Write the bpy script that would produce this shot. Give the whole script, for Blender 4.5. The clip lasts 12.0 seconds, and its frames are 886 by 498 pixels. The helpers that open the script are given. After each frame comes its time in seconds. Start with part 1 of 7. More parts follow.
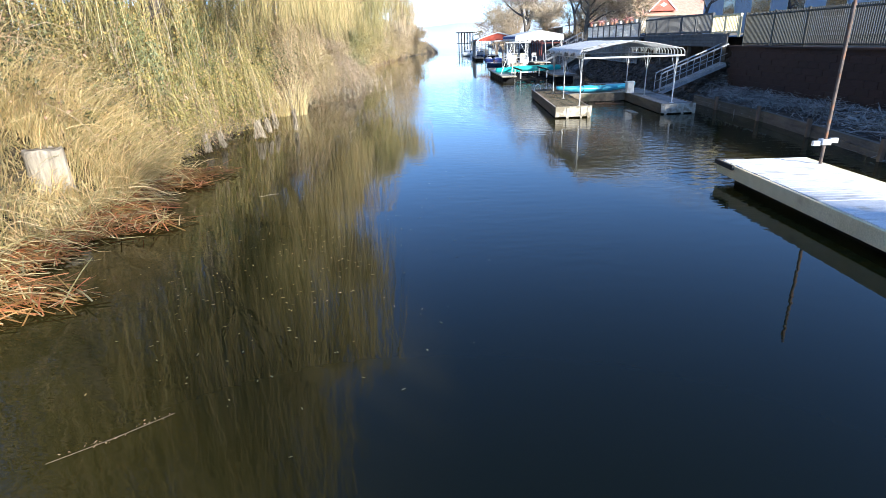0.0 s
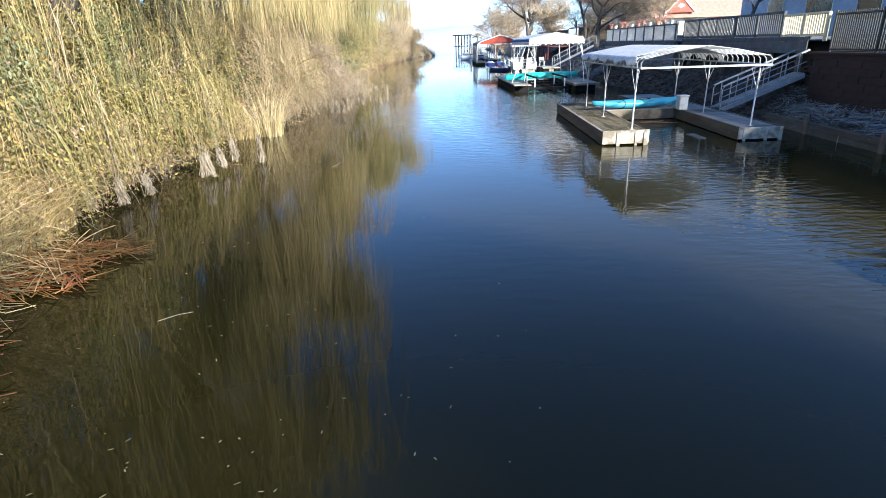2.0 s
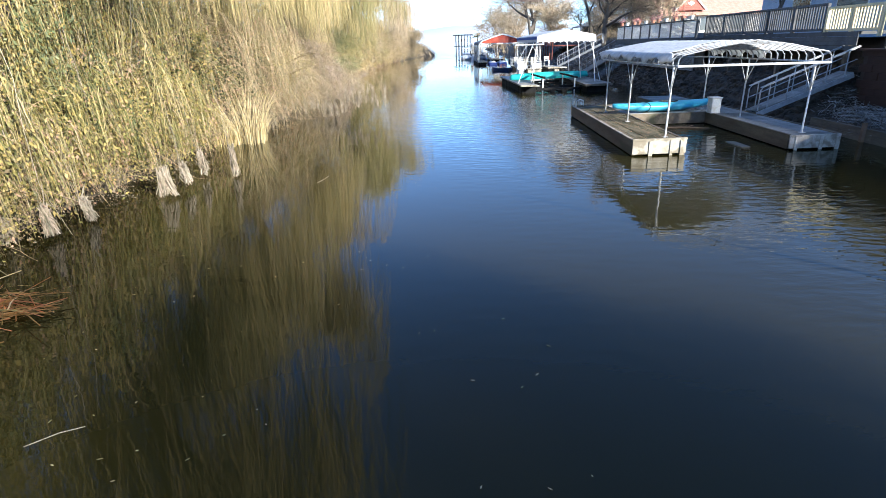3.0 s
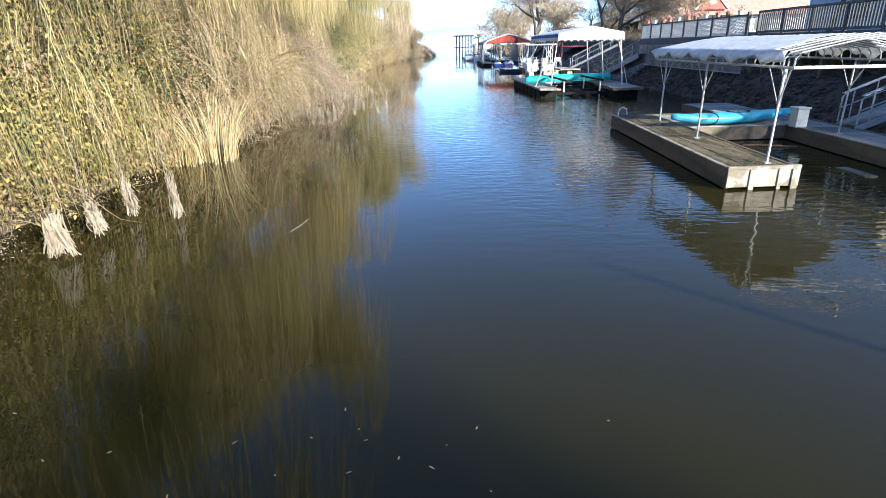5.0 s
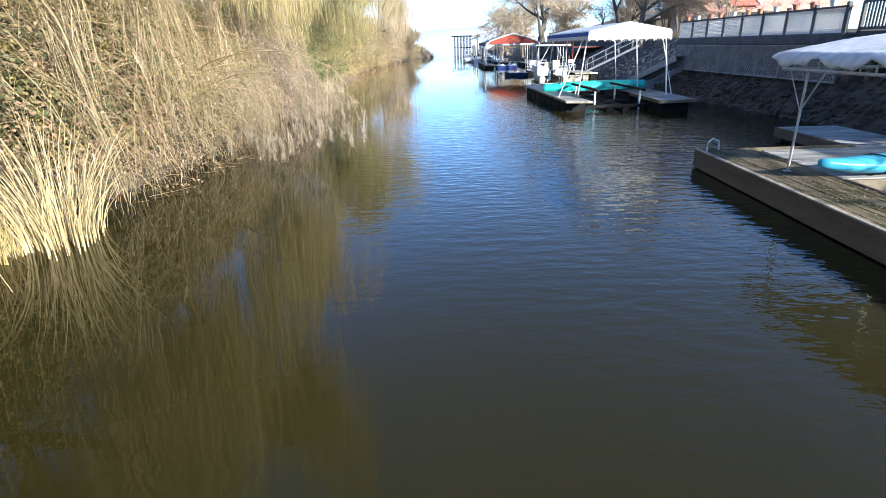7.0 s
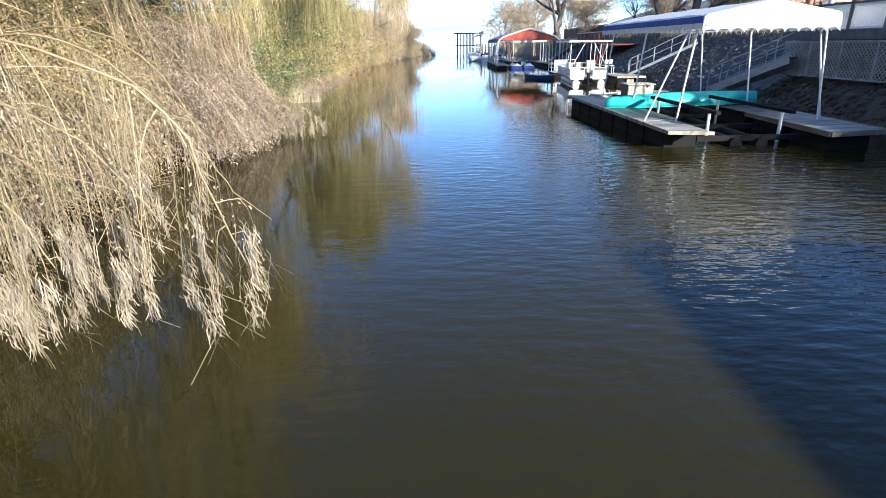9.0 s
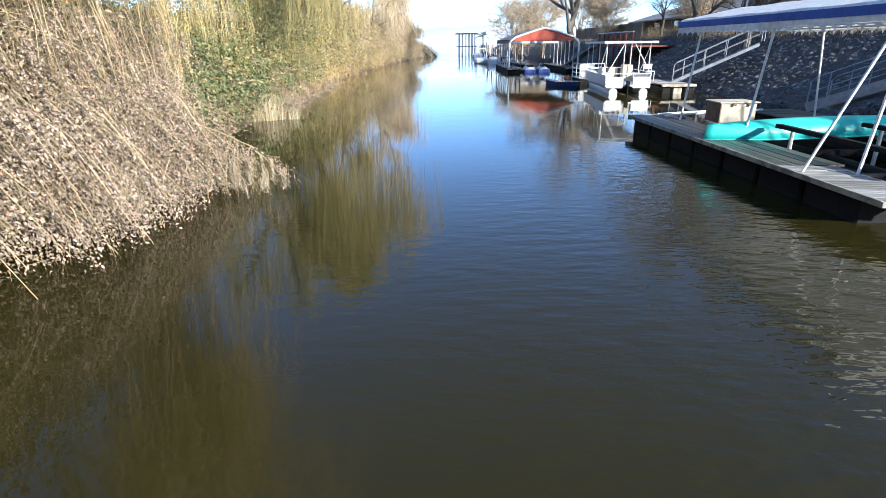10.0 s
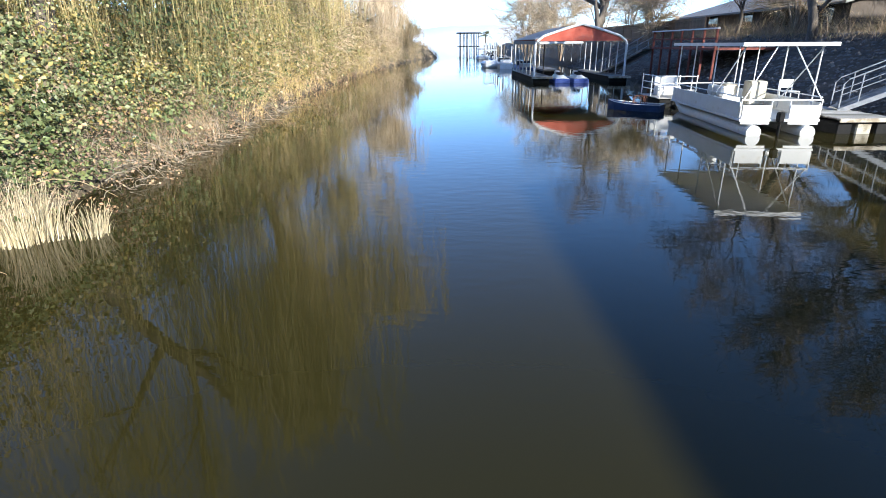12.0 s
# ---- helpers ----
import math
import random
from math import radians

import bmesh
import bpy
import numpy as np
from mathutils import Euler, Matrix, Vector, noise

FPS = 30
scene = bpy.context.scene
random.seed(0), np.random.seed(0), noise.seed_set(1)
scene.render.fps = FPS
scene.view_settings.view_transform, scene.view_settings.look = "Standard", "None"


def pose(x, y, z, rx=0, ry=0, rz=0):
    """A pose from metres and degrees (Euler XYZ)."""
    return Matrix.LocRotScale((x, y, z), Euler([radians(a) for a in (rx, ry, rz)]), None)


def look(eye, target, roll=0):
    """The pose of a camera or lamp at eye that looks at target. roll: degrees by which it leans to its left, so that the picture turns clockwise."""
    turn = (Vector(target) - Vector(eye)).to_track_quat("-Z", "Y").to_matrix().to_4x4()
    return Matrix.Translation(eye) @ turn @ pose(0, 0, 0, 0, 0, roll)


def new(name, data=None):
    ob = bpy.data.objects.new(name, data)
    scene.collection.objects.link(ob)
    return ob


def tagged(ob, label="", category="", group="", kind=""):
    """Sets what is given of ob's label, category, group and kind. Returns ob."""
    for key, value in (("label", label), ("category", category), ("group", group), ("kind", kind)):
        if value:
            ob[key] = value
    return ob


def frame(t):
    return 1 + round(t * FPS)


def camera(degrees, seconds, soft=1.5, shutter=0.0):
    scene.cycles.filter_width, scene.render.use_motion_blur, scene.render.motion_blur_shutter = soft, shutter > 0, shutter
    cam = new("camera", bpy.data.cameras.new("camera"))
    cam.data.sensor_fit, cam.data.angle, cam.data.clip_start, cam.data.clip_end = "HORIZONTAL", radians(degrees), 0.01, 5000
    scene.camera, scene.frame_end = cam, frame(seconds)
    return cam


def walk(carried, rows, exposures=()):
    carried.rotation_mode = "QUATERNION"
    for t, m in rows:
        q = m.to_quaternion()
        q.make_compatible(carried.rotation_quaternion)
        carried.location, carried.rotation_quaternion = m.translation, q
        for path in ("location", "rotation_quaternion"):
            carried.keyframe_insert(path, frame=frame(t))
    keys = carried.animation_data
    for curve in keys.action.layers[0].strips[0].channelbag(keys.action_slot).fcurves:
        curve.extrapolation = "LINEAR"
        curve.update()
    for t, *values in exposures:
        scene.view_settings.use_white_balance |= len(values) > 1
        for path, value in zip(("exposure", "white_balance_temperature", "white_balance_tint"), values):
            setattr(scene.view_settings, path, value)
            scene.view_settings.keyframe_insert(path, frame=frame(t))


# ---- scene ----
cam = camera(78.16, 12.0, 0.5)
PATH = [
    (0, 0.173, 1.446, 3.084, 69.165, 1.792, 0.123),
    (0.5, -0.028, 2.894, 3.062, 69.218, 1.694, -0.011),
    (1, -0.197, 4.302, 3.088, 69.304, 1.690, -0.148),
    (1.5, -0.300, 5.707, 3.097, 69.421, 1.621, -0.242),
    (2, -0.386, 7.034, 3.137, 69.397, 1.579, -0.331),
    (2.5, -0.472, 8.284, 3.122, 69.318, 1.578, -0.405),
    (3, -0.511, 9.473, 2.986, 69.431, 1.563, -0.365),
    (3.2, -0.535, 9.940, 2.920, 69.411, 1.499, -0.374),
    (5, -1.014, 13.643, 2.795, 69.552, 1.098, -0.447),
    (5.5, -1.051, 15.141, 2.845, 69.593, 1.098, -0.533),
    (6, -1.062, 16.810, 2.906, 69.513, 1.202, -0.574),
    (6.5, -1.074, 18.472, 2.875, 69.487, 1.179, -0.637),
    (7, -1.090, 20.189, 2.825, 69.590, 1.156, -0.690),
    (7.2, -1.090, 20.908, 2.804, 69.571, 1.112, -0.693),
    (8.8, -1.395, 28.845, 2.679, 69.382, 0.804, -0.610),
    (9, -1.479, 30.111, 2.675, 69.408, 0.805, -0.631),
    (9.5, -1.728, 33.395, 2.729, 69.396, 0.684, -0.661),
    (10, -1.979, 36.667, 2.698, 69.463, 0.613, -0.652),
    (10.5, -2.230, 40.025, 2.713, 69.443, 0.565, -0.661),
    (11, -2.385, 43.454, 2.735, 69.411, 0.527, -0.628),
    (11.5, -2.409, 47.015, 2.754, 69.473, 0.484, -0.519),
    (12, -2.254, 50.593, 2.787, 69.427, 0.410, -0.777),
]
walk(cam, [(r[0], pose(*r[1:])) for r in PATH], ((0.0, 1.66, 5930, 8), (12.0, 1.66, 5930, 8)))

# ---- sky, sun ----
SUN_ELEV, SUN_AZ = radians(20.0), radians(138.3)  # azimuth clockwise from +y
world = bpy.data.worlds.new("sky")
scene.world = world
world.use_nodes = True
wn = world.node_tree.nodes
sky = wn.new("ShaderNodeTexSky")
sky.sky_type, sky.sun_disc = "NISHITA", False
sky.sun_elevation, sky.sun_rotation = SUN_ELEV, SUN_AZ
sky.air_density, sky.dust_density, sky.ozone_density = 0.9, 2.4, 4.0
sky.altitude = 3000.0
wn["Background"].inputs[1].default_value = 0.145
world.node_tree.links.new(sky.outputs[0], wn["Background"].inputs[0])
sun_data = bpy.data.lights.new("sun", "SUN")
sun_data.energy, sun_data.angle, sun_data.color = 4.5, radians(1.2), (1.0, 0.92, 0.78)
sun = new("sun", sun_data)
sun.matrix_world = look((18.5, -20.8, 10.0), (0, 0, 0))


# ---- materials ----
def mat(name, c1, c2, scale=3.0, rough=0.8, bump=0.3, bscale=40.0, metal=0.0, vary=0.0, stretch=(1, 1, 1), spec=0.4,
        stain=None, stain_scale=0.7, stain_at=0.55, dist=0.01, per="object", trans=0.0):
    m = bpy.data.materials.new(name)
    m.use_nodes = True
    nt = m.node_tree
    nd, lk = nt.nodes, nt.links
    b = nd["Principled BSDF"]
    b.inputs["Roughness"].default_value = rough
    b.inputs["Metallic"].default_value = metal
    b.inputs["Specular IOR Level"].default_value = spec
    co = nd.new("ShaderNodeTexCoord")
    mp = nd.new("ShaderNodeMapping")
    mp.inputs["Scale"].default_value = stretch
    lk.new(co.outputs["Object"], mp.inputs["Vector"])

    def noise_tex(s, detail=4.0):
        n = nd.new("ShaderNodeTexNoise")
        n.inputs["Scale"].default_value, n.inputs["Detail"].default_value = s, detail
        lk.new(mp.outputs[0], n.inputs["Vector"])
        return n

    def ramp(src, lo, hi):
        r = nd.new("ShaderNodeMapRange")
        r.inputs["From Min"].default_value, r.inputs["From Max"].default_value = lo, hi
        lk.new(src, r.inputs["Value"])
        return r.outputs[0]

    def mix(fac, a, bcol, mode="MIX"):
        x = nd.new("ShaderNodeMix")
        x.data_type, x.blend_type = "RGBA", mode
        if isinstance(fac, float):
            x.inputs["Factor"].default_value = fac
        else:
            lk.new(fac, x.inputs["Factor"])
        for sock, v in ((x.inputs[6], a), (x.inputs[7], bcol)):
            if isinstance(v, tuple):
                sock.default_value = (*v, 1)
            else:
                lk.new(v, sock)
        return x.outputs[2]

    col = mix(ramp(noise_tex(scale).outputs["Fac"], 0.35, 0.65), c1, c2)
    fine = noise_tex(bscale, 6.0)
    col = mix(ramp(fine.outputs["Fac"], 0.3, 0.7), mix(0.28, col, (0.0, 0.0, 0.0)), col)
    if stain:
        col = mix(ramp(noise_tex(stain_scale, 5.0).outputs["Fac"], stain_at, stain_at + 0.12), col, stain)
    if vary:
        src = nd.new("ShaderNodeObjectInfo").outputs["Random"] if per == "object" else nd.new("ShaderNodeNewGeometry").outputs["Random Per Island"]
        hs = nd.new("ShaderNodeHueSaturation")
        r = nd.new("ShaderNodeMapRange")
        r.inputs["To Min"].default_value, r.inputs["To Max"].default_value = 1 - vary, 1 + vary
        lk.new(src, r.inputs["Value"])
        lk.new(r.outputs[0], hs.inputs["Value"])
        r2 = nd.new("ShaderNodeMapRange")
        r2.inputs["To Min"].default_value, r2.inputs["To Max"].default_value = 0.5 + vary * 0.05, 0.5 - vary * 0.05
        lk.new(src, r2.inputs["Value"])
        lk.new(r2.outputs[0], hs.inputs["Hue"])
        lk.new(col, hs.inputs["Color"])
        col = hs.outputs[0]
    lk.new(col, b.inputs["Base Color"])
    if bump:
        bp = nd.new("ShaderNodeBump")
        bp.inputs["Strength"].default_value, bp.inputs["Distance"].default_value = bump, dist
        lk.new(fine.outputs["Fac"], bp.inputs["Height"])
        lk.new(bp.outputs[0], b.inputs["Normal"])
    if trans:
        out = nd["Material Output"]
        tr = nd.new("ShaderNodeBsdfTranslucent")
        lk.new(col, tr.inputs["Color"])
        ms = nd.new("ShaderNodeMixShader")
        ms.inputs[0].default_value = trans
        lk.new(b.outputs[0], ms.inputs[1])
        lk.new(tr.outputs[0], ms.inputs[2])
        lk.new(ms.outputs[0], out.inputs["Surface"])
    return m


def water_material():
    m = bpy.data.materials.new("canal_water")
    m.use_nodes = True
    nd, lk = m.node_tree.nodes, m.node_tree.links
    b = nd["Principled BSDF"]
    b.inputs["Roughness"].default_value, b.inputs["IOR"].default_value = 0.022, 1.275
    co = nd.new("ShaderNodeTexCoord")

    def tex(scale, stretch, detail=2.0):
        mp = nd.new("ShaderNodeMapping")
        mp.inputs["Scale"].default_value = stretch
        lk.new(co.outputs["Object"], mp.inputs["Vector"])
        n = nd.new("ShaderNodeTexNoise")
        n.inputs["Scale"].default_value, n.inputs["Detail"].default_value = scale, detail
        lk.new(mp.outputs[0], n.inputs["Vector"])
        return n.outputs["Fac"]

    mx = nd.new("ShaderNodeMix")
    mx.data_type = "RGBA"
    mx.inputs[6].default_value, mx.inputs[7].default_value = (0.0248, 0.0204, 0.0043, 1), (0.0186, 0.0163, 0.0043, 1)
    lk.new(tex(0.25, (1, 0.5, 1)), mx.inputs[0])
    lk.new(mx.outputs[2], b.inputs["Base Color"])
    patch = nd.new("ShaderNodeMapRange")
    patch.inputs["From Min"].default_value, patch.inputs["From Max"].default_value = 0.42, 0.68
    patch.inputs["To Min"].default_value, patch.inputs["To Max"].default_value = 0.06, 0.34
    lk.new(tex(0.11, (1, 0.55, 1), 1.0), patch.inputs["Value"])
    # a breeze-ruffled patch between the docks
    mp2 = nd.new("ShaderNodeMapping")
    mp2.inputs["Location"].default_value, mp2.inputs["Scale"].default_value = (-0.55, -2.1, 0), (0.095, 0.058, 0.0)
    lk.new(co.outputs["Object"], mp2.inputs["Vector"])
    gr = nd.new("ShaderNodeTexGradient")
    gr.gradient_type = "SPHERICAL"
    lk.new(mp2.outputs[0], gr.inputs["Vector"])
    add = nd.new("ShaderNodeMath")
    add.operation = "MULTIPLY_ADD"
    lk.new(gr.outputs["Fac"], add.inputs[0])
    add.inputs[1].default_value = 2.2
    lk.new(patch.outputs[0], add.inputs[2])
    # and a lighter one beside the white dock
    mp3 = nd.new("ShaderNodeMapping")
    mp3.inputs["Location"].default_value, mp3.inputs["Scale"].default_value = (-1.95, -2.1, 0), (0.28, 0.13, 0.0)
    lk.new(co.outputs["Object"], mp3.inputs["Vector"])
    gr2 = nd.new("ShaderNodeTexGradient")
    gr2.gradient_type = "SPHERICAL"
    lk.new(mp3.outputs[0], gr2.inputs["Vector"])
    add2 = nd.new("ShaderNodeMath")
    add2.operation = "MULTIPLY_ADD"
    lk.new(gr2.outputs["Fac"], add2.inputs[0])
    add2.inputs[1].default_value = 1.3
    lk.new(add.outputs[0], add2.inputs[2])
    patch = add2
    b1 = nd.new("ShaderNodeBump")
    b1.inputs["Distance"].default_value = 0.016
    lk.new(tex(3.1, (0.7, 1.5, 1), 2.5), b1.inputs["Height"])
    lk.new(patch.outputs[0], b1.inputs["Strength"])
    b2 = nd.new("ShaderNodeBump")
    b2.inputs["Distance"].default_value, b2.inputs["Strength"].default_value = 0.006, 0.25
    lk.new(tex(0.9, (0.6, 1.0, 1), 2.0), b2.inputs["Height"])
    lk.new(b1.outputs[0], b2.inputs["Normal"])
    lk.new(b2.outputs[0], b.inputs["Normal"])
    return m


M_WATER = water_material()
M_SOIL = mat("bank_soil", (0.060, 0.046, 0.028), (0.14, 0.11, 0.07), 1.1, 0.95, 0.8, 14, dist=0.05)
M_SOILR = mat("right_bank_soil", (0.055, 0.045, 0.036), (0.105, 0.086, 0.068), 1.2, 0.95, 0.8, 12, dist=0.06)
M_REED = mat("dry_reed", (0.51, 0.38, 0.155), (0.63, 0.50, 0.245), 5, 0.7, 0, 30, vary=0.45, per="island", trans=0.15)
M_GOLD = mat("golden_reed", (0.54, 0.42, 0.20), (0.66, 0.54, 0.31), 5, 0.65, 0, 30, vary=0.25, per="island", trans=0.15)
M_RUST = mat("wet_fallen_reed", (0.28, 0.11, 0.030), (0.41, 0.205, 0.068), 4, 0.6, 0, 30, vary=0.5, per="island")
M_STRAND = mat("willow_twig", (0.36, 0.285, 0.108), (0.46, 0.375, 0.175), 0.6, 0.65, 0, 30, vary=0.5, per="island", trans=0.1)
M_STRAND_GR = mat("willow_twig_green", (0.25, 0.22, 0.075), (0.35, 0.30, 0.125), 0.6, 0.65, 0, 30, vary=0.5, per="island", trans=0.1)
M_VINE = mat("dry_vine", (0.28, 0.212, 0.11), (0.41, 0.325, 0.19), 0.8, 0.8, 0, 30, vary=0.5, per="island", trans=0.1)
M_FLUFF = mat("pale_matted_tips", (0.29, 0.235, 0.165), (0.43, 0.36, 0.265), 2, 0.9, 0, 30, vary=0.4, per="island", trans=0.1)
M_IVY = mat("ivy_leaf", (0.110, 0.145, 0.056), (0.190, 0.218, 0.088), 0.8, 0.42, 0, 30, vary=0.6, per="island", trans=0.15)
M_LEAF = mat("bramble_leaf", (0.055, 0.068, 0.022), (0.115, 0.116, 0.044), 0.8, 0.45, 0, 30, vary=0.6, per="island", trans=0.15)
M_LEAFG = mat("light_green_leaf", (0.15, 0.175, 0.072), (0.225, 0.235, 0.115), 0.8, 0.5, 0, 30, vary=0.4, per="island", trans=0.2)
M_ROOT = mat("pale_root_fibre", (0.22, 0.18, 0.13), (0.34, 0.29, 0.22), 3, 0.9, 0, 30, vary=0.3, per="island")
M_LEAFY = mat("olive_leaf", (0.26, 0.215, 0.06), (0.36, 0.285, 0.09), 0.8, 0.6, 0, 30, vary=0.55, per="island", trans=0.15)
M_LEAFB = mat("dead_leaf", (0.24, 0.15, 0.08), (0.38, 0.27, 0.16), 1.2, 0.8, 0, 30, vary=0.45, per="island", trans=0.1)
M_FLECK = mat("pale_dry_leaf", (0.33, 0.28, 0.12), (0.47, 0.39, 0.20), 0.8, 0.7, 0, 30, vary=0.4, per="island", trans=0.15)
M_PINK = mat("pinkish_dry_leaf", (0.24, 0.18, 0.128), (0.41, 0.325, 0.25), 1.4, 0.8, 0, 30, vary=0.6, per="island", trans=0.1)
M_LITTER = mat("dull_leaf_litter", (0.16, 0.115, 0.07), (0.30, 0.225, 0.145), 1.0, 0.85, 0, 30, vary=0.55, per="island", trans=0.1)
M_BLEACH = mat("bleached_reed", (0.46, 0.38, 0.23), (0.60, 0.51, 0.34), 4, 0.75, 0, 30, vary=0.3, per="island", trans=0.15)
M_BARK = mat("bark", (0.075, 0.062, 0.05), (0.14, 0.118, 0.096), 6, 0.9, 0.8, 25, stretch=(1, 1, 0.25), dist=0.03)
M_TWIG = mat("bare_twig", (0.24, 0.18, 0.13), (0.32, 0.25, 0.18), 0.5, 0.85, 0, 30, vary=0.3, per="island")
M_TWIG_Y = mat("bare_twig_tan", (0.42, 0.32, 0.20), (0.50, 0.40, 0.27), 0.5, 0.85, 0, 30, vary=0.3, per="island")
M_TWIG_P = mat("bare_twig_pale", (0.46, 0.39, 0.30), (0.56, 0.49, 0.39), 0.5, 0.85, 0, 30, vary=0.3, per="island")
M_STUMP = mat("weathered_stump", (0.30, 0.25, 0.185), (0.52, 0.45, 0.35), 5, 0.85, 0.8, 22, stretch=(1, 1, 0.2), stain=(0.12, 0.095, 0.06), stain_scale=2.6, stain_at=0.5, dist=0.03)
M_DECK = mat("weathered_deck_board", (0.165, 0.13, 0.078), (0.27, 0.215, 0.135), 6, 0.9, 0.6, 60, vary=0.45, stretch=(1, 0.3, 1), stain=(0.065, 0.058, 0.022), stain_scale=3.2, stain_at=0.45)
M_DECKG = mat("grey_deck_board", (0.25, 0.245, 0.235), (0.36, 0.35, 0.33), 6, 0.85, 0.5, 60, vary=0.22, stretch=(0.2, 1, 1), stain=(0.13, 0.13, 0.115), stain_scale=1.3, stain_at=0.52)
M_WETSHADE = mat("wet_and_shade_dark_board", (0.05, 0.05, 0.038), (0.10, 0.088, 0.068), 5, 0.4, 0.4, 50, vary=0.3, stretch=(1, 0.2, 1), stain=(0.05, 0.07, 0.05), stain_scale=1.5)
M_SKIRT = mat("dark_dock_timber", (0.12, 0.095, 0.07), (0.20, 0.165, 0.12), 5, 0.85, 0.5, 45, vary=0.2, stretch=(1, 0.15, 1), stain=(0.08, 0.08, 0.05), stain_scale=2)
M_PALE = mat("pale_dock_timber", (0.36, 0.32, 0.25), (0.50, 0.46, 0.38), 5, 0.8, 0.5, 45, vary=0.2, stain=(0.20, 0.17, 0.12), stain_scale=3.5, stain_at=0.5)
M_WHITEDK = mat("white_painted_deck", (0.74, 0.73, 0.72), (0.82, 0.81, 0.79), 2.5, 0.7, 0.3, 50, vary=0.06, stain=(0.45, 0.43, 0.40), stain_scale=2.2)
M_CREAM = mat("cream_fascia", (0.70, 0.60, 0.36), (0.79, 0.69, 0.44), 3, 0.7, 0.3, 40, stain=(0.5, 0.41, 0.26), stain_scale=2.5, stain_at=0.6)
M_FLOAT = mat("black_dock_float", (0.010, 0.010, 0.011), (0.017, 0.017, 0.017), 4, 0.75, 0.2, 30, spec=0.12)
M_GALV = mat("galvanised_pipe", (0.50, 0.50, 0.50), (0.62, 0.62, 0.61), 8, 0.45, 0.1, 60, metal=0.6, stain=(0.30, 0.20, 0.13), stain_scale=5, stain_at=0.62)
M_RUSTP = mat("rusty_steel_pole", (0.09, 0.07, 0.06), (0.16, 0.12, 0.10), 6, 0.7, 0.3, 50, stain=(0.22, 0.10, 0.05), stain_scale=4, stain_at=0.55)
M_RUSTIN = mat("rust_brown_steel", (0.16, 0.06, 0.035), (0.26, 0.11, 0.06), 6, 0.8, 0.3, 50)
M_WHITEP = mat("white_painted_metal", (0.72, 0.72, 0.71), (0.80, 0.80, 0.79), 4, 0.45, 0.1, 60, stain=(0.5, 0.45, 0.38), stain_scale=6, stain_at=0.64)
M_TARP = mat("white_tarp", (0.84, 0.84, 0.83), (0.90, 0.90, 0.89), 1.2, 0.6, 0.2, 6, dist=0.03, trans=0.30)
M_BLUETRIM = mat("blue_canvas_stripe", (0.03, 0.08, 0.35), (0.05, 0.12, 0.45), 3, 0.7, 0.2, 40)
M_KAYAKB = mat("blue_kayak_plastic", (0.05, 0.38, 0.58), (0.09, 0.47, 0.68), 1.0, 0.35, 0.05, 60)
M_KAYAKT = mat("teal_canoe_plastic", (0.03, 0.42, 0.40), (0.05, 0.50, 0.47), 1.0, 0.4, 0.05, 60)
M_RUBBER = mat("black_strap", (0.02, 0.02, 0.02), (0.03, 0.03, 0.03), 4, 0.8, 0.1, 40)
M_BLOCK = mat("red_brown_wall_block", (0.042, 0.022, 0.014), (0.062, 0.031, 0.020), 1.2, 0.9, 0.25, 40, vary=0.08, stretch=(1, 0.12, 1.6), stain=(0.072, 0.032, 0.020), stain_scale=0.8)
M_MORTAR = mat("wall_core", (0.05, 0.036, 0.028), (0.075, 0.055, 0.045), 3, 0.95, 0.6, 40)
M_BLACKF = mat("dark_fence_paint", (0.018, 0.022, 0.020), (0.035, 0.038, 0.034), 4, 0.55, 0.2, 40)
M_GREYW = mat("grey_painted_wood", (0.085, 0.085, 0.085), (0.13, 0.13, 0.13), 3, 0.8, 0.3, 40, vary=0.15)
M_WHITEW = mat("white_painted_wood", (0.70, 0.70, 0.68), (0.80, 0.80, 0.78), 3, 0.65, 0.25, 40, vary=0.08, stain=(0.5, 0.48, 0.43), stain_scale=3, stain_at=0.6)
M_ALU = mat("gangway_aluminium", (0.32, 0.33, 0.34), (0.44, 0.45, 0.46), 5, 0.5, 0.15, 60, metal=0.4)
M_ROCK = mat("riprap_rock", (0.088, 0.085, 0.082), (0.165, 0.158, 0.15), 2, 0.9, 0.6, 16, vary=0.35, per="island", dist=0.03)
M_REDROOF = mat("red_painted_steel", (0.40, 0.06, 0.03), (0.48, 0.09, 0.05), 2, 0.5, 0.15, 30, stain=(0.34, 0.08, 0.05), stain_scale=2)
M_TERRA = mat("terracotta_shingle", (0.52, 0.27, 0.19), (0.62, 0.37, 0.28), 3, 0.85, 0.6, 20, vary=0.2)
M_STUCCO = mat("pale_stucco", (0.55, 0.52, 0.46), (0.64, 0.61, 0.55), 2, 0.9, 0.4, 50)
M_HOUSEB = mat("blue_grey_siding", (0.32, 0.40, 0.50), (0.40, 0.48, 0.58), 2, 0.8, 0.3, 40)
M_HOUSED = mat("dark_brown_siding", (0.075, 0.06, 0.05), (0.11, 0.09, 0.075), 2, 0.85, 0.4, 40)
M_ROOFG = mat("grey_shingle_roof", (0.20, 0.20, 0.20), (0.28, 0.28, 0.28), 5, 0.9, 0.6, 25)
M_REDW = mat("red_stained_wood", (0.15, 0.04, 0.03), (0.22, 0.065, 0.045), 3, 0.8, 0.3, 40)
M_BLUEPL = mat("blue_float_plastic", (0.05, 0.09, 0.32), (0.09, 0.14, 0.42), 3, 0.5, 0.1, 40)
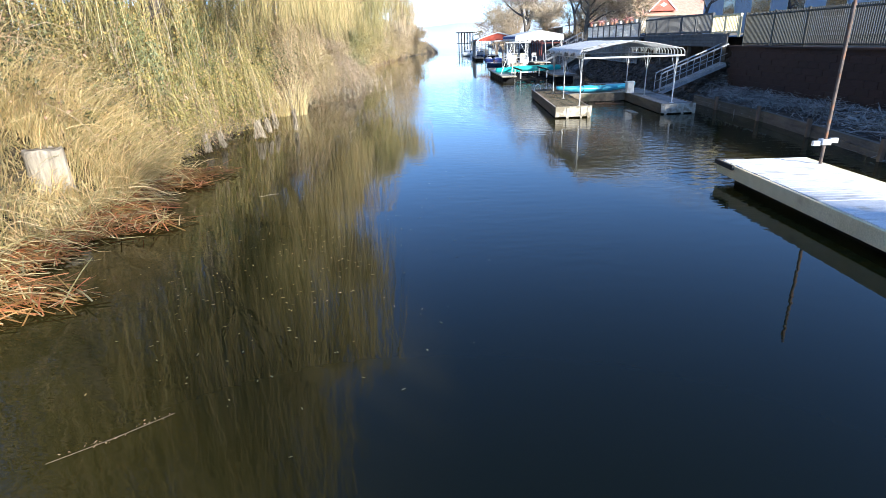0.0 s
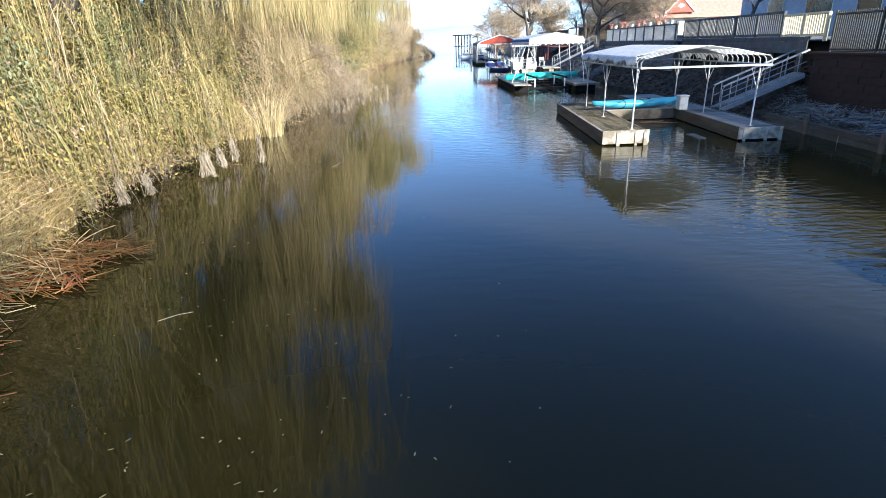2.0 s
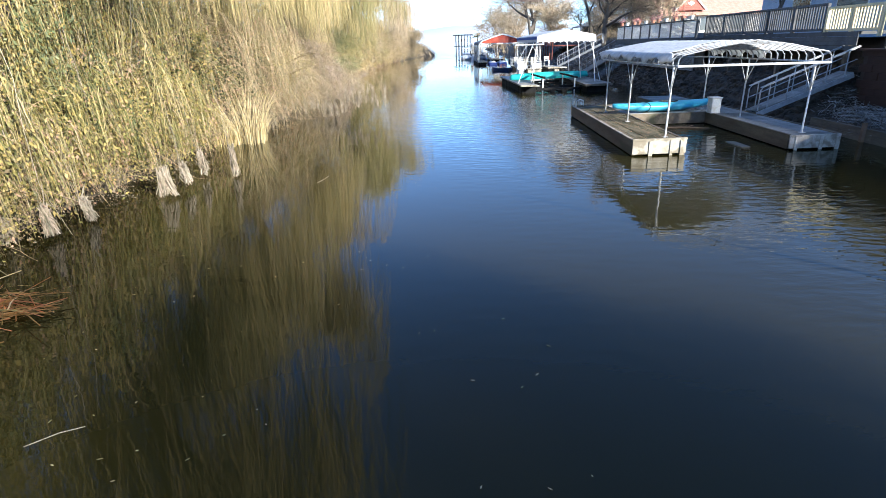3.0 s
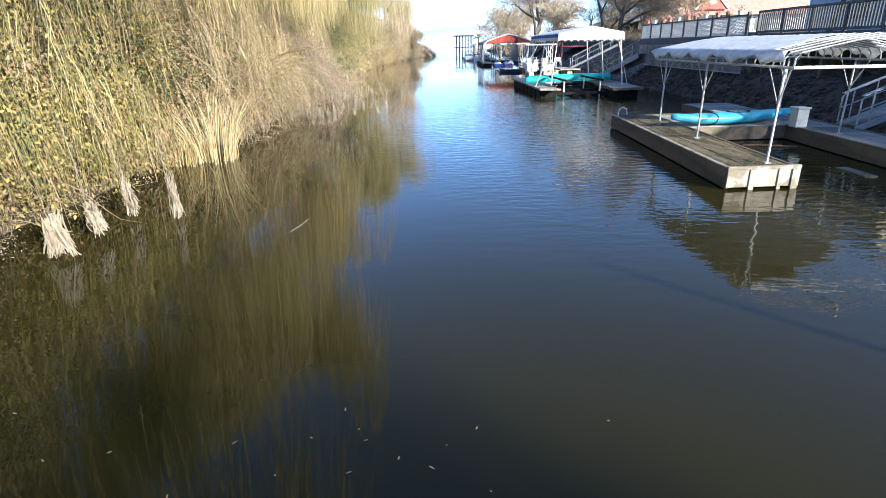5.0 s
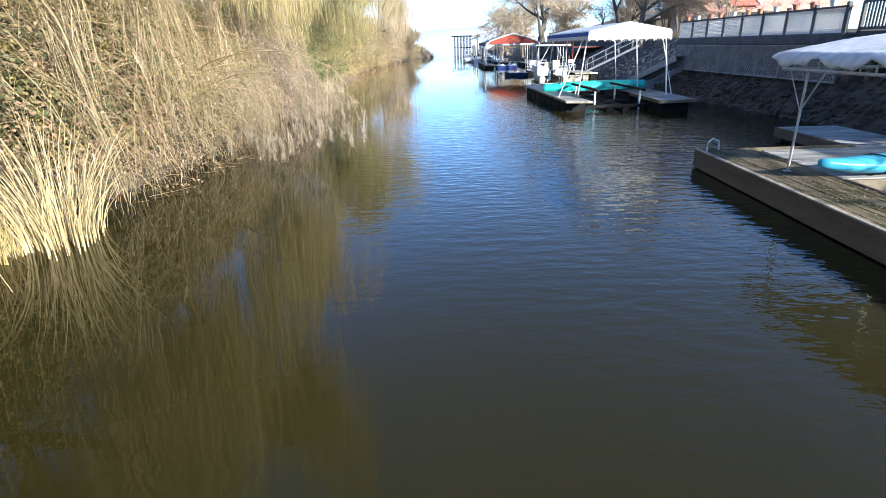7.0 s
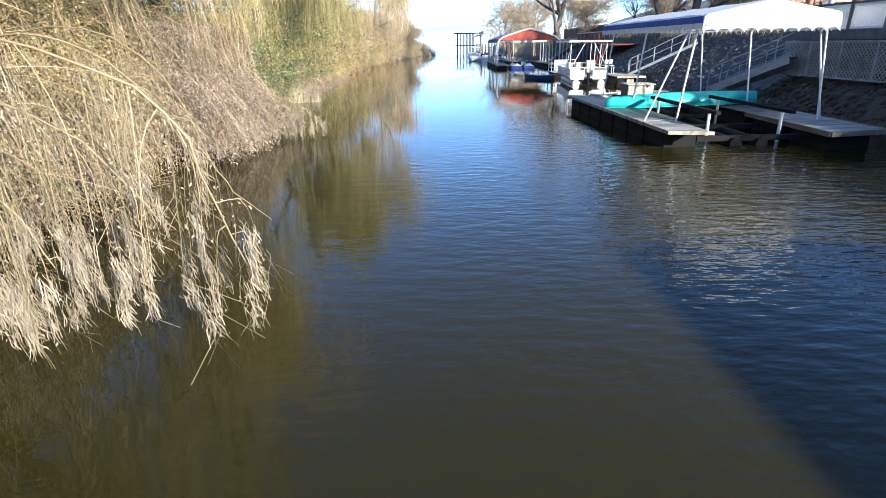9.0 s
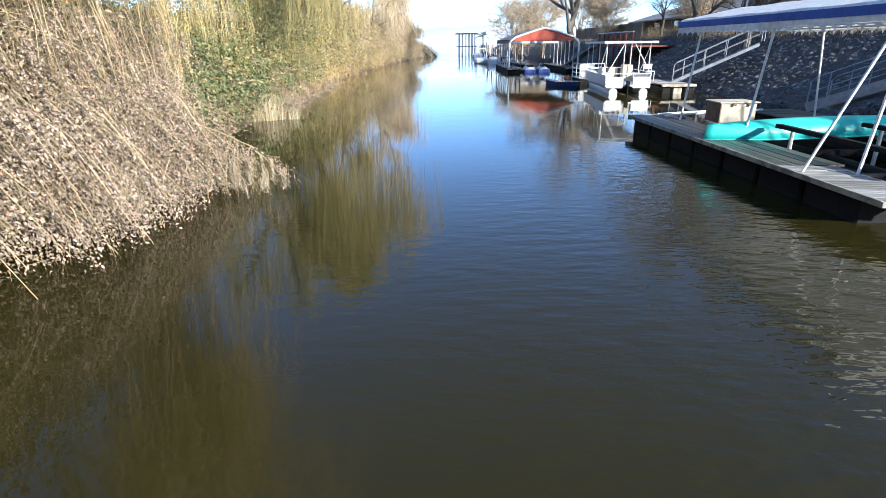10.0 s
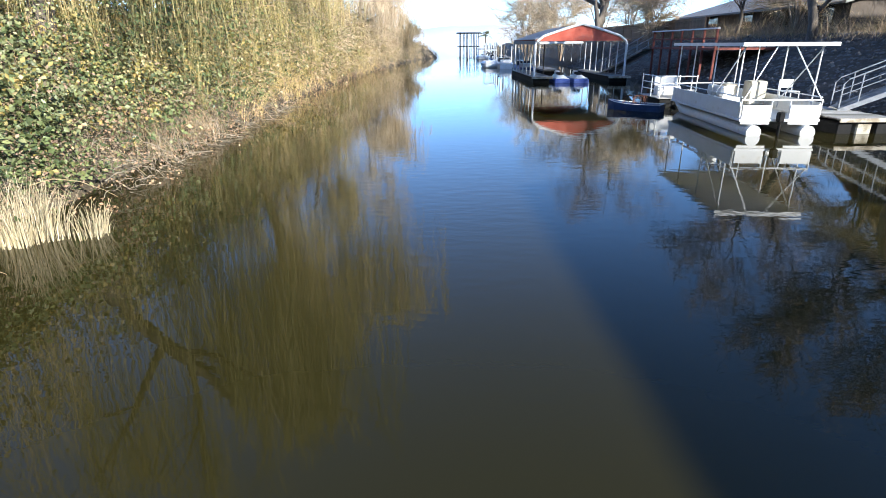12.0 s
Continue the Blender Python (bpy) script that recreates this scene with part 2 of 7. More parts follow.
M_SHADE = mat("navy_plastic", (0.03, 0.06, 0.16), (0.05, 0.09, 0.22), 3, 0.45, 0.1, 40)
M_WHITEPL = mat("white_plastic", (0.72, 0.72, 0.70), (0.80, 0.80, 0.78), 2, 0.45, 0.1, 40, stain=(0.55, 0.52, 0.46), stain_scale=4, stain_at=0.6)
M_PLY = mat("weathered_plywood", (0.46, 0.42, 0.34), (0.58, 0.54, 0.45), 3, 0.85, 0.3, 40, stain=(0.2, 0.17, 0.13), stain_scale=2.5, stain_at=0.58)
M_POT = mat("terracotta_pot", (0.45, 0.20, 0.12), (0.55, 0.28, 0.18), 4, 0.85, 0.3, 40)
M_FLOWER = mat("red_flower", (0.50, 0.10, 0.10), (0.70, 0.45, 0.42), 8, 0.7, 0.3, 40, vary=0.3, per="island")
M_WOODBR = mat("brown_timber", (0.16, 0.105, 0.065), (0.24, 0.16, 0.10), 4, 0.85, 0.5, 40, vary=0.2)
M_GLASS = mat("window_glass", (0.03, 0.04, 0.05), (0.04, 0.05, 0.06), 1, 0.05, 0, 30, spec=0.8)
# pale blue base colour stands in for haze over the lake
M_HILL = mat("haze_tinted_hill", (0.60, 0.71, 0.80), (0.64, 0.75, 0.84), 0.002, 1.0, 0, 1, spec=0.0)
M_LATT = mat("weathered_lattice", (0.30, 0.30, 0.29), (0.42, 0.41, 0.39), 3, 0.8, 0.25, 40, stain=(0.2, 0.19, 0.17), stain_scale=2)


# ---- building helpers ----
def thing(name, label, category, group="", kind=""):
    return tagged(new(name), label, category, group, kind)


def link_mesh(name, me, material, parent=None, label=""):
    me.materials.append(material)
    ob = new(name, me)
    if parent is not None:
        ob.parent = parent
    return tagged(ob, label)


def part(name, bm, material, parent=None, label="", smooth=False):
    me = bpy.data.meshes.new(name)
    bm.to_mesh(me)
    bm.free()
    if smooth:
        me.shade_smooth()
    return link_mesh(name, me, material, parent, label)


def raw(name, verts, quads, material, parent=None, label="", smooth=False):
    """One mesh object from arrays of vertices and quads."""
    verts, quads = np.asarray(verts, float).reshape(-1, 3), np.asarray(quads, int).reshape(-1, 4)
    me = bpy.data.meshes.new(name)
    me.vertices.add(len(verts))
    me.vertices.foreach_set("co", verts.ravel())
    me.loops.add(quads.size)
    me.loops.foreach_set("vertex_index", quads.ravel())
    me.polygons.add(len(quads))
    me.polygons.foreach_set("loop_start", np.arange(0, quads.size, 4))
    me.update(calc_edges=True)
    if smooth:
        me.shade_smooth()
    return link_mesh(name, me, material, parent, label)


def box(bm, x0, x1, y0, y1, z0, z1, bevel=0.0):
    vs = [bm.verts.new((x, y, z)) for z in (z0, z1) for x, y in ((x0, y0), (x1, y0), (x1, y1), (x0, y1))]
    fs = [bm.faces.new([vs[i] for i in q]) for q in ((3, 2, 1, 0), (4, 5, 6, 7), (0, 1, 5, 4), (1, 2, 6, 5), (2, 3, 7, 6), (3, 0, 4, 7))]
    if bevel:
        es = list({e for f in fs for e in f.edges})
        bmesh.ops.bevel(bm, geom=es, offset=bevel, segments=1, affect="EDGES", clamp_overlap=True)
    return bm


def boxes(*dims, bevel=0.0):
    bm = bmesh.new()
    for d in dims:
        box(bm, *d, bevel=bevel)
    return bm


def pipe(bm, pts, r, n=8, r2=None):
    """A round tube along points."""
    pts = [Vector(p) for p in pts]
    rings = []
    for i, p in enumerate(pts):
        t = (pts[min(i + 1, len(pts) - 1)] - pts[max(i - 1, 0)]).normalized()
        a = t.cross(Vector((0, 0, 1)) if abs(t.z) < 0.9 else Vector((1, 0, 0))).normalized()
        b = t.cross(a)
        rad = r if r2 is None else r + (r2 - r) * i / (len(pts) - 1)
        rings.append([bm.verts.new(p + rad * (a * math.cos(2 * math.pi * k / n) + b * math.sin(2 * math.pi * k / n))) for k in range(n)])
    for q, s in zip(rings, rings[1:]):
        for k in range(n):
            bm.faces.new((q[k], q[(k + 1) % n], s[(k + 1) % n], s[k]))
    bm.faces.new(rings[0][::-1])
    bm.faces.new(rings[-1])
    return bm


def pipes(*runs, r=0.03, n=8):
    bm = bmesh.new()
    for pts in runs:
        pipe(bm, pts, r, n)
    return bm


def beam(bm, p, q, w, h):
    """A square-cut timber or bar from p to q, w wide and h high."""
    p, q = Vector(p), Vector(q)
    t = (q - p).normalized()
    a = t.cross(Vector((0, 0, 1)) if abs(t.z) < 0.95 else Vector((0, 1, 0))).normalized() * (w / 2)
    b = a.normalized().cross(t) * (h / 2)
    vs = [bm.verts.new(e + sa * a + sb * b) for e in (p, q) for sa, sb in ((-1, -1), (1, -1), (1, 1), (-1, 1))]
    for f in ((3, 2, 1, 0), (4, 5, 6, 7), (0, 1, 5, 4), (1, 2, 6, 5), (2, 3, 7, 6), (3, 0, 4, 7)):
        bm.faces.new([vs[i] for i in f])
    return bm


def beams(*runs, w=0.05, h=0.05):
    bm = bmesh.new()
    for p, q in runs:
        beam(bm, p, q, w, h)
    return bm


def moved(bm, m):
    bmesh.ops.transform(bm, matrix=m, verts=bm.verts)
    return bm


def repeat(name, me_ob, places, parent):
    """Further pieces that share the mesh of me_ob, each at its offset."""
    for p in places:
        ob = new(name, me_ob.data)
        ob.parent = parent
        ob.location = p


def ribbons(pts, width, side):
    """Flat blades: pts (n, s, 3), width (n, s), side (n, 3) the way their flat runs."""
    n, s, _ = pts.shape
    off = side[:, None, :] * width[:, :, None] * 0.5
    v = np.stack((pts - off, pts + off), 2).reshape(-1, 3)
    base = (np.arange(n) * s * 2)[:, None] + (np.arange(s - 1) * 2)[None, :]
    q = np.stack((base, base + 1, base + 3, base + 2), -1).reshape(-1, 4)
    return v, q


def unit(a):
    return a / np.maximum(np.linalg.norm(a, axis=-1, keepdims=True), 1e-9)


def merge(*vq):
    vs, qs, k = [], [], 0
    for v, q in vq:
        vs.append(v)
        qs.append(q + k)
        k += len(v)
    return np.concatenate(vs), np.concatenate(qs)


def leaves(rng, pos, size, spread=0.9, droop=0.35, aspect=0.25):
    """Small folded leaves at pos: two quads each, bent along the midrib."""
    n = len(pos)
    d = unit(rng.normal(size=(n, 3)) * 0.8 + np.array([0.4, -0.2, -droop]))
    s = unit(np.cross(d, rng.normal(size=(n, 3)) * spread + np.array([0.3, -0.3, 1.0])))
    up = np.cross(s, d)
    L = size * rng.uniform(0.6, 1.3, n)[:, None]
    W = L * aspect
    a, b = pos, pos + d * L
    mid = pos + d * L * 0.45
    l, r = mid + s * W + up * L * 0.10, mid - s * W + up * L * 0.10
    k = mid - up * L * 0.05
    v = np.stack((a, l, b, k, r), 1).reshape(-1, 3)
    i = np.arange(n)[:, None] * 5
    q = np.concatenate((i + np.array([0, 1, 2, 3]), i + np.array([0, 3, 2, 4])), 0)
    return v, q


def tube_mesh(paths, n=6):
    """Round branches: a list of (points, radii)."""
    vs, qs, k = [], [], 0
    ang = np.arange(n) * 2 * np.pi / n
    for pts, rad in paths:
        pts, rad = np.asarray(pts, float), np.asarray(rad, float)
        t = unit(np.gradient(pts, axis=0))
        ref = np.where(np.abs(t[:, 2:3]) < 0.9, np.array([[0, 0, 1.0]]), np.array([[1.0, 0, 0]]))
        a = unit(np.cross(t, ref))
        b = np.cross(t, a)
        ring = pts[:, None] + rad[:, None, None] * (a[:, None] * np.cos(ang)[:, None] + b[:, None] * np.sin(ang)[:, None])
        m = len(pts)
        vs.append(ring.reshape(-1, 3))
        i = (np.arange(m - 1) * n)[:, None] + np.arange(n)[None]
        j = (np.arange(m - 1) * n)[:, None] + ((np.arange(n) + 1) % n)[None]
        qs.append(np.stack((i, j, j + n, i + n), -1).reshape(-1, 4) + k)
        k += m * n
    return np.concatenate(vs), np.concatenate(qs)


def branching(rng, base, height, r, lean=(0, 0), fork=0.35, levels=3, spread=0.75, kids=(4, 6), up=0.25):
    """Limbs of a tree: lists of (points, radii) by level, and the tips' points and directions."""
    out, tips = [[] for _ in range(levels + 1)], []

    def grow(p, d, L, rad, lev):
        m = 7
        pts, rr = [p], [rad]
        for i in range(m):
            d = d + rng.normal(size=3) * 0.13 + np.array([0, 0, up * 0.12 if lev else 0.0])
            d = d / np.linalg.norm(d)
            p = p + d * L / m
            pts.append(p)
            rr.append(rad * (1 - 0.72 * (i + 1) / m))
        out[lev].append((pts, rr))
        if lev < levels:
            for k in range(rng.integers(*kids) if lev else kids[1] + 1):
                f = rng.uniform(fork, 1.0)
                i = min(int(f * m) + 1, m)
                side = rng.normal(size=3)
                side -= side.dot(d) * d
                nd_ = d * 0.75 + side / np.linalg.norm(side) * spread * rng.uniform(0.6, 1.3)
                grow(pts[i], nd_ / np.linalg.norm(nd_), L * rng.uniform(0.45, 0.7), rr[i] * rng.uniform(0.5, 0.75), lev + 1)
        else:
            tips.extend((pts[i], d) for i in (2, 4, 5, 6, 7))

    d0 = np.array([lean[0], lean[1], 1.0])
    grow(np.array(base, float), d0 / np.linalg.norm(d0), height * 0.55, r, 0)
    return out, tips


def curve_at(table, y):
    return np.interp(y, [a for a, _ in table], [b for _, b in table])


# ---- water, banks, distance ----
LEFT_SHORE = [(-60, -6.5), (0, -6.8), (8.7, -6.6), (13.5, -6.9), (16, -7.4), (18.5, -7.9), (22, -7.9), (25, -7.8), (27, -8.0), (31, -7.5), (35, -7.3), (39, -7.8), (43, -8.3),
              (46, -8.0), (52, -8.3), (57, -8.5), (65, -9.3), (70, -9.5), (77, -9.9), (100, -9.9), (125, -8.5), (150, -7), (166, -5), (176, -1.3), (184, -2.2), (192, -7), (210, -60), (300, -300)]
RIGHT_SHORE = [(-60, 10.6), (14, 10.7), (20, 11.6), (26, 11.7), (29, 12.2), (34, 12.4), (47, 12.2), (55, 12.6), (62, 13.4), (70, 13.0), (80, 12.6), (97, 13.6),
               (130, 15), (200, 17), (300, 22), (320, 80), (400, 400)]


def left_height(dx, y):
    """Height of the left bank, dx metres in from the waterline."""
    dip = 1 - 0.62 * np.exp(-((y - 11.7) / 1.7) ** 2) * np.exp(-(np.maximum(dx, 0) / 2.6) ** 4)
    return dip * np.where(dx > 0, 4.2 * (1 - np.exp(-np.maximum(dx, 0) / 3.2)), np.maximum(dx * 0.5, -1.2)) + np.where(dx > 0.3, 0.12 * np.sin(y * 1.3 + dx * 2), 0)


def right_height(dx, y):
    low = np.interp(dx, [-3, 0, 0.3, 2.2, 3.0, 3.2, 60], [-1.2, -0.15, 0.30, 0.75, 0.9, 2.35, 2.6])
    mid = np.interp(dx, [-3, 0, 0.6, 1.3, 2.2, 2.6, 60], [-1.2, 0.0, 0.75, 1.35, 1.9, 2.75, 2.9])
    far = np.interp(dx, [-3, 0, 1.0, 6.2, 8.0, 60], [-1.2, 0.0, 0.55, 3.15, 3.3, 3.6])
    a = np.clip((y - 28.0) / 1.5, 0, 1)
    b = np.clip((y - 53.5) / 3.0, 0, 1)
    return (low * (1 - a) + mid * a) * (1 - b) + far * b


def bank(name, shore, side, height, ys, dxs, material, label):
    yy, dd = np.meshgrid(ys, dxs, indexing="ij")
    xx = curve_at(shore, yy) + side * (dd + (0.5 if side < 0 else 0.0))
    zz = height(dd, yy)
    v = np.stack((xx, yy, zz), -1)
    n, m = yy.shape
    i = np.arange(n * m).reshape(n, m)
    q = np.stack((i[:-1, :-1], i[:-1, 1:], i[1:, 1:], i[1:, :-1]), -1)
    if side < 0:
        q = q[..., ::-1]
    ob = raw(name, v, q, material, smooth=True)
    return tagged(ob, label, "ground", kind="structure")


rng = np.random.default_rng(7)
ys_bank = np.concatenate((np.arange(-60, 0, 6), np.arange(0, 110, 0.8), np.arange(110, 200, 3), np.arange(200, 400, 20)))
bank("ground_left", LEFT_SHORE, -1, left_height, ys_bank[ys_bank < 299], np.concatenate((np.arange(-3, 6, 0.4), np.arange(6, 30, 2), [60, 200, 900])), M_SOIL,
     "steep brown canal bank under reeds and willows")
bank("ground_right", RIGHT_SHORE, 1, right_height, ys_bank, np.concatenate((np.arange(-3, 4, 0.2), np.arange(4, 9, 0.5), np.arange(9, 40, 4), [60, 200, 900])), M_SOILR,
     "shaded earth bank rising to the house yards")

bm = bmesh.new()
vs = [bm.verts.new(p) for p in ((-3500, -300, 0), (3500, -300, 0), (3500, 4600, 0), (-3500, 4600, 0))]
bm.faces.new(vs)
tagged(part("water", bm, M_WATER), "still murky canal water reflecting sky and banks", "water", kind="structure")

# low hills across the lake, distance haze put into their pale colour
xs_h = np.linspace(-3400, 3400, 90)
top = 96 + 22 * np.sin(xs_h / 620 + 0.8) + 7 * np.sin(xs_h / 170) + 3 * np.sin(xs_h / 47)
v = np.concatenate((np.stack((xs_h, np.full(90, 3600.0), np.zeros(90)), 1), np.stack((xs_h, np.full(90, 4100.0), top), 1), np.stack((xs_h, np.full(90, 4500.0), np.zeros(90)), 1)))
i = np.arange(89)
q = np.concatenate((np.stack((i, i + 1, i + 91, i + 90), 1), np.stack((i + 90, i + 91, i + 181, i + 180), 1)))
tagged(raw("backdrop", v, q, M_HILL, smooth=True), "hills across the lake, coloured pale blue for haze", "hills", kind="structure")


# ---- left bank: reeds, willows, brambles ----
def shore_x(y):
    return curve_at(LEFT_SHORE, y)


def on_bank(dx, y):
    return np.stack((shore_x(y) - dx, y, left_height(dx, y)), -1)


def stuff(name, vq, material, label, category):
    return tagged(raw(name, *vq, material), label, category, kind="stuff")


def blades(rng, base, height, lean, width, bend=0.5, segs=4):
    """Upright blades from base that bend over by lean (n, 3)."""
    n = len(base)
    f = np.linspace(0, 1, segs + 1)[None, :, None]
    h = height[:, None, None]
    pts = base[:, None] + np.array([0, 0, 1.0]) * h * (f - 0.25 * bend * f ** 2) + lean[:, None] * h * f ** 1.8
    w = width[:, None] * np.linspace(1, 0.25, segs + 1)[None]
    side = unit(rng.normal(size=(n, 3)) * np.array([1, 1, 0.15]))
    return ribbons(pts, w, side)


def hangers(rng, top, length, drift, width, segs=5, wave=0.05):
    """Strands that start out along drift and hang down."""
    n = len(top)
    f = np.linspace(0, 1, segs + 1)[None, :, None]
    L = length[:, None, None]
    pts = top[:, None] + drift[:, None] * L * (f ** 0.6) - np.array([0, 0, 1.0]) * L * f ** 1.25
    pts = pts + np.cumsum(rng.normal(size=(n, segs + 1, 3)), 1) * wave * L / segs * np.array([1, 1, 0.2])
    w = width[:, None] * np.linspace(1, 0.45, segs + 1)[None]
    side = unit(rng.normal(size=(n, 3)) * np.array([1, 1, 0.1]))
    pts[..., 2] = np.maximum(pts[..., 2], 0.02)
    return ribbons(pts, w, side)


def reed_clump(y0, y1, dx0, dx1, n, h0, h1, seed, material=None, label="clump of dry straw-coloured reeds at the water's edge", out=0.35, per=16):
    """Sheaves of blades: each sheaf shares a foot, a height and a lean."""
    rng = np.random.default_rng(seed)
    m = max(1, n // per)
    ys, dxs = rng.uniform(y0, y1, m), rng.uniform(dx0, dx1, m)
    hs = rng.uniform(h0, h1, m)
    ls = rng.normal(size=(m, 3)) * np.array([0.34, 0.34, 0.05]) + np.array([out, -0.08, -0.05])
    k = np.repeat(np.arange(m), per)
    n = len(k)
    y, dx = ys[k] + rng.normal(size=n) * 0.09, np.maximum(dxs[k] + rng.normal(size=n) * 0.09, 0.0)
    base = on_bank(dx, y)
    base[:, 2] -= 0.05
    hs = np.where((ys > 10.2) & (ys < 12.9) & (dxs > 0.25) & (dxs < 1.9), hs * 0.42, hs)
    lean = ls[k] + rng.normal(size=(n, 3)) * np.array([0.17, 0.17, 0.10])
    return stuff("reed_clump", blades(rng, base, hs[k] * rng.uniform(0.55, 1.1, n), lean, rng.uniform(0.008, 0.024, n), 1.1, 5), material or M_REED, label, "reeds")


def reed_tuft(x, y, rx, ry, n, h0, h1, seed, material, label, lean=(0.05, 0.0), splay=0.16, width=(0.010, 0.026), curl=0.6):
    """An oval tuft of upright blades that stands in the shallow edge."""
    rng = np.random.default_rng(seed)
    a, r = rng.uniform(0, 2 * np.pi, n), np.sqrt(rng.uniform(0, 1, n))
    wob = 1 + 0.25 * np.sin(3 * a + seed) + 0.15 * np.sin(5 * a)
    ox, oy = r * wob * np.cos(a), r * wob * np.sin(a)
    base = np.stack((x + rx * ox, y + ry * oy, np.full(n, -0.04)), -1)
    lean_v = np.stack((ox * splay + lean[0] + rng.normal(size=n) * 0.12, oy * splay + lean[1] + rng.normal(size=n) * 0.12, rng.normal(size=n) * 0.05), -1)
    h = rng.uniform(h0, h1, n) * (1.05 - 0.35 * r) * np.where(rng.uniform(size=n) < 0.25, 0.55, 1.0)
    v = blades(rng, base, h, lean_v, rng.uniform(*width, n), curl, 6)
    return stuff("reed_clump", v, material, label, "reeds")


def willow_curtain(y0, y1, n, z0, z1, seed, material, label, dx_top=(1.0, 4.5), out=0.0, per=12, leaf=0, leaf_m=None, low=0.25):
    """Locks of hanging twigs; every lock shares its start, length and sway."""
    rng = np.random.default_rng(seed)
    m = n // per
    ys = rng.uniform(y0, y1, m)
    zs = z0 + (z1 - z0) * rng.uniform(0, 1, m) ** 0.8
    dxs = rng.uniform(*dx_top, m) * (0.4 + 0.6 * zs / z1) - 0.5
    fr = rng.uniform(0.45, 1.0, m)
    drs = np.stack((rng.normal(size=m) * 0.10 + out, rng.normal(size=m) * 0.10 - 0.02, np.zeros(m)), -1)
    k = np.repeat(np.arange(m), per)
    n = len(k)
    sp = rng.uniform(0.04, 0.16, m)[k]
    y, zt, dx = ys[k] + rng.normal(size=n) * sp, zs[k] + rng.normal(size=n) * 0.15, dxs[k] + rng.normal(size=n) * sp
    top = np.stack((shore_x(y) - dx, y, zt), -1)
    floor_z = left_height(np.maximum(dx - 1.0, 0.0), y) + rng.exponential(low, n)
    length = np.maximum((zt - floor_z) * fr[k] * rng.uniform(0.75, 1.05, n), 0.3)
    drift = drs[k] + rng.normal(size=(n, 3)) * np.array([0.035, 0.035, 0])
    v, q = hangers(rng, top, length, drift, rng.uniform(0.006, 0.019, n), 6, 0.10)
    ob = stuff("willow_strands", (v, q), material, label, "willow")
    if leaf:
        pv = v.reshape(-1, 2, 3)[:, 0]
        pos = pv[rng.integers(0, len(pv), leaf)] + rng.normal(size=(leaf, 3)) * 0.06
        pos[:, 2] = np.maximum(pos[:, 2], 0.15)
        stuff("willow_leaves", leaves(rng, pos, 0.09, 0.8, 1.1, 0.26), leaf_m or M_LEAFY, "olive and yellow leaves on willow twigs", "willow")
    return ob


def cane_tangle(y0, y1, n, dxr, zl, L, seed, material, label, thick=(0.008, 0.02), arch=0.5):
    """Single dead stems that arch every way over the bank."""
    rng = np.random.default_rng(seed)
    y, dx = rng.uniform(y0, y1, n), rng.uniform(*dxr, n)
    far_off = ~((y > 9.9) & (y < 12.9) & (dx > 0.2) & (dx < 2.0))
    y, dx = y[far_off], dx[far_off]
    n = len(y)
    base = on_bank(dx, y)
    base[:, 2] += rng.uniform(*zl, n)
    d = unit(rng.normal(size=(n, 3)) * np.array([0.7, 0.8, 0.35]) + np.array([0.55, -0.1, 0.35]))
    ln = rng.uniform(*L, n)[:, None, None]
    f = np.linspace(0, 1, 8)[None, :, None]
    pts = base[:, None] + d[:, None] * ln * f - np.array([0, 0, 1.0]) * ln * arch * rng.uniform(0.4, 1.5, n)[:, None, None] * f ** 2.2 + np.cumsum(rng.normal(size=(n, 8, 3)), 1) * 0.012
    pts[..., 2] = np.maximum(pts[..., 2], 0.03)
    w = rng.uniform(*thick, n)[:, None] * np.linspace(1, 0.4, 8)[None]
    return stuff("dead_canes", ribbons(pts, w, unit(rng.normal(size=(n, 3)))), material, label, "dead canes")


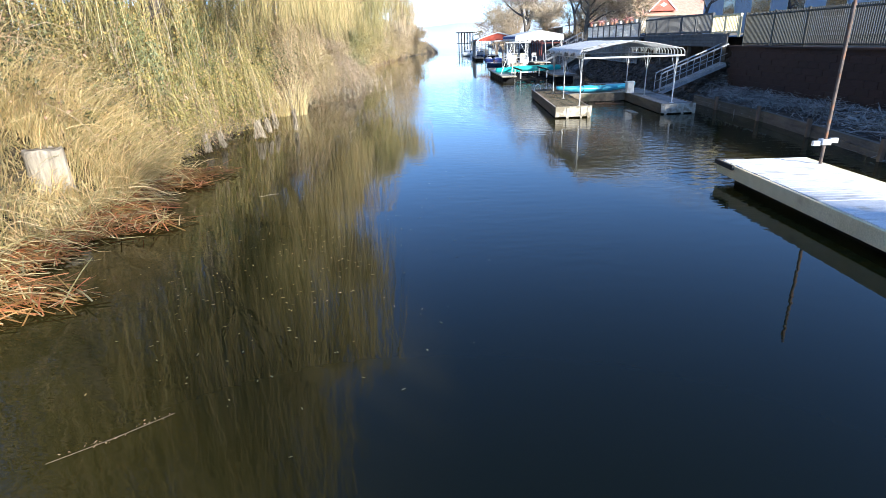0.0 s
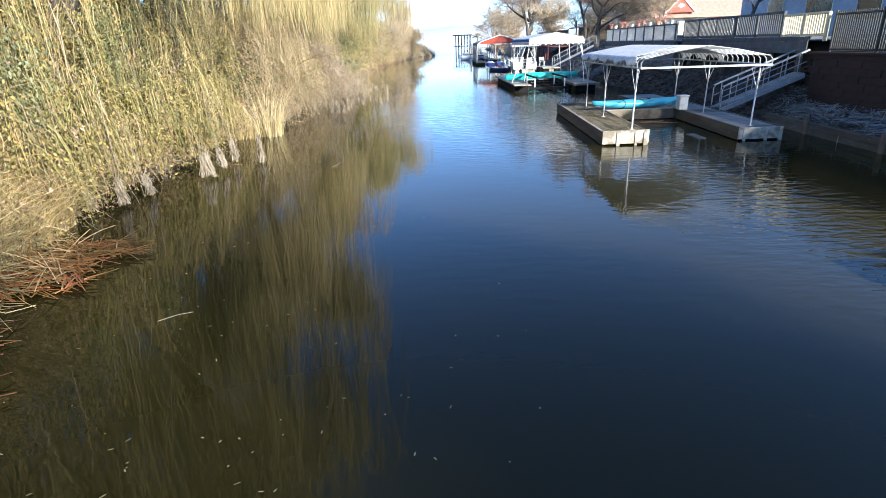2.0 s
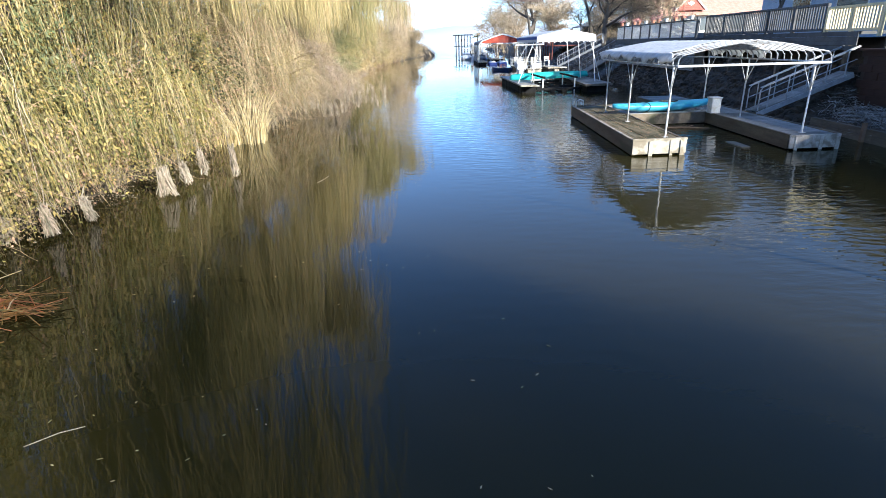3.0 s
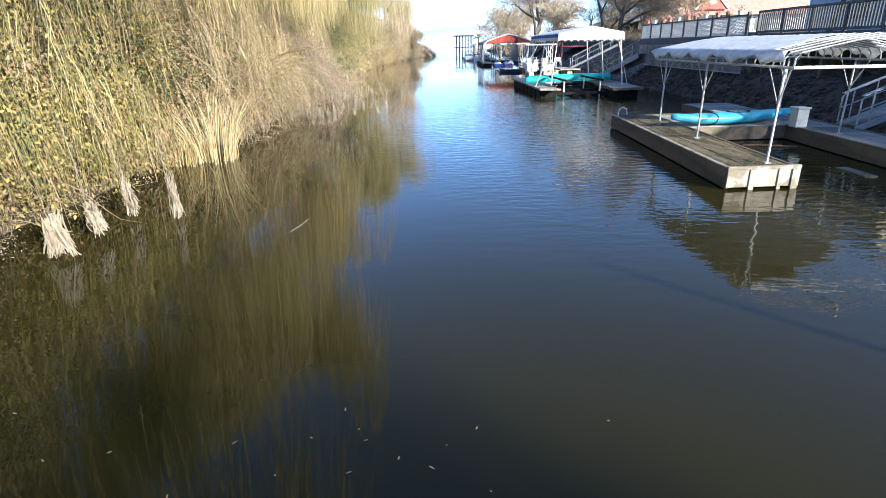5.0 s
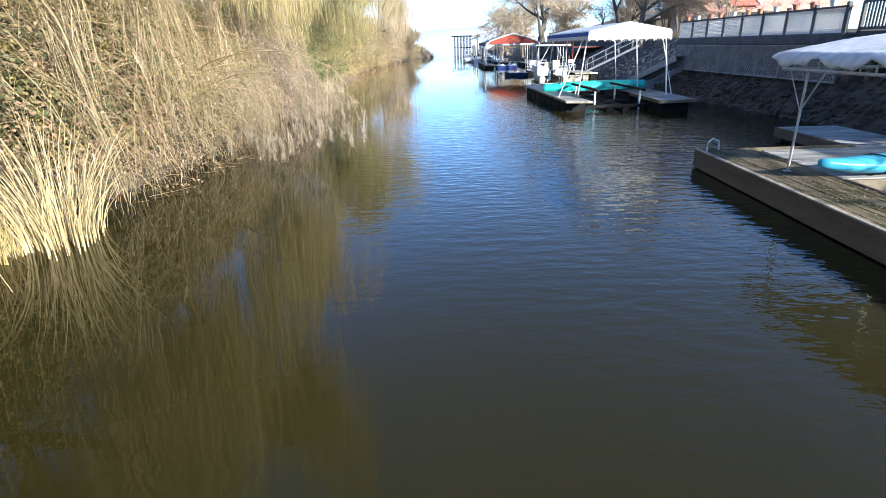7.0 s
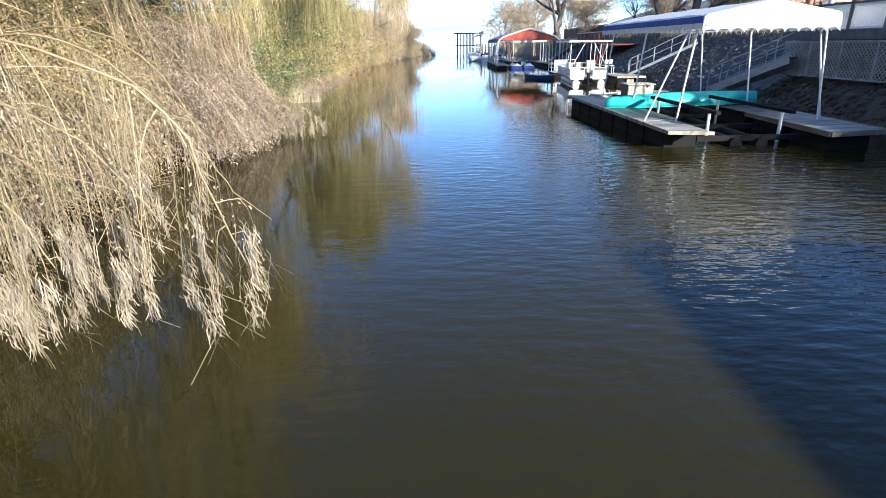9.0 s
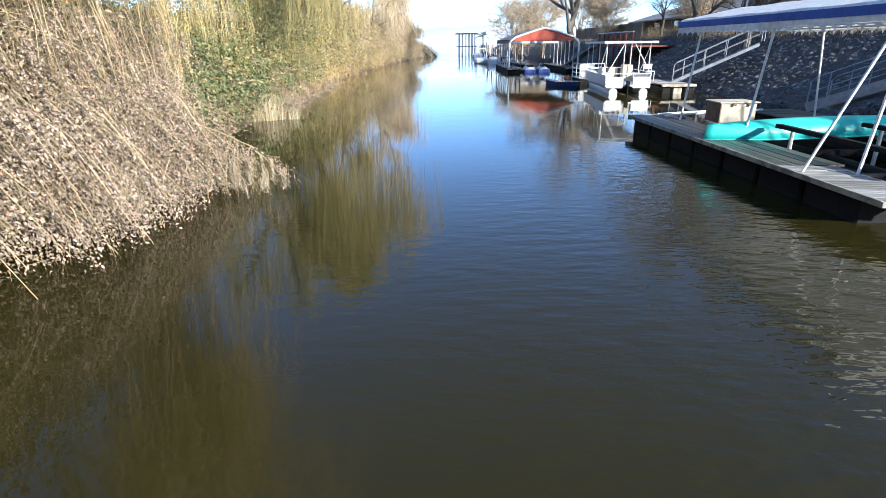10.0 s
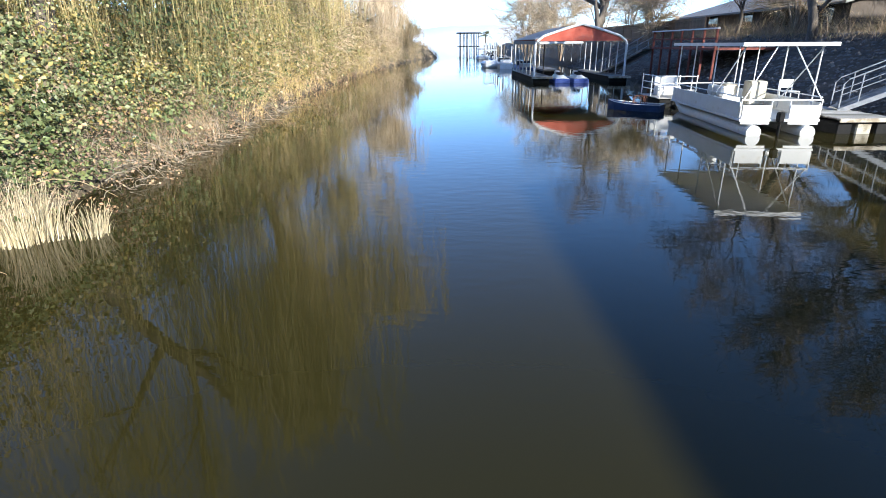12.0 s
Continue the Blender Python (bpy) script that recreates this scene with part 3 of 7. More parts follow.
def root_tuft(x, y, h, r, seed):
    """A pale matted tip on a lock of hanging strands: thin above, flared and split at the water."""
    rng = np.random.default_rng(seed)
    n, wisps = 230, 4
    wa, wr = rng.uniform(0, 2 * np.pi, wisps), r * rng.uniform(0.25, 0.85, wisps)
    k = rng.integers(0, wisps, n)
    tip = np.stack((x + wr * np.cos(wa), y + wr * np.sin(wa), 0.02 + rng.exponential(0.06, wisps)), -1)[k]
    end = tip + rng.normal(size=(n, 3)) * np.array([0.034, 0.034, 0.0]) + np.stack((np.zeros(n), np.zeros(n), rng.exponential(0.10, n)), -1)
    a = rng.uniform(0, 2 * np.pi, n)
    rt = r * 0.62 * np.sqrt(rng.uniform(0, 1, n))
    top = np.stack((x - 0.06 + rt * np.cos(a), y + rt * np.sin(a), h * rng.uniform(0.55, 1.1, n)), -1)
    f = np.linspace(0, 1, 5)[None, :, None]
    pts = top[:, None] * (1 - f) + end[:, None] * f + rng.normal(size=(n, 5, 3)) * 0.012
    mat_v = ribbons(pts, np.full((n, 5), 0.021) * np.array([0.5, 1.1, 1.3, 1.1, 0.6]), unit(rng.normal(size=(n, 3))))
    # the strands it hangs on
    m = 7
    up = np.stack((rng.uniform(-0.45, -0.1, m) + x, y + rng.normal(size=m) * 0.12, h + rng.uniform(0.5, 1.9, m)), -1)
    g = np.linspace(0, 1, 6)[None, :, None]
    st = up[:, None] * (1 - g) + np.array([x - 0.10, y, h * 0.8]) * g + np.array([0.05, 0, 0]) * np.sin(np.pi * g) + rng.normal(size=(m, 6, 3)) * 0.012
    return stuff("root_tuft", merge(mat_v, ribbons(st, np.full((m, 6), 0.0045), unit(rng.normal(size=(m, 3))))), M_FLUFF, "pale matted tuft hanging from willow strands to the waterline", "root tuft")


def leaf_mat(y0, y1, n, size, seed, material, label, depth=0.35, dxr=(0.1, 5.0), zlift=(0.05, 0.6), name="brambles", per=26, ball=0.17, aspect=0.30):
    """Leaves in clumps over the bank, with gaps between the clumps."""
    rng = np.random.default_rng(seed)
    m = n // per
    ys, dxs = rng.uniform(y0, y1, m), rng.uniform(*dxr, m)
    keep = ~((ys > 9.9) & (ys < 13.2) & (dxs < 2.6))
    ys, dxs = ys[keep], dxs[keep]
    m = len(ys)
    c = on_bank(dxs, ys)
    c[:, 2] += rng.uniform(*zlift, m)
    c[:, 0] += rng.normal(size=m) * depth * 0.6 + 0.12
    k = np.repeat(np.arange(m), per)
    n = len(k)
    pos = c[k] + rng.normal(size=(n, 3)) * (ball * rng.uniform(0.6, 1.5, m))[k][:, None] * np.array([1, 1.1, 0.8])
    pos[:, 2] = np.maximum(pos[:, 2], 0.04)
    return stuff(name, leaves(rng, pos, size, aspect=0.36 if material in (M_LEAF, M_LEAFG, M_IVY) else aspect), material, label, "brambles")


def drooping_branches(y0, y1, n, reach, z0, z1, seed, label, fluff=4, shoots=7, leafy=0):
    """Arched dead canes that lean out over the water, with matted pale tips."""
    rng = np.random.default_rng(seed)
    y = rng.uniform(y0, y1, n)
    dx = rng.uniform(0.2, 2.6, n)
    base = on_bank(dx, y)
    zt = rng.uniform(z0, z1, n)
    out = rng.uniform(0.3, 1.0, n) * reach + dx * 0.8
    f = np.linspace(0, 1, 8)[None, :]
    x = base[:, 0:1] + out[:, None] * f ** 1.1
    yy = y[:, None] + (rng.normal(size=n) * 0.5 - 0.25)[:, None] * f
    z = base[:, 2:3] + (zt[:, None] - base[:, 2:3]) * np.sin(np.minimum(f * 1.9, 1.6)) - (zt - 0.25)[:, None] * np.clip(f - 0.45, 0, 1) ** 1.5 * 2.3
    pts = np.stack((x, yy, np.maximum(z, 0.06)), -1)
    w = rng.uniform(0.012, 0.03, n)[:, None] * np.linspace(1, 0.4, 8)[None]
    a = ribbons(pts, w, unit(rng.normal(size=(n, 3)) * np.array([1, 1, 0.3])))
    # side shoots
    k = shoots
    idx = rng.integers(2, 8, (n, k))
    st = pts[np.arange(n)[:, None], idx].reshape(-1, 3) + rng.normal(size=(n * k, 3)) * 0.08
    ln = rng.uniform(0.25, 0.9, n * k)
    dr = rng.normal(size=(n * k, 3)) * np.array([0.25, 0.25, 0.05]) + np.array([0.15, 0, 0])
    b = hangers(rng, st, np.minimum(ln, np.maximum(st[:, 2] - 0.03, 0.1)), dr, rng.uniform(0.006, 0.013, n * k), 4, 0.12)
    stuff("dead_canes", merge(a, b), M_VINE, label, "dead canes")
    if leafy:
        # strings of small dry leaves along the outer half of every cane
        i = rng.integers(0, n, leafy)
        g = rng.uniform(2.0, 6.99, leafy)
        lo = g.astype(int)
        pos = pts[i, lo] * (1 - (g - lo))[:, None] + pts[i, lo + 1] * (g - lo)[:, None] + rng.normal(size=(leafy, 3)) * np.array([0.05, 0.05, 0.04])
        pos[:, 2] -= rng.exponential(0.16, leafy)
        pos[:, 2] = np.maximum(pos[:, 2], 0.05)
        stuff("dry_leaves", leaves(rng, pos, 0.055, 0.9, 0.7, 0.26), M_PINK, "pale pinkish dry leaves in strings on drooping canes", "dead canes")
    ends = pts[:, -3:].reshape(-1, 3)
    if not fluff:
        return
    ends = np.repeat(ends[rng.uniform(size=len(ends)) < 0.6], fluff, 0)
    ends = ends + rng.normal(size=(len(ends), 3)) * np.array([0.14, 0.14, 0.10])
    ends[:, 2] = np.maximum(ends[:, 2], 0.15)
    c = hangers(rng, ends, np.minimum(rng.uniform(0.1, 0.4, len(ends)), ends[:, 2]), rng.normal(size=(len(ends), 3)) * 0.1, rng.uniform(0.008, 0.022, len(ends)), 3, 0.2)
    stuff("matted_tips", c, M_FLUFF, "pale matted fibres hanging from dead canes over the water", "dead canes")


# dry reeds round the stump, rusty fallen ones on the water
reed_clump(3, 13.4, 0.0, 3.2, 5600, 0.6, 1.5, 11, out=0.45)
reed_clump(12.9, 17.4, -0.2, 2.8, 7200, 0.8, 1.9, 12, out=0.35)
reed_clump(4, 17, 1.8, 6.5, 7000, 0.9, 2.2, 13, label="tall dry reeds high on the bank", out=0.2)
leaf_mat(3, 16, 9000, 0.09, 345, M_LEAF, "dark bramble leaves behind the dry reeds", 0.3, (2.4, 6.0), (0.5, 1.8))
leaf_mat(3, 16, 7000, 0.07, 346, M_LEAFB, "brown dead leaves among the dry reeds", 0.3, (1.6, 6.0), (0.2, 1.8), "dead_leaves")
cane_tangle(3, 15.8, 1500, (-0.3, 1.4), (0.05, 0.5), (0.5, 1.4), 10, M_REED, "bent dry reed stems leaning to the water", (0.012, 0.026), 0.55)
cane_tangle(3, 16, 900, (0.5, 5.5), (0.3, 1.6), (0.8, 2.0), 9, M_VINE, "dead brown stems among the reeds")
rr = np.random.default_rng(14)


def lay_reeds(n, y0, y1, x0, x1, z1, material, label, L=(0.3, 1.1), w=0.018):
    y = rr.uniform(y0, y1, n)
    edge = 0.75 + 0.35 * np.sin(y * 1.7 + 1.0) + 0.2 * np.sin(y * 4.1)
    pos = np.stack((shore_x(y) + x0 + (x1 - x0) * rr.uniform(0, 1, n) * edge, y, rr.uniform(0.01, z1, n)), -1)
    d = rr.normal(size=(n, 3)) * np.array([1, 0.9, 0.14]) + np.array([0.7, -0.3, 0])
    pts = pos[:, None] + unit(d)[:, None] * rr.uniform(*L, n)[:, None, None] * np.linspace(-0.5, 0.5, 4)[None, :, None]
    pts[..., 2] = np.maximum(pts[..., 2] + 0.03 * np.array([0, 1, 1, 0]), 0.006)
    flat = unit(np.cross(d, rr.normal(size=(n, 3)) * 0.3 + np.array([0, 0, 1.0])))
    return stuff("fallen_reeds", ribbons(pts, np.full((n, 4), w) * rr.uniform(0.6, 1.3, n)[:, None], flat), material, label, "reeds")


lay_reeds(3000, 4.5, 16.0, -0.5, 1.45, 0.12, M_RUST, "rust-coloured wet fallen reeds lying on the water")
lay_reeds(650, 4.5, 16.0, -0.5, 1.4, 0.25, M_REED, "straw-coloured fallen reeds over the rusty ones")


def slope_straw(n, y0, y1, dx0, dx1, seed):
    """Broken straw lying down the slope."""
    rng = np.random.default_rng(seed)
    y, dx = rng.uniform(y0, y1, n), rng.uniform(dx0, dx1, n)
    pos = on_bank(np.maximum(dx - 0.5, 0), y) - np.stack((np.full(n, 0.5), np.zeros(n), -rng.uniform(0.03, 0.25, n)), -1)
    d = unit(rng.normal(size=(n, 3)) * np.array([0.6, 0.8, 0.2]) + np.array([0.8, -0.2, -0.35]))
    pts = pos[:, None] + d[:, None] * rng.uniform(0.25, 0.8, n)[:, None, None] * np.linspace(-0.5, 0.5, 4)[None, :, None]
    pts[..., 2] = np.maximum(pts[..., 2] + 0.05 * np.array([0, 1, 1, 0]), 0.01)
    stuff("fallen_reeds", ribbons(pts, np.full((n, 4), 0.017), unit(np.cross(d, rng.normal(size=(n, 3)) * 0.4 + np.array([0, 0, 1.0])))), M_REED, "flattened straw round the stump", "reeds")


slope_straw(4200, 7.5, 14.0, -0.2, 3.4, 340)
reed_tuft(-8.0, 12.0, 0.7, 0.25, 150, 0.5, 1.1, 370, M_REED, "dry reeds in front of the stump", (0.12, -0.1), 0.3, (0.012, 0.024), 1.0)

# sawn stump
rr = np.random.default_rng(15)
bm = bmesh.new()
rings = []
for z, s in ((-0.25, 1.25), (0.15, 1.1), (0.5, 1.0), (0.9, 0.97), (1.2, 0.99), (1.26, 0.95)):
    rings.append([bm.verts.new((-8.2 + s * (0.36 + 0.04 * math.sin(3 * a + 1) + 0.03 * math.sin(7 * a + z)) * math.cos(a),
                                12.7 + s * (0.35 + 0.04 * math.sin(2 * a)) * math.sin(a), z + 0.03 * math.sin(4 * a))) for a in [k * math.pi / 12 for k in range(24)]])
for a, b in zip(rings, rings[1:]):
    for k in range(24):
        bm.faces.new((a[k], a[(k + 1) % 24], b[(k + 1) % 24], b[k]))
bm.faces.new(rings[-1])
tagged(part("tree_stump", bm, M_STUMP), "pale weathered sawn tree stump among dry reeds", "stump")

# willow curtains and what grows below them
willow_curtain(16.4, 28.5, 1700, 2.0, 7.0, 21, M_STRAND, "curtain of yellow-olive willow twigs down the bank", leaf=20000)
willow_curtain(16.4, 27.5, 850, 1.4, 5.0, 22, M_STRAND_GR, "greenish hanging willow twigs over the bank", leaf=16000, leaf_m=M_LEAFG)
willow_curtain(16.5, 27, 330, 1.6, 5.0, 20, M_FLUFF, "bleached hanging twigs over the bank", per=6)
leaf_mat(16.2, 28, 24000, 0.075, 23, M_LEAFY, "olive and yellow leaves among willow twigs", 0.5, (0.1, 5.5), (0.1, 1.4), "willow_leaves")
leaf_mat(5, 28, 15000, 0.10, 24, M_LEAF, "green bramble leaves on the bank", 0.4, (1.2, 6.0), (0.1, 0.9))
leaf_mat(5, 30, 9000, 0.09, 25, M_LEAFB, "brown dead leaves caught on the bank", 0.4, (0.2, 6.0), (0.05, 0.8), "dead_leaves")
cane_tangle(14, 30, 900, (0.1, 5.0), (0.2, 1.6), (0.7, 2.2), 19, M_VINE, "grey-brown dead stems across the bank")
leaf_mat(16.0, 28, 14000, 0.085, 347, M_LEAF, "dark green leaves behind the willow twigs", 0.3, (0.4, 4.5), (0.1, 1.6))
leaf_mat(16.2, 28, 9000, 0.07, 410, M_LEAFB, "brown and tan leaves hung among the willow twigs", 0.5, (0.3, 4.5), (0.2, 1.9), "dead_leaves", 12, 0.2)
leaf_mat(16.2, 28, 9000, 0.05, 348, M_FLECK, "pale yellow leaf flecks on the bank", 0.5, (0.5, 4.5), (0.15, 1.8), "willow_leaves", 9, 0.14, 0.28)
leaf_mat(16, 26, 1500, 0.045, 349, M_ROOT, "grey seed fluff and dead leaves low over the water", 0.1, (-0.2, 0.5), (0.1, 0.4), "dead_leaves", 30, 0.16, 0.2)
willow_curtain(16.4, 27.5, 1800, 1.0, 2.8, 352, M_STRAND_GR, "greenish willow twigs trailing to the water", (0.2, 1.8), 0.12, 8, 9000, M_LEAFY, 0.08)
willow_curtain(16.4, 27.5, 700, 0.9, 2.4, 353, M_VINE, "brown twigs trailing to the water", (0.2, 1.4), 0.12, 8, 3000, M_LEAFB, 0.06)
for k, (x, y, h) in enumerate(((-7.22, 18.4, 0.62), (-7.13, 19.3, 0.5), (-6.47, 21.05, 0.66), (-6.36, 21.75, 0.62), (-6.42, 22.9, 0.66), (-5.62, 22.9, 0.78), (-7.81, 18.1, 0.55))):
    root_tuft(x, y, h, (0.13, 0.11, 0.22, 0.15, 0.14, 0.12, 0.14)[k], 300 + k)
leaf_mat(14, 27, 5000, 0.055, 301, M_LEAFB, "brown dead leaves hanging low at the waterline", 0.15, (0.0, 0.9), (0.1, 0.5), "dead_leaves", aspect=0.2)
leaf_mat(14, 27, 5000, 0.055, 302, M_LEAFY, "olive leaves hanging low at the waterline", 0.15, (0.0, 1.0), (0.1, 0.6), "willow_leaves")
cane_tangle(14, 34, 900, (-0.1, 1.2), (0.1, 0.6), (0.4, 1.1), 303, M_VINE, "thin dead stems trailing to the water", (0.006, 0.014), 0.8)
leaf_mat(22, 37, 24000, 0.11, 27, M_LEAF, "dark green bramble leaves on the bank", 0.45, (0.7, 6.0), (0.1, 1.2))
leaf_mat(22, 37, 18000, 0.10, 28, M_LEAFB, "brown dead bramble leaves on the bank", 0.45, (0.3, 6.0), (0.05, 1.1), "dead_leaves")
leaf_mat(24, 36, 5000, 0.11, 18, M_LEAFG, "light green bramble leaves on the bank", 0.45, (0.7, 6.0), (0.2, 1.2))
reed_tuft(-7.1, 28.45, 0.62, 0.7, 300, 1.4, 3.1, 29, M_GOLD, "clump of tall golden reeds at the water's edge", (0.03, -0.05), 0.42, (0.010, 0.028), 0.9)
reed_tuft(-7.9, 27.9, 0.6, 0.5, 170, 0.7, 1.6, 129, M_REED, "thin dry reeds beside the golden clump", (0.05, -0.1), 0.4, (0.010, 0.024), 1.0)
reed_tuft(-8.6, 25.6, 0.5, 0.9, 160, 0.8, 1.7, 130, M_REED, "thin dry reeds at the water's edge", (0.3, -0.1), 0.3, (0.010, 0.022), 1.0)
reed_clump(24, 34, 0.2, 2.0, 900, 0.5, 1.2, 30)
cane_tangle(26, 50, 1500, (0.1, 5.0), (0.3, 1.8), (0.9, 2.8), 17, M_VINE, "long arching dead stems on the bank", (0.008, 0.022), 0.6)
drooping_branches(30, 37, 90, 1.1, 1.4, 3.0, 31, "arched pale dead canes hanging over the water", 2, 6)
willow_curtain(30, 50, 2100, 1.4, 5.0, 32, M_VINE, "tan dry twigs hanging over the bank", (0.2, 4.5), 0.16, leaf=4000, leaf_m=M_LEAFB)
willow_curtain(49, 54, 300, 3.0, 7.0, 33, M_STRAND, "yellow-olive willow twigs over the bank", (2.0, 5.0), leaf=3000)
drooping_branches(37.5, 42.5, 200, 1.0, 1.5, 3.0, 34, "arched pale dead canes hanging over the water", 1, 6, 14000)
drooping_branches(43.6, 48.8, 420, 2.2, 1.2, 2.7, 35, "arched pale dead canes hanging over the water", 0, 3, 84000)
leaf_mat(30, 49, 8000, 0.06, 304, M_LEAFB, "small dry leaves on arching canes", 0.4, (-0.6, 3.5), (0.2, 1.6), "dead_leaves", 30, 0.2)
leaf_mat(30, 48, 9000, 0.08, 305, M_LEAFY, "olive leaves on arching canes", 0.4, (0.2, 4.5), (0.3, 1.9), "willow_leaves", 30, 0.2)
leaf_mat(47, 70, 6000, 0.045, 306, M_LITTER, "dead leaves along the waterline", 0.1, (0.25, 1.0), (0.02, 0.3), "dead_leaves")
leaf_mat(60, 120, 9000, 0.075, 307, M_LEAFB, "dry foliage along the waterline", 0.3, (-0.5, 1.0), (0.1, 0.6), "dead_leaves")
leaf_mat(46, 80, 28000, 0.125, 36, M_IVY, "dark green ivy and bramble leaves covering the bank", 0.35, (0.3, 6.5), (0.05, 0.6))
leaf_mat(46, 80, 14000, 0.125, 16, M_LEAFG, "light green ivy leaves on the bank", 0.35, (0.7, 6.5), (0.15, 0.7), "ivy_leaves")
leaf_mat(40, 72, 15000, 0.065, 37, M_LITTER, "brown and tan dead leaves on the bank", 0.3, (0.2, 6.0), (0.02, 0.4), "dead_leaves")
leaf_mat(60, 84, 9000, 0.12, 38, M_LEAFY, "olive leaves on the bank", 0.4, (0.6, 6.0), (0.1, 0.8), "ivy_leaves")
cane_tangle(48, 80, 1300, (0.0, 6.0), (0.05, 0.7), (0.5, 1.6), 15, M_VINE, "dead stems among ivy on the bank")
reed_tuft(-8.6, 58.6, 0.50, 0.5, 620, 0.9, 1.55, 39, M_BLEACH, "small clump of bleached reeds at the waterline", (0.02, 0.0), 0.16, (0.006, 0.017), 0.9)
reed_tuft(-7.65, 58.8, 0.22, 0.3, 150, 0.5, 0.9, 40, M_BLEACH, "thin bleached reeds at the waterline", (0.05, 0.0), 0.2, (0.006, 0.016), 0.9)
reed_tuft(-9.2, 58.3, 0.4, 0.4, 60, 0.5, 1.1, 139, M_BLEACH, "thin bleached reeds at the waterline", (0.1, 0.0), 0.3, (0.012, 0.026), 1.0)
cane_tangle(61, 80, 900, (-0.5, 0.8), (0.02, 0.4), (0.3, 0.9), 350, M_ROOT, "grey tangle of washed-up twigs at the waterline", (0.010, 0.024), 0.6)
leaf_mat(46, 80, 5000, 0.09, 351, M_LEAFY, "pale flecks of dry leaf among ivy", 0.35, (0.3, 6.0), (0.15, 0.75), "dead_leaves", 8, 0.12, 0.4)
drooping_branches(64, 69, 90, 0.7, 0.7, 1.3, 41, "thin dead canes at the waterline", 2)
willow_curtain(50, 74, 1700, 3.2, 7.5, 14, M_STRAND, "yellow willow twigs hanging above the ivy", (2.5, 5.5), leaf=3000)
willow_curtain(74, 122, 2600, 1.5, 7.5, 42, M_STRAND, "tan and olive willow twigs along the far bank", (0.6, 5.0), leaf=9000)
willow_curtain(68, 112, 2600, 1.2, 6.5, 43, M_STRAND_GR, "greenish willow twigs along the far bank", (0.6, 5.0), leaf=5000, leaf_m=M_LEAFG)
willow_curtain(96, 150, 2400, 1.5, 7.5, 47, M_TWIG_Y, "pale tan willow twigs near the point", (0.4, 5.0), per=8)
cane_tangle(72, 150, 6500, (-0.2, 5.5), (0.2, 4.6), (0.7, 2.4), 400, M_VINE, "brown tangle of bare stems along the far bank", (0.014, 0.034), 0.5)
cane_tangle(90, 150, 4500, (-0.2, 5.5), (0.6, 6.0), (0.7, 2.4), 401, M_TWIG_Y, "tan tangle of bare twigs near the point", (0.016, 0.040), 0.4)
leaf_mat(70, 125, 16000, 0.14, 402, M_LEAFY, "olive leaf clumps up the far bank", 0.6, (0.3, 5.5), (0.4, 4.2), "willow_leaves", 30, 0.42)
leaf_mat(66, 105, 12000, 0.14, 403, M_IVY, "dark green leaf clumps up the far bank", 0.5, (0.3, 5.5), (0.2, 3.4), "brambles", 34, 0.38)
leaf_mat(80, 150, 14000, 0.15, 404, M_LITTER, "brown withered leaf clumps up the far bank", 0.6, (0.0, 5.0), (0.3, 4.6), "dead_leaves", 26, 0.45)
reed_clump(72, 120, 0.0, 2.5, 6000, 0.8, 2.2, 44, label="band of dry reeds along the far bank")
reed_clump(118, 166, 0.0, 5.0, 6000, 1.2, 3.4, 45, M_VINE, "brown brush along the far point", 0.1)
reed_clump(164, 184, 0.0, 4.0, 3000, 0.4, 1.1, 406, M_TWIG_Y, "low tan scrub on the far spit", 0.1)
leaf_mat(76, 150, 12000, 0.16, 46, M_LEAFY, "olive foliage along the far bank", 0.6, (0.3, 6.0), (0.1, 1.8), "willow_leaves")


def willow_tree(x, y, h, r, seed, crown_r, n, mat_s, label, droop=(2.5, 6.5), bottom=1.6, lean=0.12, spread=0.8, fork=0.3):
    rng = np.random.default_rng(seed)
    t = thing("willow_tree", label, "tree")
    t.location = (x, y, float(left_height(np.array(shore_x(y) - x), np.array(y))) - 0.3)
    out, tips = branching(rng, (0, 0, 0), h, r, (lean, -0.05), fork, 2, spread, (4, 6), 0.5)
    raw("trunk", *tube_mesh(out[0], 10), M_BARK, t, smooth=True)
    tagged(raw("branchwork", *tube_mesh(out[1] + out[2], 6), M_BARK, t, smooth=True), kind="stuff")
    pts = np.array([p for p, _ in tips])
    per = 8
    k = np.repeat(rng.integers(0, len(pts), n // per), per)
    n = len(k)
    st = pts[k] + np.repeat(rng.normal(size=(n // per, 3)) * np.array([crown_r, crown_r, 0.8]) * 0.22, per, 0) + rng.normal(size=(n, 3)) * 0.12
    ln = np.minimum(np.repeat(rng.uniform(*droop, n // per), per) * rng.uniform(0.7, 1.1, n), np.maximum(st[:, 2] - bottom + rng.normal(size=n) * 0.8, 0.5))
    dr = np.repeat(np.stack((rng.normal(size=n // per) * 0.14, rng.normal(size=n // per) * 0.14, np.zeros(n // per)), -1), per, 0)
    v, q = hangers(rng, st, ln, dr, rng.uniform(0.008, 0.026, n), 5, 0.08)
    tagged(raw("crown", v, q, mat_s, t, "hanging leafless yellow twigs"), kind="stuff")
    return t


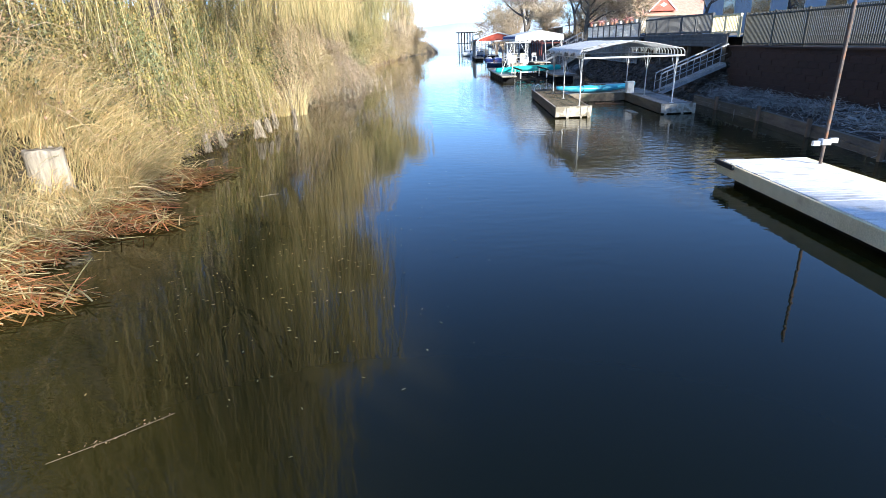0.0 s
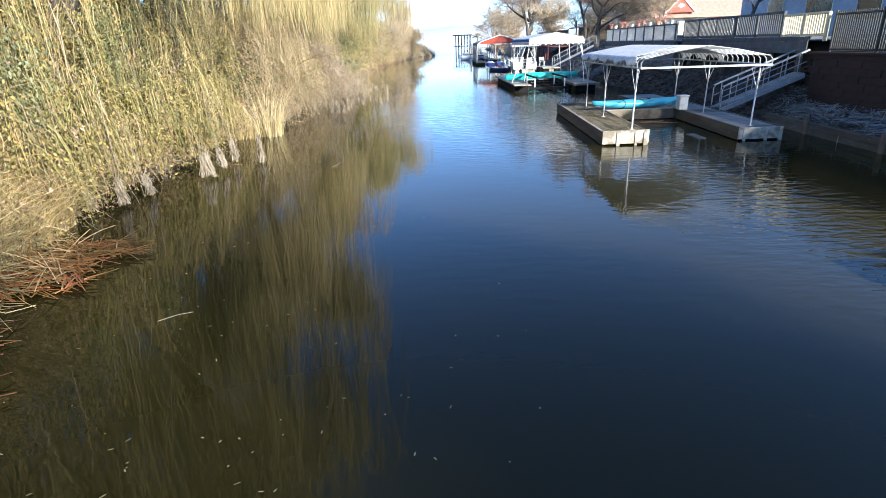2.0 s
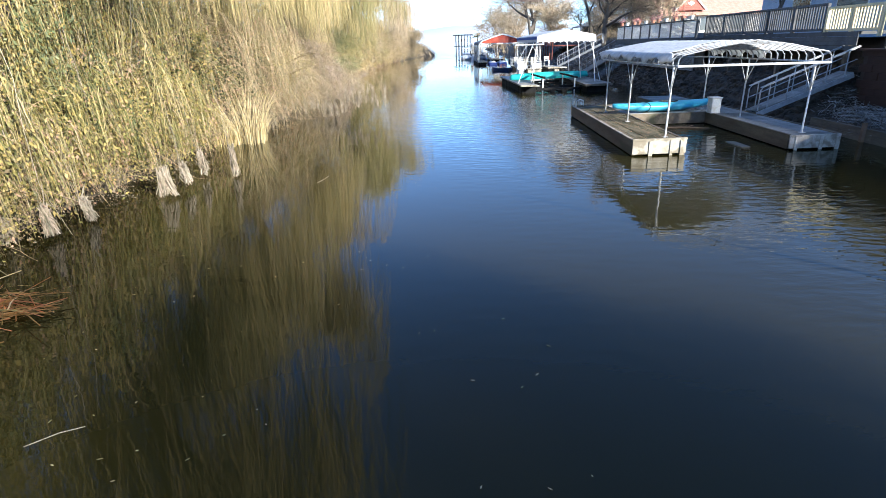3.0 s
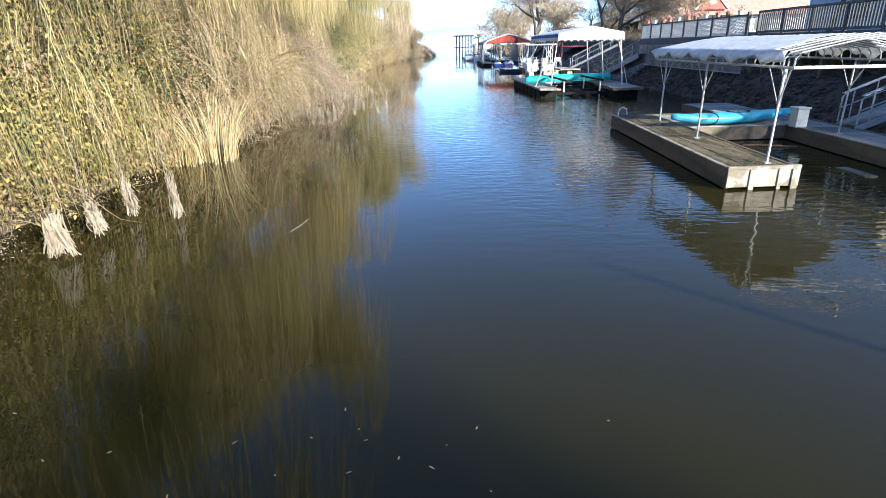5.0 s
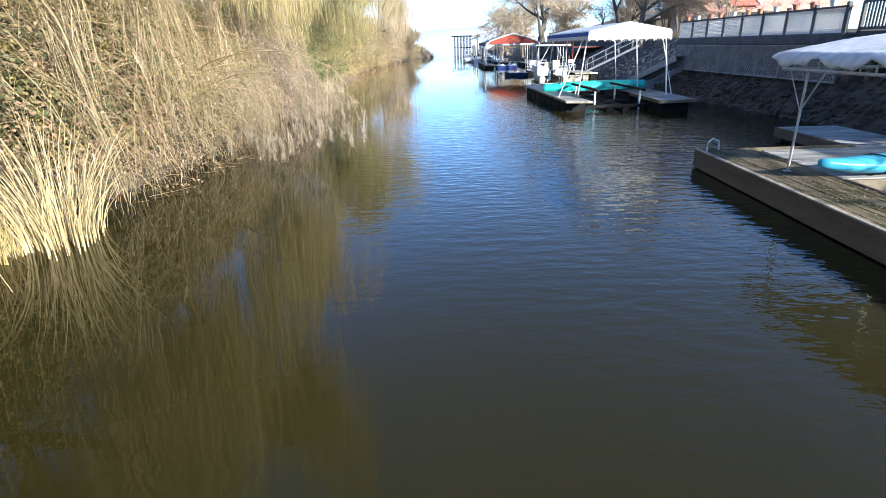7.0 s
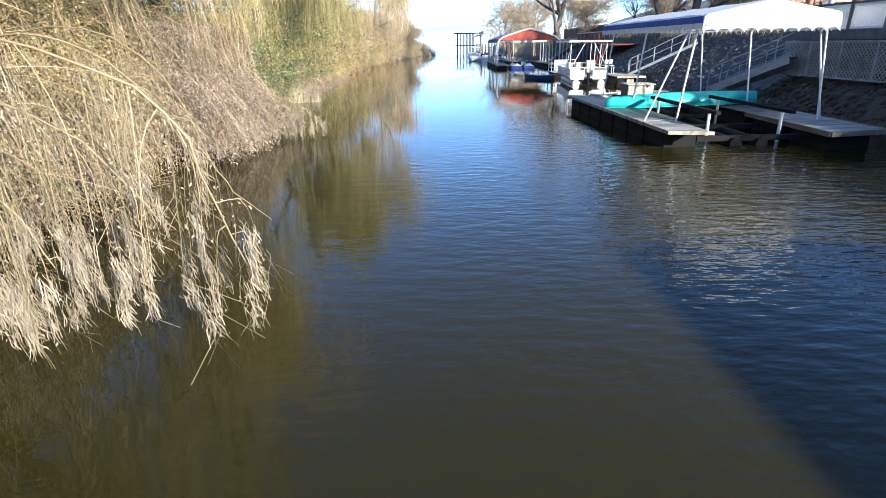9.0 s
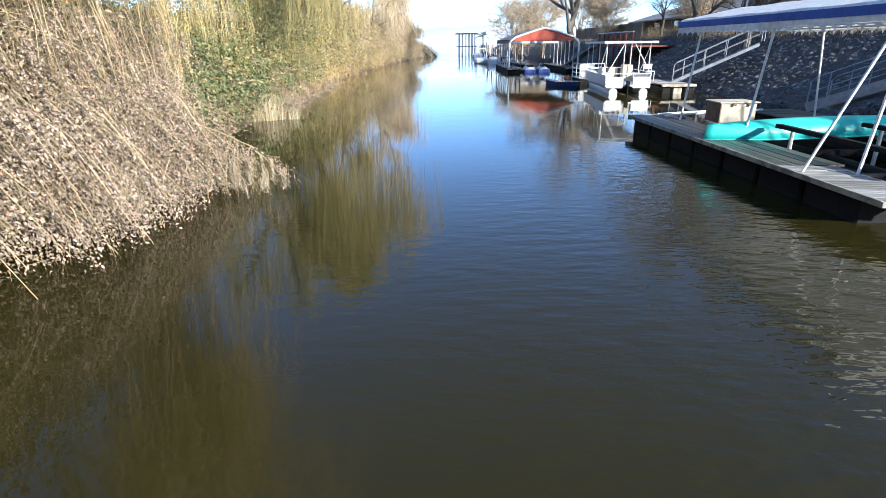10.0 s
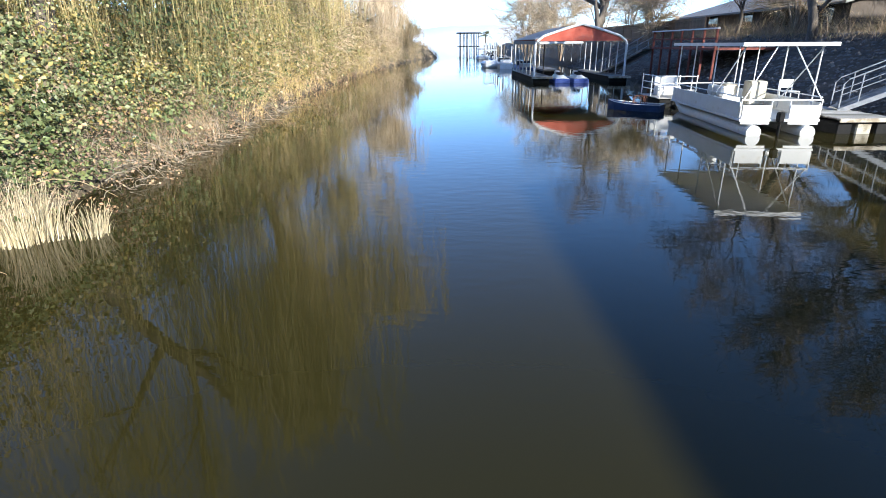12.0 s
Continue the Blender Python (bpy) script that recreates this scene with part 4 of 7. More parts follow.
WL = "tall willow with hanging yellow-olive winter twigs on the bank"
willow_tree(-11.0, 15.0, 13.0, 0.30, 51, 2.6, 5200, M_STRAND, WL, lean=0.30)
willow_tree(-11.0, 23.0, 18.0, 0.42, 52, 3.6, 9000, M_STRAND, WL, lean=0.42, spread=0.9)
willow_tree(-12.5, 32.0, 13.0, 0.32, 53, 3.2, 5500, M_STRAND_GR, WL, lean=0.25, bottom=4.4)
willow_tree(-12.5, 41.0, 16.0, 0.38, 54, 3.8, 8500, M_STRAND, WL, lean=0.3, bottom=4.4)
willow_tree(-13.0, 54.0, 13.0, 0.30, 55, 2.6, 3000, M_TWIG_Y, "bare tree with tan twigs on the bank", lean=0.3)
willow_tree(-12.5, 66.0, 15.0, 0.36, 56, 2.8, 4500, M_STRAND_GR, WL, lean=0.2)
willow_tree(-12.5, 80.0, 16.0, 0.38, 57, 3.2, 6000, M_STRAND, WL, lean=0.22)
willow_tree(-12.0, 97.0, 16.0, 0.36, 58, 3.4, 6000, M_STRAND, WL, droop=(1.2, 3.6), lean=0.15)
willow_tree(-10.5, 114.0, 16.0, 0.34, 59, 3.4, 8000, M_TWIG_Y, "bare tree with tan twigs on the bank", droop=(0.7, 2.4), lean=0.2, bottom=0.6)
willow_tree(-9.5, 130.0, 13.5, 0.30, 60, 3.2, 7500, M_TWIG_Y, "bare tree with tan twigs on the bank", droop=(0.6, 2.2), lean=0.2, bottom=0.5)
willow_tree(-8.5, 146.0, 10.0, 0.24, 62, 3.0, 5500, M_VINE, "bare tree with tan twigs on the bank", droop=(0.5, 1.9), lean=0.1, bottom=0.4)
willow_tree(-7.5, 160.0, 7.0, 0.2, 63, 2.4, 3500, M_VINE, "bare tree with tan twigs on the bank", droop=(0.5, 1.6), lean=0.1, bottom=0.3)

cane_tangle(30.5, 43.5, 6500, (-0.7, 4.2), (0.1, 2.4), (0.3, 1.1), 341, M_VINE, "fine brown twig tangle on the bank", (0.006, 0.014), 0.5)
cane_tangle(14, 28, 1800, (0.0, 4.2), (0.1, 2.2), (0.3, 0.9), 342, M_VINE, "fine brown twig tangle on the bank", (0.006, 0.014), 0.5)
# boughs over the water: arched stems, long hanging shoots and pale matted ends
def glide(knots, n=18):
    """A smooth run through knots."""
    k = np.array(knots, float)
    u = np.linspace(0, len(k) - 1, n)
    i = np.clip(u.astype(int), 0, len(k) - 2)
    g = (u - i)[:, None]
    m = np.gradient(k, axis=0)
    return (2 * g ** 3 - 3 * g ** 2 + 1) * k[i] + (g ** 3 - 2 * g ** 2 + g) * m[i] + (3 * g ** 2 - 2 * g ** 3) * k[i + 1] + (g ** 3 - g ** 2) * m[i + 1]


def willow_bough(knots, shoots, thick, seed, label, mats=0.8, low=(0.45, 0.9), first=0.3, side=0.2, dense=7, leaf=0.035, leaf_m=M_FLUFF):
    """One arched bough, its hanging shoots, and the matted fibres on their ends."""
    rng = np.random.default_rng(seed)
    t = thing("willow_bough", label, "branch")
    p = glide(knots)
    p[1:] += rng.normal(size=(len(p) - 1, 3)) * 0.012
    raw("stem", *tube_mesh([(p, np.linspace(thick, thick * 0.3, len(p)))], 7), M_VINE, t, smooth=True)
    runs, mat_runs, prongs = [], [], []
    for _ in range(shoots):
        g = rng.uniform(first, 0.98) * (len(p) - 1)
        i = int(g)
        q0 = p[i] * (1 - g + i) + p[i + 1] * (g - i)
        z1 = rng.uniform(*low) * (0.35 if q0[0] < -4.9 else 1.0)
        if q0[2] - z1 < 0.25:
            continue
        tip = np.array([q0[0] + rng.uniform(-0.2, 0.22), q0[1] + rng.normal() * side, z1])
        h = np.linspace(0, 1, 9)[:, None]
        bow = np.array([tip[0] - q0[0], tip[1] - q0[1], 0]) * 0.45 + np.array([0.05, 0, 0.16])
        r_ = q0 * (1 - h) + tip * h + bow * np.sin(np.pi * h ** 0.8) + np.cumsum(rng.normal(size=(9, 3)), 0) * 0.010
        runs.append(r_)
        for _ in range(3):
            j = rng.integers(4, 9)
            d = np.array([rng.normal() * 0.12 + 0.06, rng.normal() * 0.12, -rng.uniform(0.08, 0.3)])
            prongs.append(r_[j] + d * np.linspace(0, 1, 4)[:, None])
        if rng.uniform() < mats:
            size = rng.uniform(0.5, 1.25)
            for _ in range(int(60 * size)):
                a_, e_ = rng.uniform(0.0, 0.40) * size, rng.normal(size=3) * np.array([0.030, 0.030, 0.03])
                top_ = r_[8] + np.array([-0.03, 0, 0.06 + a_]) + rng.normal(size=3) * 0.022
                end_ = top_ + np.array([0.03, 0, -rng.uniform(0.08, 0.24) * size]) + e_
                mat_runs.append(top_ * (1 - h[::3]) + end_ * h[::3] + rng.normal(size=(3, 3)) * 0.010)
    runs, prongs = np.array(runs), np.array(prongs)
    n = len(runs)
    tagged(raw("shoot_work", *merge(ribbons(runs, np.full((n, 9), 0.009) * np.linspace(1, 0.55, 9), unit(rng.normal(size=(n, 3)))),
                                    ribbons(prongs, np.full((len(prongs), 4), 0.0045), unit(rng.normal(size=(len(prongs), 3))))), M_VINE, t), kind="stuff")
    pos = runs.reshape(-1, 3)[rng.integers(0, n * 9, n * dense)] + rng.normal(size=(n * dense, 3)) * 0.03
    tagged(raw("leafage", *leaves(rng, np.maximum(pos, np.array([-99, -99, 0.04])), leaf, 0.8, 1.0, 0.25), leaf_m, t, "small dry leaves on the shoots"), kind="stuff")
    if mat_runs:
        mr = np.maximum(np.array(mat_runs), np.array([-99, -99, 0.01]))
        tagged(raw("matted_fibre", *ribbons(mr, np.full((len(mr), 3), 0.0085) * np.array([0.7, 1.0, 0.5]), unit(rng.normal(size=(len(mr), 3)))), M_FLUFF, t, "pale matted shoot ends"), kind="stuff")


WB = "willow bough over the water with hanging shoots and pale ends"
willow_bough([(-8.8, 36.6, 1.6), (-7.2, 35.6, 2.5), (-5.6, 34.7, 2.8), (-4.6, 34.4, 2.74), (-3.62, 34.3, 2.34), (-3.26, 34.2, 1.75), (-3.0, 34.12, 1.05)], 38, 0.018, 411, WB, 0.7, (0.5, 1.0))
willow_bough([(-8.6, 37.0, 1.4), (-6.9, 35.7, 2.1), (-5.4, 34.9, 2.3), (-4.4, 34.6, 2.0), (-3.8, 34.5, 1.3)], 30, 0.016, 412, WB, 0.7, (0.45, 0.95))
willow_bough([(-8.6, 36.0, 1.2), (-7.2, 35.2, 1.8), (-6.0, 34.8, 1.9), (-5.2, 34.6, 1.5), (-4.8, 34.5, 0.9)], 24, 0.016, 413, WB, 0.6, (0.3, 0.8), 0.2)
willow_bough([(-8.9, 38.2, 1.8), (-7.0, 37.0, 2.7), (-5.6, 36.4, 2.8), (-4.6, 36.1, 2.3), (-4.1, 36.0, 1.5)], 34, 0.016, 414, WB, 0.5, (0.5, 1.2))
willow_bough([(-8.9, 39.5, 2.2), (-7.2, 38.2, 2.9), (-5.6, 37.4, 2.85), (-4.7, 37.05, 2.2), (-4.38, 37.0, 1.35), (-4.1, 37.0, 0.9), (-3.7, 37.0, 0.55)], 22, 0.011, 415,
             "long bare willow bough arching down to the water", 0.0, (0.4, 1.2), 0.25)
willow_bough([(-8.8, 37.6, 1.5), (-7.4, 36.7, 2.2), (-6.2, 36.2, 2.2), (-5.5, 36.0, 1.7)], 24, 0.016, 416, WB, 0.5, (0.3, 0.9), 0.2)
LB = "dead bough low over the water, strung with pinkish dry leaves"
for seed, run in ((431, [(-8.4, 48.3, 1.5), (-7.1, 47.6, 1.45), (-5.8, 47.15, 1.05), (-5.3, 47.2, 0.66), (-5.0, 47.25, 0.36)]),
                  (432, [(-8.6, 48.8, 1.4), (-7.4, 48.4, 1.35), (-6.5, 48.0, 1.0), (-6.0, 47.85, 0.6), (-5.8, 47.8, 0.35)]),
                  (434, [(-8.4, 47.9, 1.1), (-7.2, 47.5, 1.15), (-6.4, 47.35, 0.85), (-5.9, 47.4, 0.45)])):
    willow_bough(run, 36, 0.017, seed, LB, 0.25, (0.2, 0.55), 0.35, 0.2, 20, 0.045, M_PINK)

# thick undergrowth along the top of the bank
leaf_mat(-4, 60, 26000, 0.13, 310, M_LEAFY, "olive undergrowth along the top of the bank", 0.8, (3.8, 8.5), (0.3, 4.0), "undergrowth", 40, 0.35)
leaf_mat(-4, 125, 30000, 0.16, 311, M_LEAFB, "brown undergrowth along the top of the bank", 0.8, (4.2, 9.0), (0.3, 4.2), "undergrowth", 40, 0.4)
leaf_mat(44, 125, 24000, 0.17, 312, M_LEAFY, "olive undergrowth along the top of the bank", 0.8, (3.8, 8.5), (0.3, 4.5), "undergrowth", 40, 0.4)
cane_tangle(0, 120, 2600, (3.0, 8.0), (0.5, 4.0), (1.0, 3.0), 313, M_VINE, "bare brown stems along the top of the bank", (0.012, 0.035), 0.3)
leaf_mat(74, 170, 16000, 0.22, 314, M_VINE, "tan brush along the far bank", 0.6, (0.0, 5.0), (0.2, 3.0), "brush", 30, 0.4)

# bits floating on the water
rr = np.random.default_rng(65)
n = 260
c = np.stack((rr.uniform(-5.0, 0.6, n), 5.5 + 12 * rr.uniform(0, 1, n), np.full(n, 0.006)), -1)
c[:160] = np.stack((rr.normal(-2.3, 0.95, 160), rr.normal(8.4, 1.4, 160), np.full(160, 0.006)), -1)
a = rr.uniform(0, 2 * np.pi, n)
d = np.stack((np.cos(a), np.sin(a), np.zeros(n)), -1)
pts = c[:, None] + d[:, None] * rr.uniform(0.007, 0.026, n)[:, None, None] * np.linspace(-1, 1, 3)[None, :, None]
stuff("floating_leaves", ribbons(pts, np.full((n, 3), 0.013) * np.array([0.5, 1, 0.5]), np.stack((-np.sin(a), np.cos(a), np.zeros(n)), -1)), M_REED, "small yellow leaves floating on the water", "floating leaves")
for k, run in enumerate((((-3.14, 4.93, 0.0), (-2.75, 5.2, 0.012), (-2.37, 5.54, 0.006)), ((-3.49, 22.1, 0.0), (-3.38, 22.38, 0.02), (-3.33, 22.72, 0.02)), ((-4.0, 13.1, 0.0), (-3.8, 13.25, 0.012), (-3.64, 13.34, 0.0)))):
    t = thing("floating_twig", "thin pale twig floating on the water", "twig")
    part("stem", pipes(run, r=0.004 if k else 0.0025, n=5), M_FLUFF if k else M_LITTER, t)
    if k == 0:
        pos = np.array([np.array(run[0]) * (1 - f) + np.array(run[2]) * f for f in rr.uniform(0.1, 1, 40)]) + rr.normal(size=(40, 3)) * np.array([0.03, 0.03, 0.006]) + np.array([0, 0, 0.015])
        tagged(raw("leaf_row", *leaves(rr, pos, 0.022), M_LEAFB, t), kind="stuff")

# leaf clumps and flecks among the far twigs, litter on the bare edge
leaf_mat(62, 115, 14000, 0.10, 360, M_IVY, "dark green leaves among the far willow twigs", 0.4, (1.0, 6.0), (0.3, 2.6))
leaf_mat(60, 115, 9000, 0.085, 361, M_FLECK, "pale dry leaf flecks among the far willow twigs", 0.5, (0.0, 5.0), (0.2, 2.8), "dead_leaves", 9, 0.25, 0.4)
leaf_mat(49, 62, 9000, 0.09, 363, M_IVY, "ivy leaves creeping to the water's edge", 0.15, (0.35, 1.6), (0.02, 0.25))
leaf_mat(47, 62, 9000, 0.075, 409, M_LITTER, "withered leaves heaped at the water's edge", 0.15, (0.2, 1.6), (0.02, 0.22), "dead_leaves")
leaf_mat(33, 44, 13000, 0.05, 364, M_LEAFY, "olive leaves among the hanging twigs", 0.3, (-0.3, 3.5), (0.6, 2.6), "willow_leaves", 14, 0.18, 0.3)
leaf_mat(33, 44, 5000, 0.05, 365, M_FLECK, "pale leaf flecks among the hanging twigs", 0.4, (-0.5, 3.5), (0.4, 2.6), "dead_leaves", 9, 0.18, 0.4)
cane_tangle(43, 49.5, 60, (-0.4, 3.0), (0.6, 2.2), (1.2, 2.6), 366, M_FLUFF, "thick bare pale canes over the leaf strings", (0.02, 0.04), 0.5)
cane_tangle(43, 49.5, 500, (-0.6, 3.0), (0.2, 1.8), (0.3, 0.9), 367, M_VINE, "brown twigs among the leaf strings", (0.008, 0.018), 0.6)
leaf_mat(52, 82, 9000, 0.10, 368, M_LITTER, "tan withered leaves among the ivy", 0.35, (0.6, 6.0), (0.2, 0.8), "dead_leaves")
leaf_mat(52, 82, 7000, 0.11, 369, M_LEAFG, "light green ivy leaves catching the sun", 0.35, (0.6, 6.0), (0.3, 0.8), "ivy_leaves")
# brown tangle on the bank behind the low boughs
cane_tangle(29, 50, 3200, (0.8, 6.5), (0.5, 2.6), (0.7, 2.0), 371, M_VINE, "tangled brown stems on the bank behind the boughs", (0.010, 0.024), 0.6)
cane_tangle(29, 50, 1600, (0.5, 6.0), (0.5, 2.4), (0.7, 2.0), 372, M_STRAND, "olive arching twigs on the bank behind the boughs", (0.008, 0.018), 0.8)
leaf_mat(35, 48, 9000, 0.09, 373, M_LEAFB, "brown dead leaves behind the boughs", 0.4, (1.0, 6.5), (0.3, 1.8), "dead_leaves")
leaf_mat(35, 48, 9000, 0.09, 374, M_LEAF, "dark green bramble leaves behind the boughs", 0.4, (1.5, 6.5), (0.2, 1.6))
leaf_mat(30, 48, 8000, 0.08, 375, M_LEAFY, "olive leaves behind the boughs", 0.4, (1.0, 6.5), (0.4, 2.2), "willow_leaves")
leaf_mat(50, 84, 3000, 0.12, 376, M_LEAFY, "olive yellow leaves over the ivy", 0.35, (0.8, 6.0), (0.3, 0.9), "ivy_leaves")
drooping_branches(45.0, 51.0, 170, 0.7, 2.6, 4.2, 377, "arched pale dead canes high on the bank", 0, 3, 42000)
leaf_mat(23, 34, 12000, 0.10, 378, M_LEAFB, "brown dead bramble leaves heaped on the bank", 0.4, (0.8, 5.5), (0.4, 1.9), "dead_leaves")
leaf_mat(23, 34, 9000, 0.11, 379, M_LEAF, "dark green bramble leaves heaped on the bank", 0.4, (0.8, 5.5), (0.3, 1.8))

# outer ends of the high willow crowns, hanging above the bank
rr = np.random.default_rng(380)
m = 420
cy, cx, cz = rr.uniform(29.5, 50, m), rr.uniform(-9.6, -6.4, m), rr.uniform(6.0, 9.5, m)
k = np.repeat(np.arange(m), 10)
n = len(k)
top = np.stack((cx[k], cy[k], cz[k]), -1) + rr.normal(size=(n, 3)) * np.array([0.14, 0.14, 0.3])
low = np.repeat(rr.uniform(3.9, 5.4, m), 10) + rr.normal(size=n) * 0.25
stuff("willow_strands", hangers(rr, top, np.maximum(top[:, 2] - low, 0.5), np.repeat(rr.normal(size=(m, 3)) * np.array([0.1, 0.1, 0]), 10, 0), rr.uniform(0.008, 0.022, n), 5, 0.08), M_STRAND, "high hanging yellow-olive willow twigs over the bank", "willow")


def ground_litter(y0, y1, n, size, seed, material, label, dx1=1.6, name="dead_leaves"):
    """Leaves that lie on the soil of the bank itself."""
    rng = np.random.default_rng(seed)
    y, dx = rng.uniform(y0, y1, n), rng.uniform(-0.12, dx1, n)
    pos = on_bank(dx, y) + np.stack((np.full(n, -0.5), np.zeros(n), rng.uniform(0.0, 0.07, n)), -1)
    pos[:, 2] = np.maximum(pos[:, 2], 0.015)
    stuff(name, leaves(rng, pos, size, aspect=0.36), material, label, "leaf litter")


ground_litter(46, 72, 9000, 0.065, 390, M_LITTER, "brown leaf litter on the bare edge of the bank")
ground_litter(46, 72, 4500, 0.06, 391, M_LEAFB, "tan dead leaves on the bare edge of the bank")
ground_litter(46, 72, 2600, 0.045, 392, M_ROOT, "pale grit and bark crumbs on the bare edge of the bank", 0.9)
ground_litter(46, 72, 5000, 0.11, 393, M_IVY, "ivy leaves creeping down the bare edge of the bank", 2.2, "ivy_leaves")
ground_litter(14, 34, 7000, 0.06, 394, M_LITTER, "brown leaf litter at the foot of the bank")
cane_tangle(47, 66, 260, (0.4, 1.6), (-0.35, 0.05), (0.25, 0.8), 395, M_ROOT, "grey twigs on the bare edge of the bank", (0.008, 0.018), 0.3)


# ---- right side: docks and boats ----
def planks(dock, x0, x1, y0, y1, z, along, width, material, thick=0.035, warp=None, gap=0.008, seed=1):
    """Deck boards as pieces of the dock, running along 'x' or 'y'."""
    rng = random.Random(seed)
    a0, a1 = (x0, x1) if along == "y" else (y0, y1)
    n = max(1, round((a1 - a0) / width))
    w = (a1 - a0) / n
    for i in range(n):
        lo, hi = a0 + i * w + gap / 2, a0 + (i + 1) * w - gap / 2
        dz = rng.uniform(-0.006, 0.006)
        dims = (lo, hi, y0 + rng.uniform(0, 0.02), y1 - rng.uniform(0, 0.02), z - thick + dz, z + dz) if along == "y" else (x0, x1, lo, hi, z - thick + dz, z + dz)
        bm = boxes(dims, bevel=0.005)
        part("plank", moved(bm, warp) if warp else bm, material, dock)


def skew(ox, oy, sx, sy):
    """Local dock axes u (right) and v (away) in the plan."""
    return Matrix(((1, sx, 0, ox), (sy, 1, 0, oy), (0, 0, 1, 0), (0, 0, 0, 1)))


# white-topped dock beside the camera's start
t = thing("floating_dock", "white-painted wooden dock with cream fascia and a steel pole", "dock")
planks(t, 6.25, 8.05, 2.0, 13.42, 0.45, "x", 0.145, M_WHITEDK, seed=3)
part("fascia", boxes((6.18, 6.245, 2.0, 13.5, 0.17, 0.44), (6.25, 8.05, 13.425, 13.48, 0.17, 0.44), (8.055, 8.12, 2.0, 13.48, 0.17, 0.44), bevel=0.008), M_CREAM, t, "cream-painted fascia boards")
part("float", boxes((6.45, 7.9, 2.1, 13.2, -0.2, 0.20), bevel=0.03), M_FLOAT, t)
part("bumper", boxes((6.12, 6.18, 12.75, 13.52, 0.36, 0.46), (6.18, 6.75, 13.485, 13.54, 0.36, 0.46), bevel=0.01), M_RUBBER, t, "black rubber corner bumper")
t = thing("mooring_pole", "tall slim grey steel mooring pole clamped to the white dock", "pole")
part("pole", pipes([(7.95, 12.75, -0.8), (7.95, 12.75, 3.75)], r=0.034, n=10), M_RUSTP, t, "rusty grey steel tube")
part("clamp", boxes((7.86, 8.04, 12.67, 12.85, 0.85, 0.96), (7.70, 7.86, 12.71, 12.79, 0.83, 0.93), (8.04, 8.2, 12.71, 12.79, 0.88, 0.98), bevel=0.01), M_WHITEP, t, "white bracket")

# U-shaped dock with canopy
U = skew(4.61, 24.18, 0.04, 0.055)
t = thing("canopy_dock", "U-shaped weathered timber dock with mossy boards", "dock")
planks(t, 0.10, 1.40, 0.05, 8.7, 0.40, "y", 0.15, M_DECK, warp=U, seed=5)
planks(t, 1.44, 4.35, 5.6, 8.5, 0.41, "x", 0.15, M_DECKG, warp=U, seed=6)
planks(t, 4.45, 5.72, 0.05, 8.0, 0.40, "y", 0.15, M_DECKG, warp=U, seed=7)
for dims in ((0.0, 0.09, 0.0, 8.75, 0.02, 0.42), (1.41, 1.48, 0.06, 5.55, 0.02, 0.42), (4.36, 4.44, 0.06, 5.55, 0.02, 0.42), (5.73, 5.80, 0.06, 8.0, 0.02, 0.42),
             (1.48, 4.36, 5.5, 5.58, 0.02, 0.40), (0.0, 5.7, 8.76, 8.83, 0.05, 0.42)):
    part("fascia", moved(boxes(dims, bevel=0.008), U), M_SKIRT, t, "dark wet timber side board")
part("rim", moved(boxes((-0.02, 0.06, 0.0, 8.8, 0.422, 0.452), (0.0, 1.5, -0.03, 0.05, 0.40, 0.46), bevel=0.006), U), M_PALE, t, "pale edge board")
part("end_board", moved(boxes((0.0, 1.48, -0.045, -0.005, 0.05, 0.40), (0.44, 0.55, -0.075, -0.045, 0.0, 0.40), (1.02, 1.10, -0.075, -0.045, 0.0, 0.40), (1.30, 1.44, -0.08, -0.045, -0.02, 0.40), bevel=0.006), U),
     M_PALE, t, "pale end boards with upright cleats")
part("end_board", moved(boxes((4.36, 5.80, -0.045, -0.005, 0.05, 0.41), (4.5, 4.6, -0.075, -0.045, 0.0, 0.40), (5.2, 5.3, -0.075, -0.045, 0.0, 0.40), (5.66, 5.78, -0.075, -0.045, 0.0, 0.40), bevel=0.006), U),
     M_PALE, t, "pale end boards with upright cleats")
part("float", moved(boxes((0.12, 1.38, 0.1, 8.6, -0.3, 0.34), (4.48, 5.7, 0.1, 8.0, -0.3, 0.34), (1.5, 4.3, 5.65, 8.4, -0.3, 0.34)), U), M_FLOAT, t)
part("ladder_rail", moved(pipes([(0.12, 8.45, 0.1), (0.12, 8.45, 0.5), (0.16, 8.5, 0.64), (0.3, 8.6, 0.70), (0.44, 8.6, 0.64), (0.47, 8.6, 0.44)], r=0.022, n=8), U), M_WHITEP, t, "curved aluminium ladder rail")
t = thing("floating_platform", "grey plank platform beside the canopy dock", "dock")
U2 = skew(8.8, 32.75, 0.03, 0.02)
planks(t, 0.0, 1.75, 0.15, 3.6, 0.40, "x", 0.15, M_DECKG, warp=U2, seed=8)
part("fascia", moved(boxes((-0.06, -0.005, 0.1, 3.66, 0.12, 0.39), (1.755, 1.81, 0.1, 3.66, 0.12, 0.39), (-0.06, 1.81, 3.61, 3.67, 0.12, 0.39)), U2), M_SKIRT, t)
part("float", moved(boxes((0.1, 1.6, 0.3, 3.5, -0.2, 0.35)), U2), M_FLOAT, t)


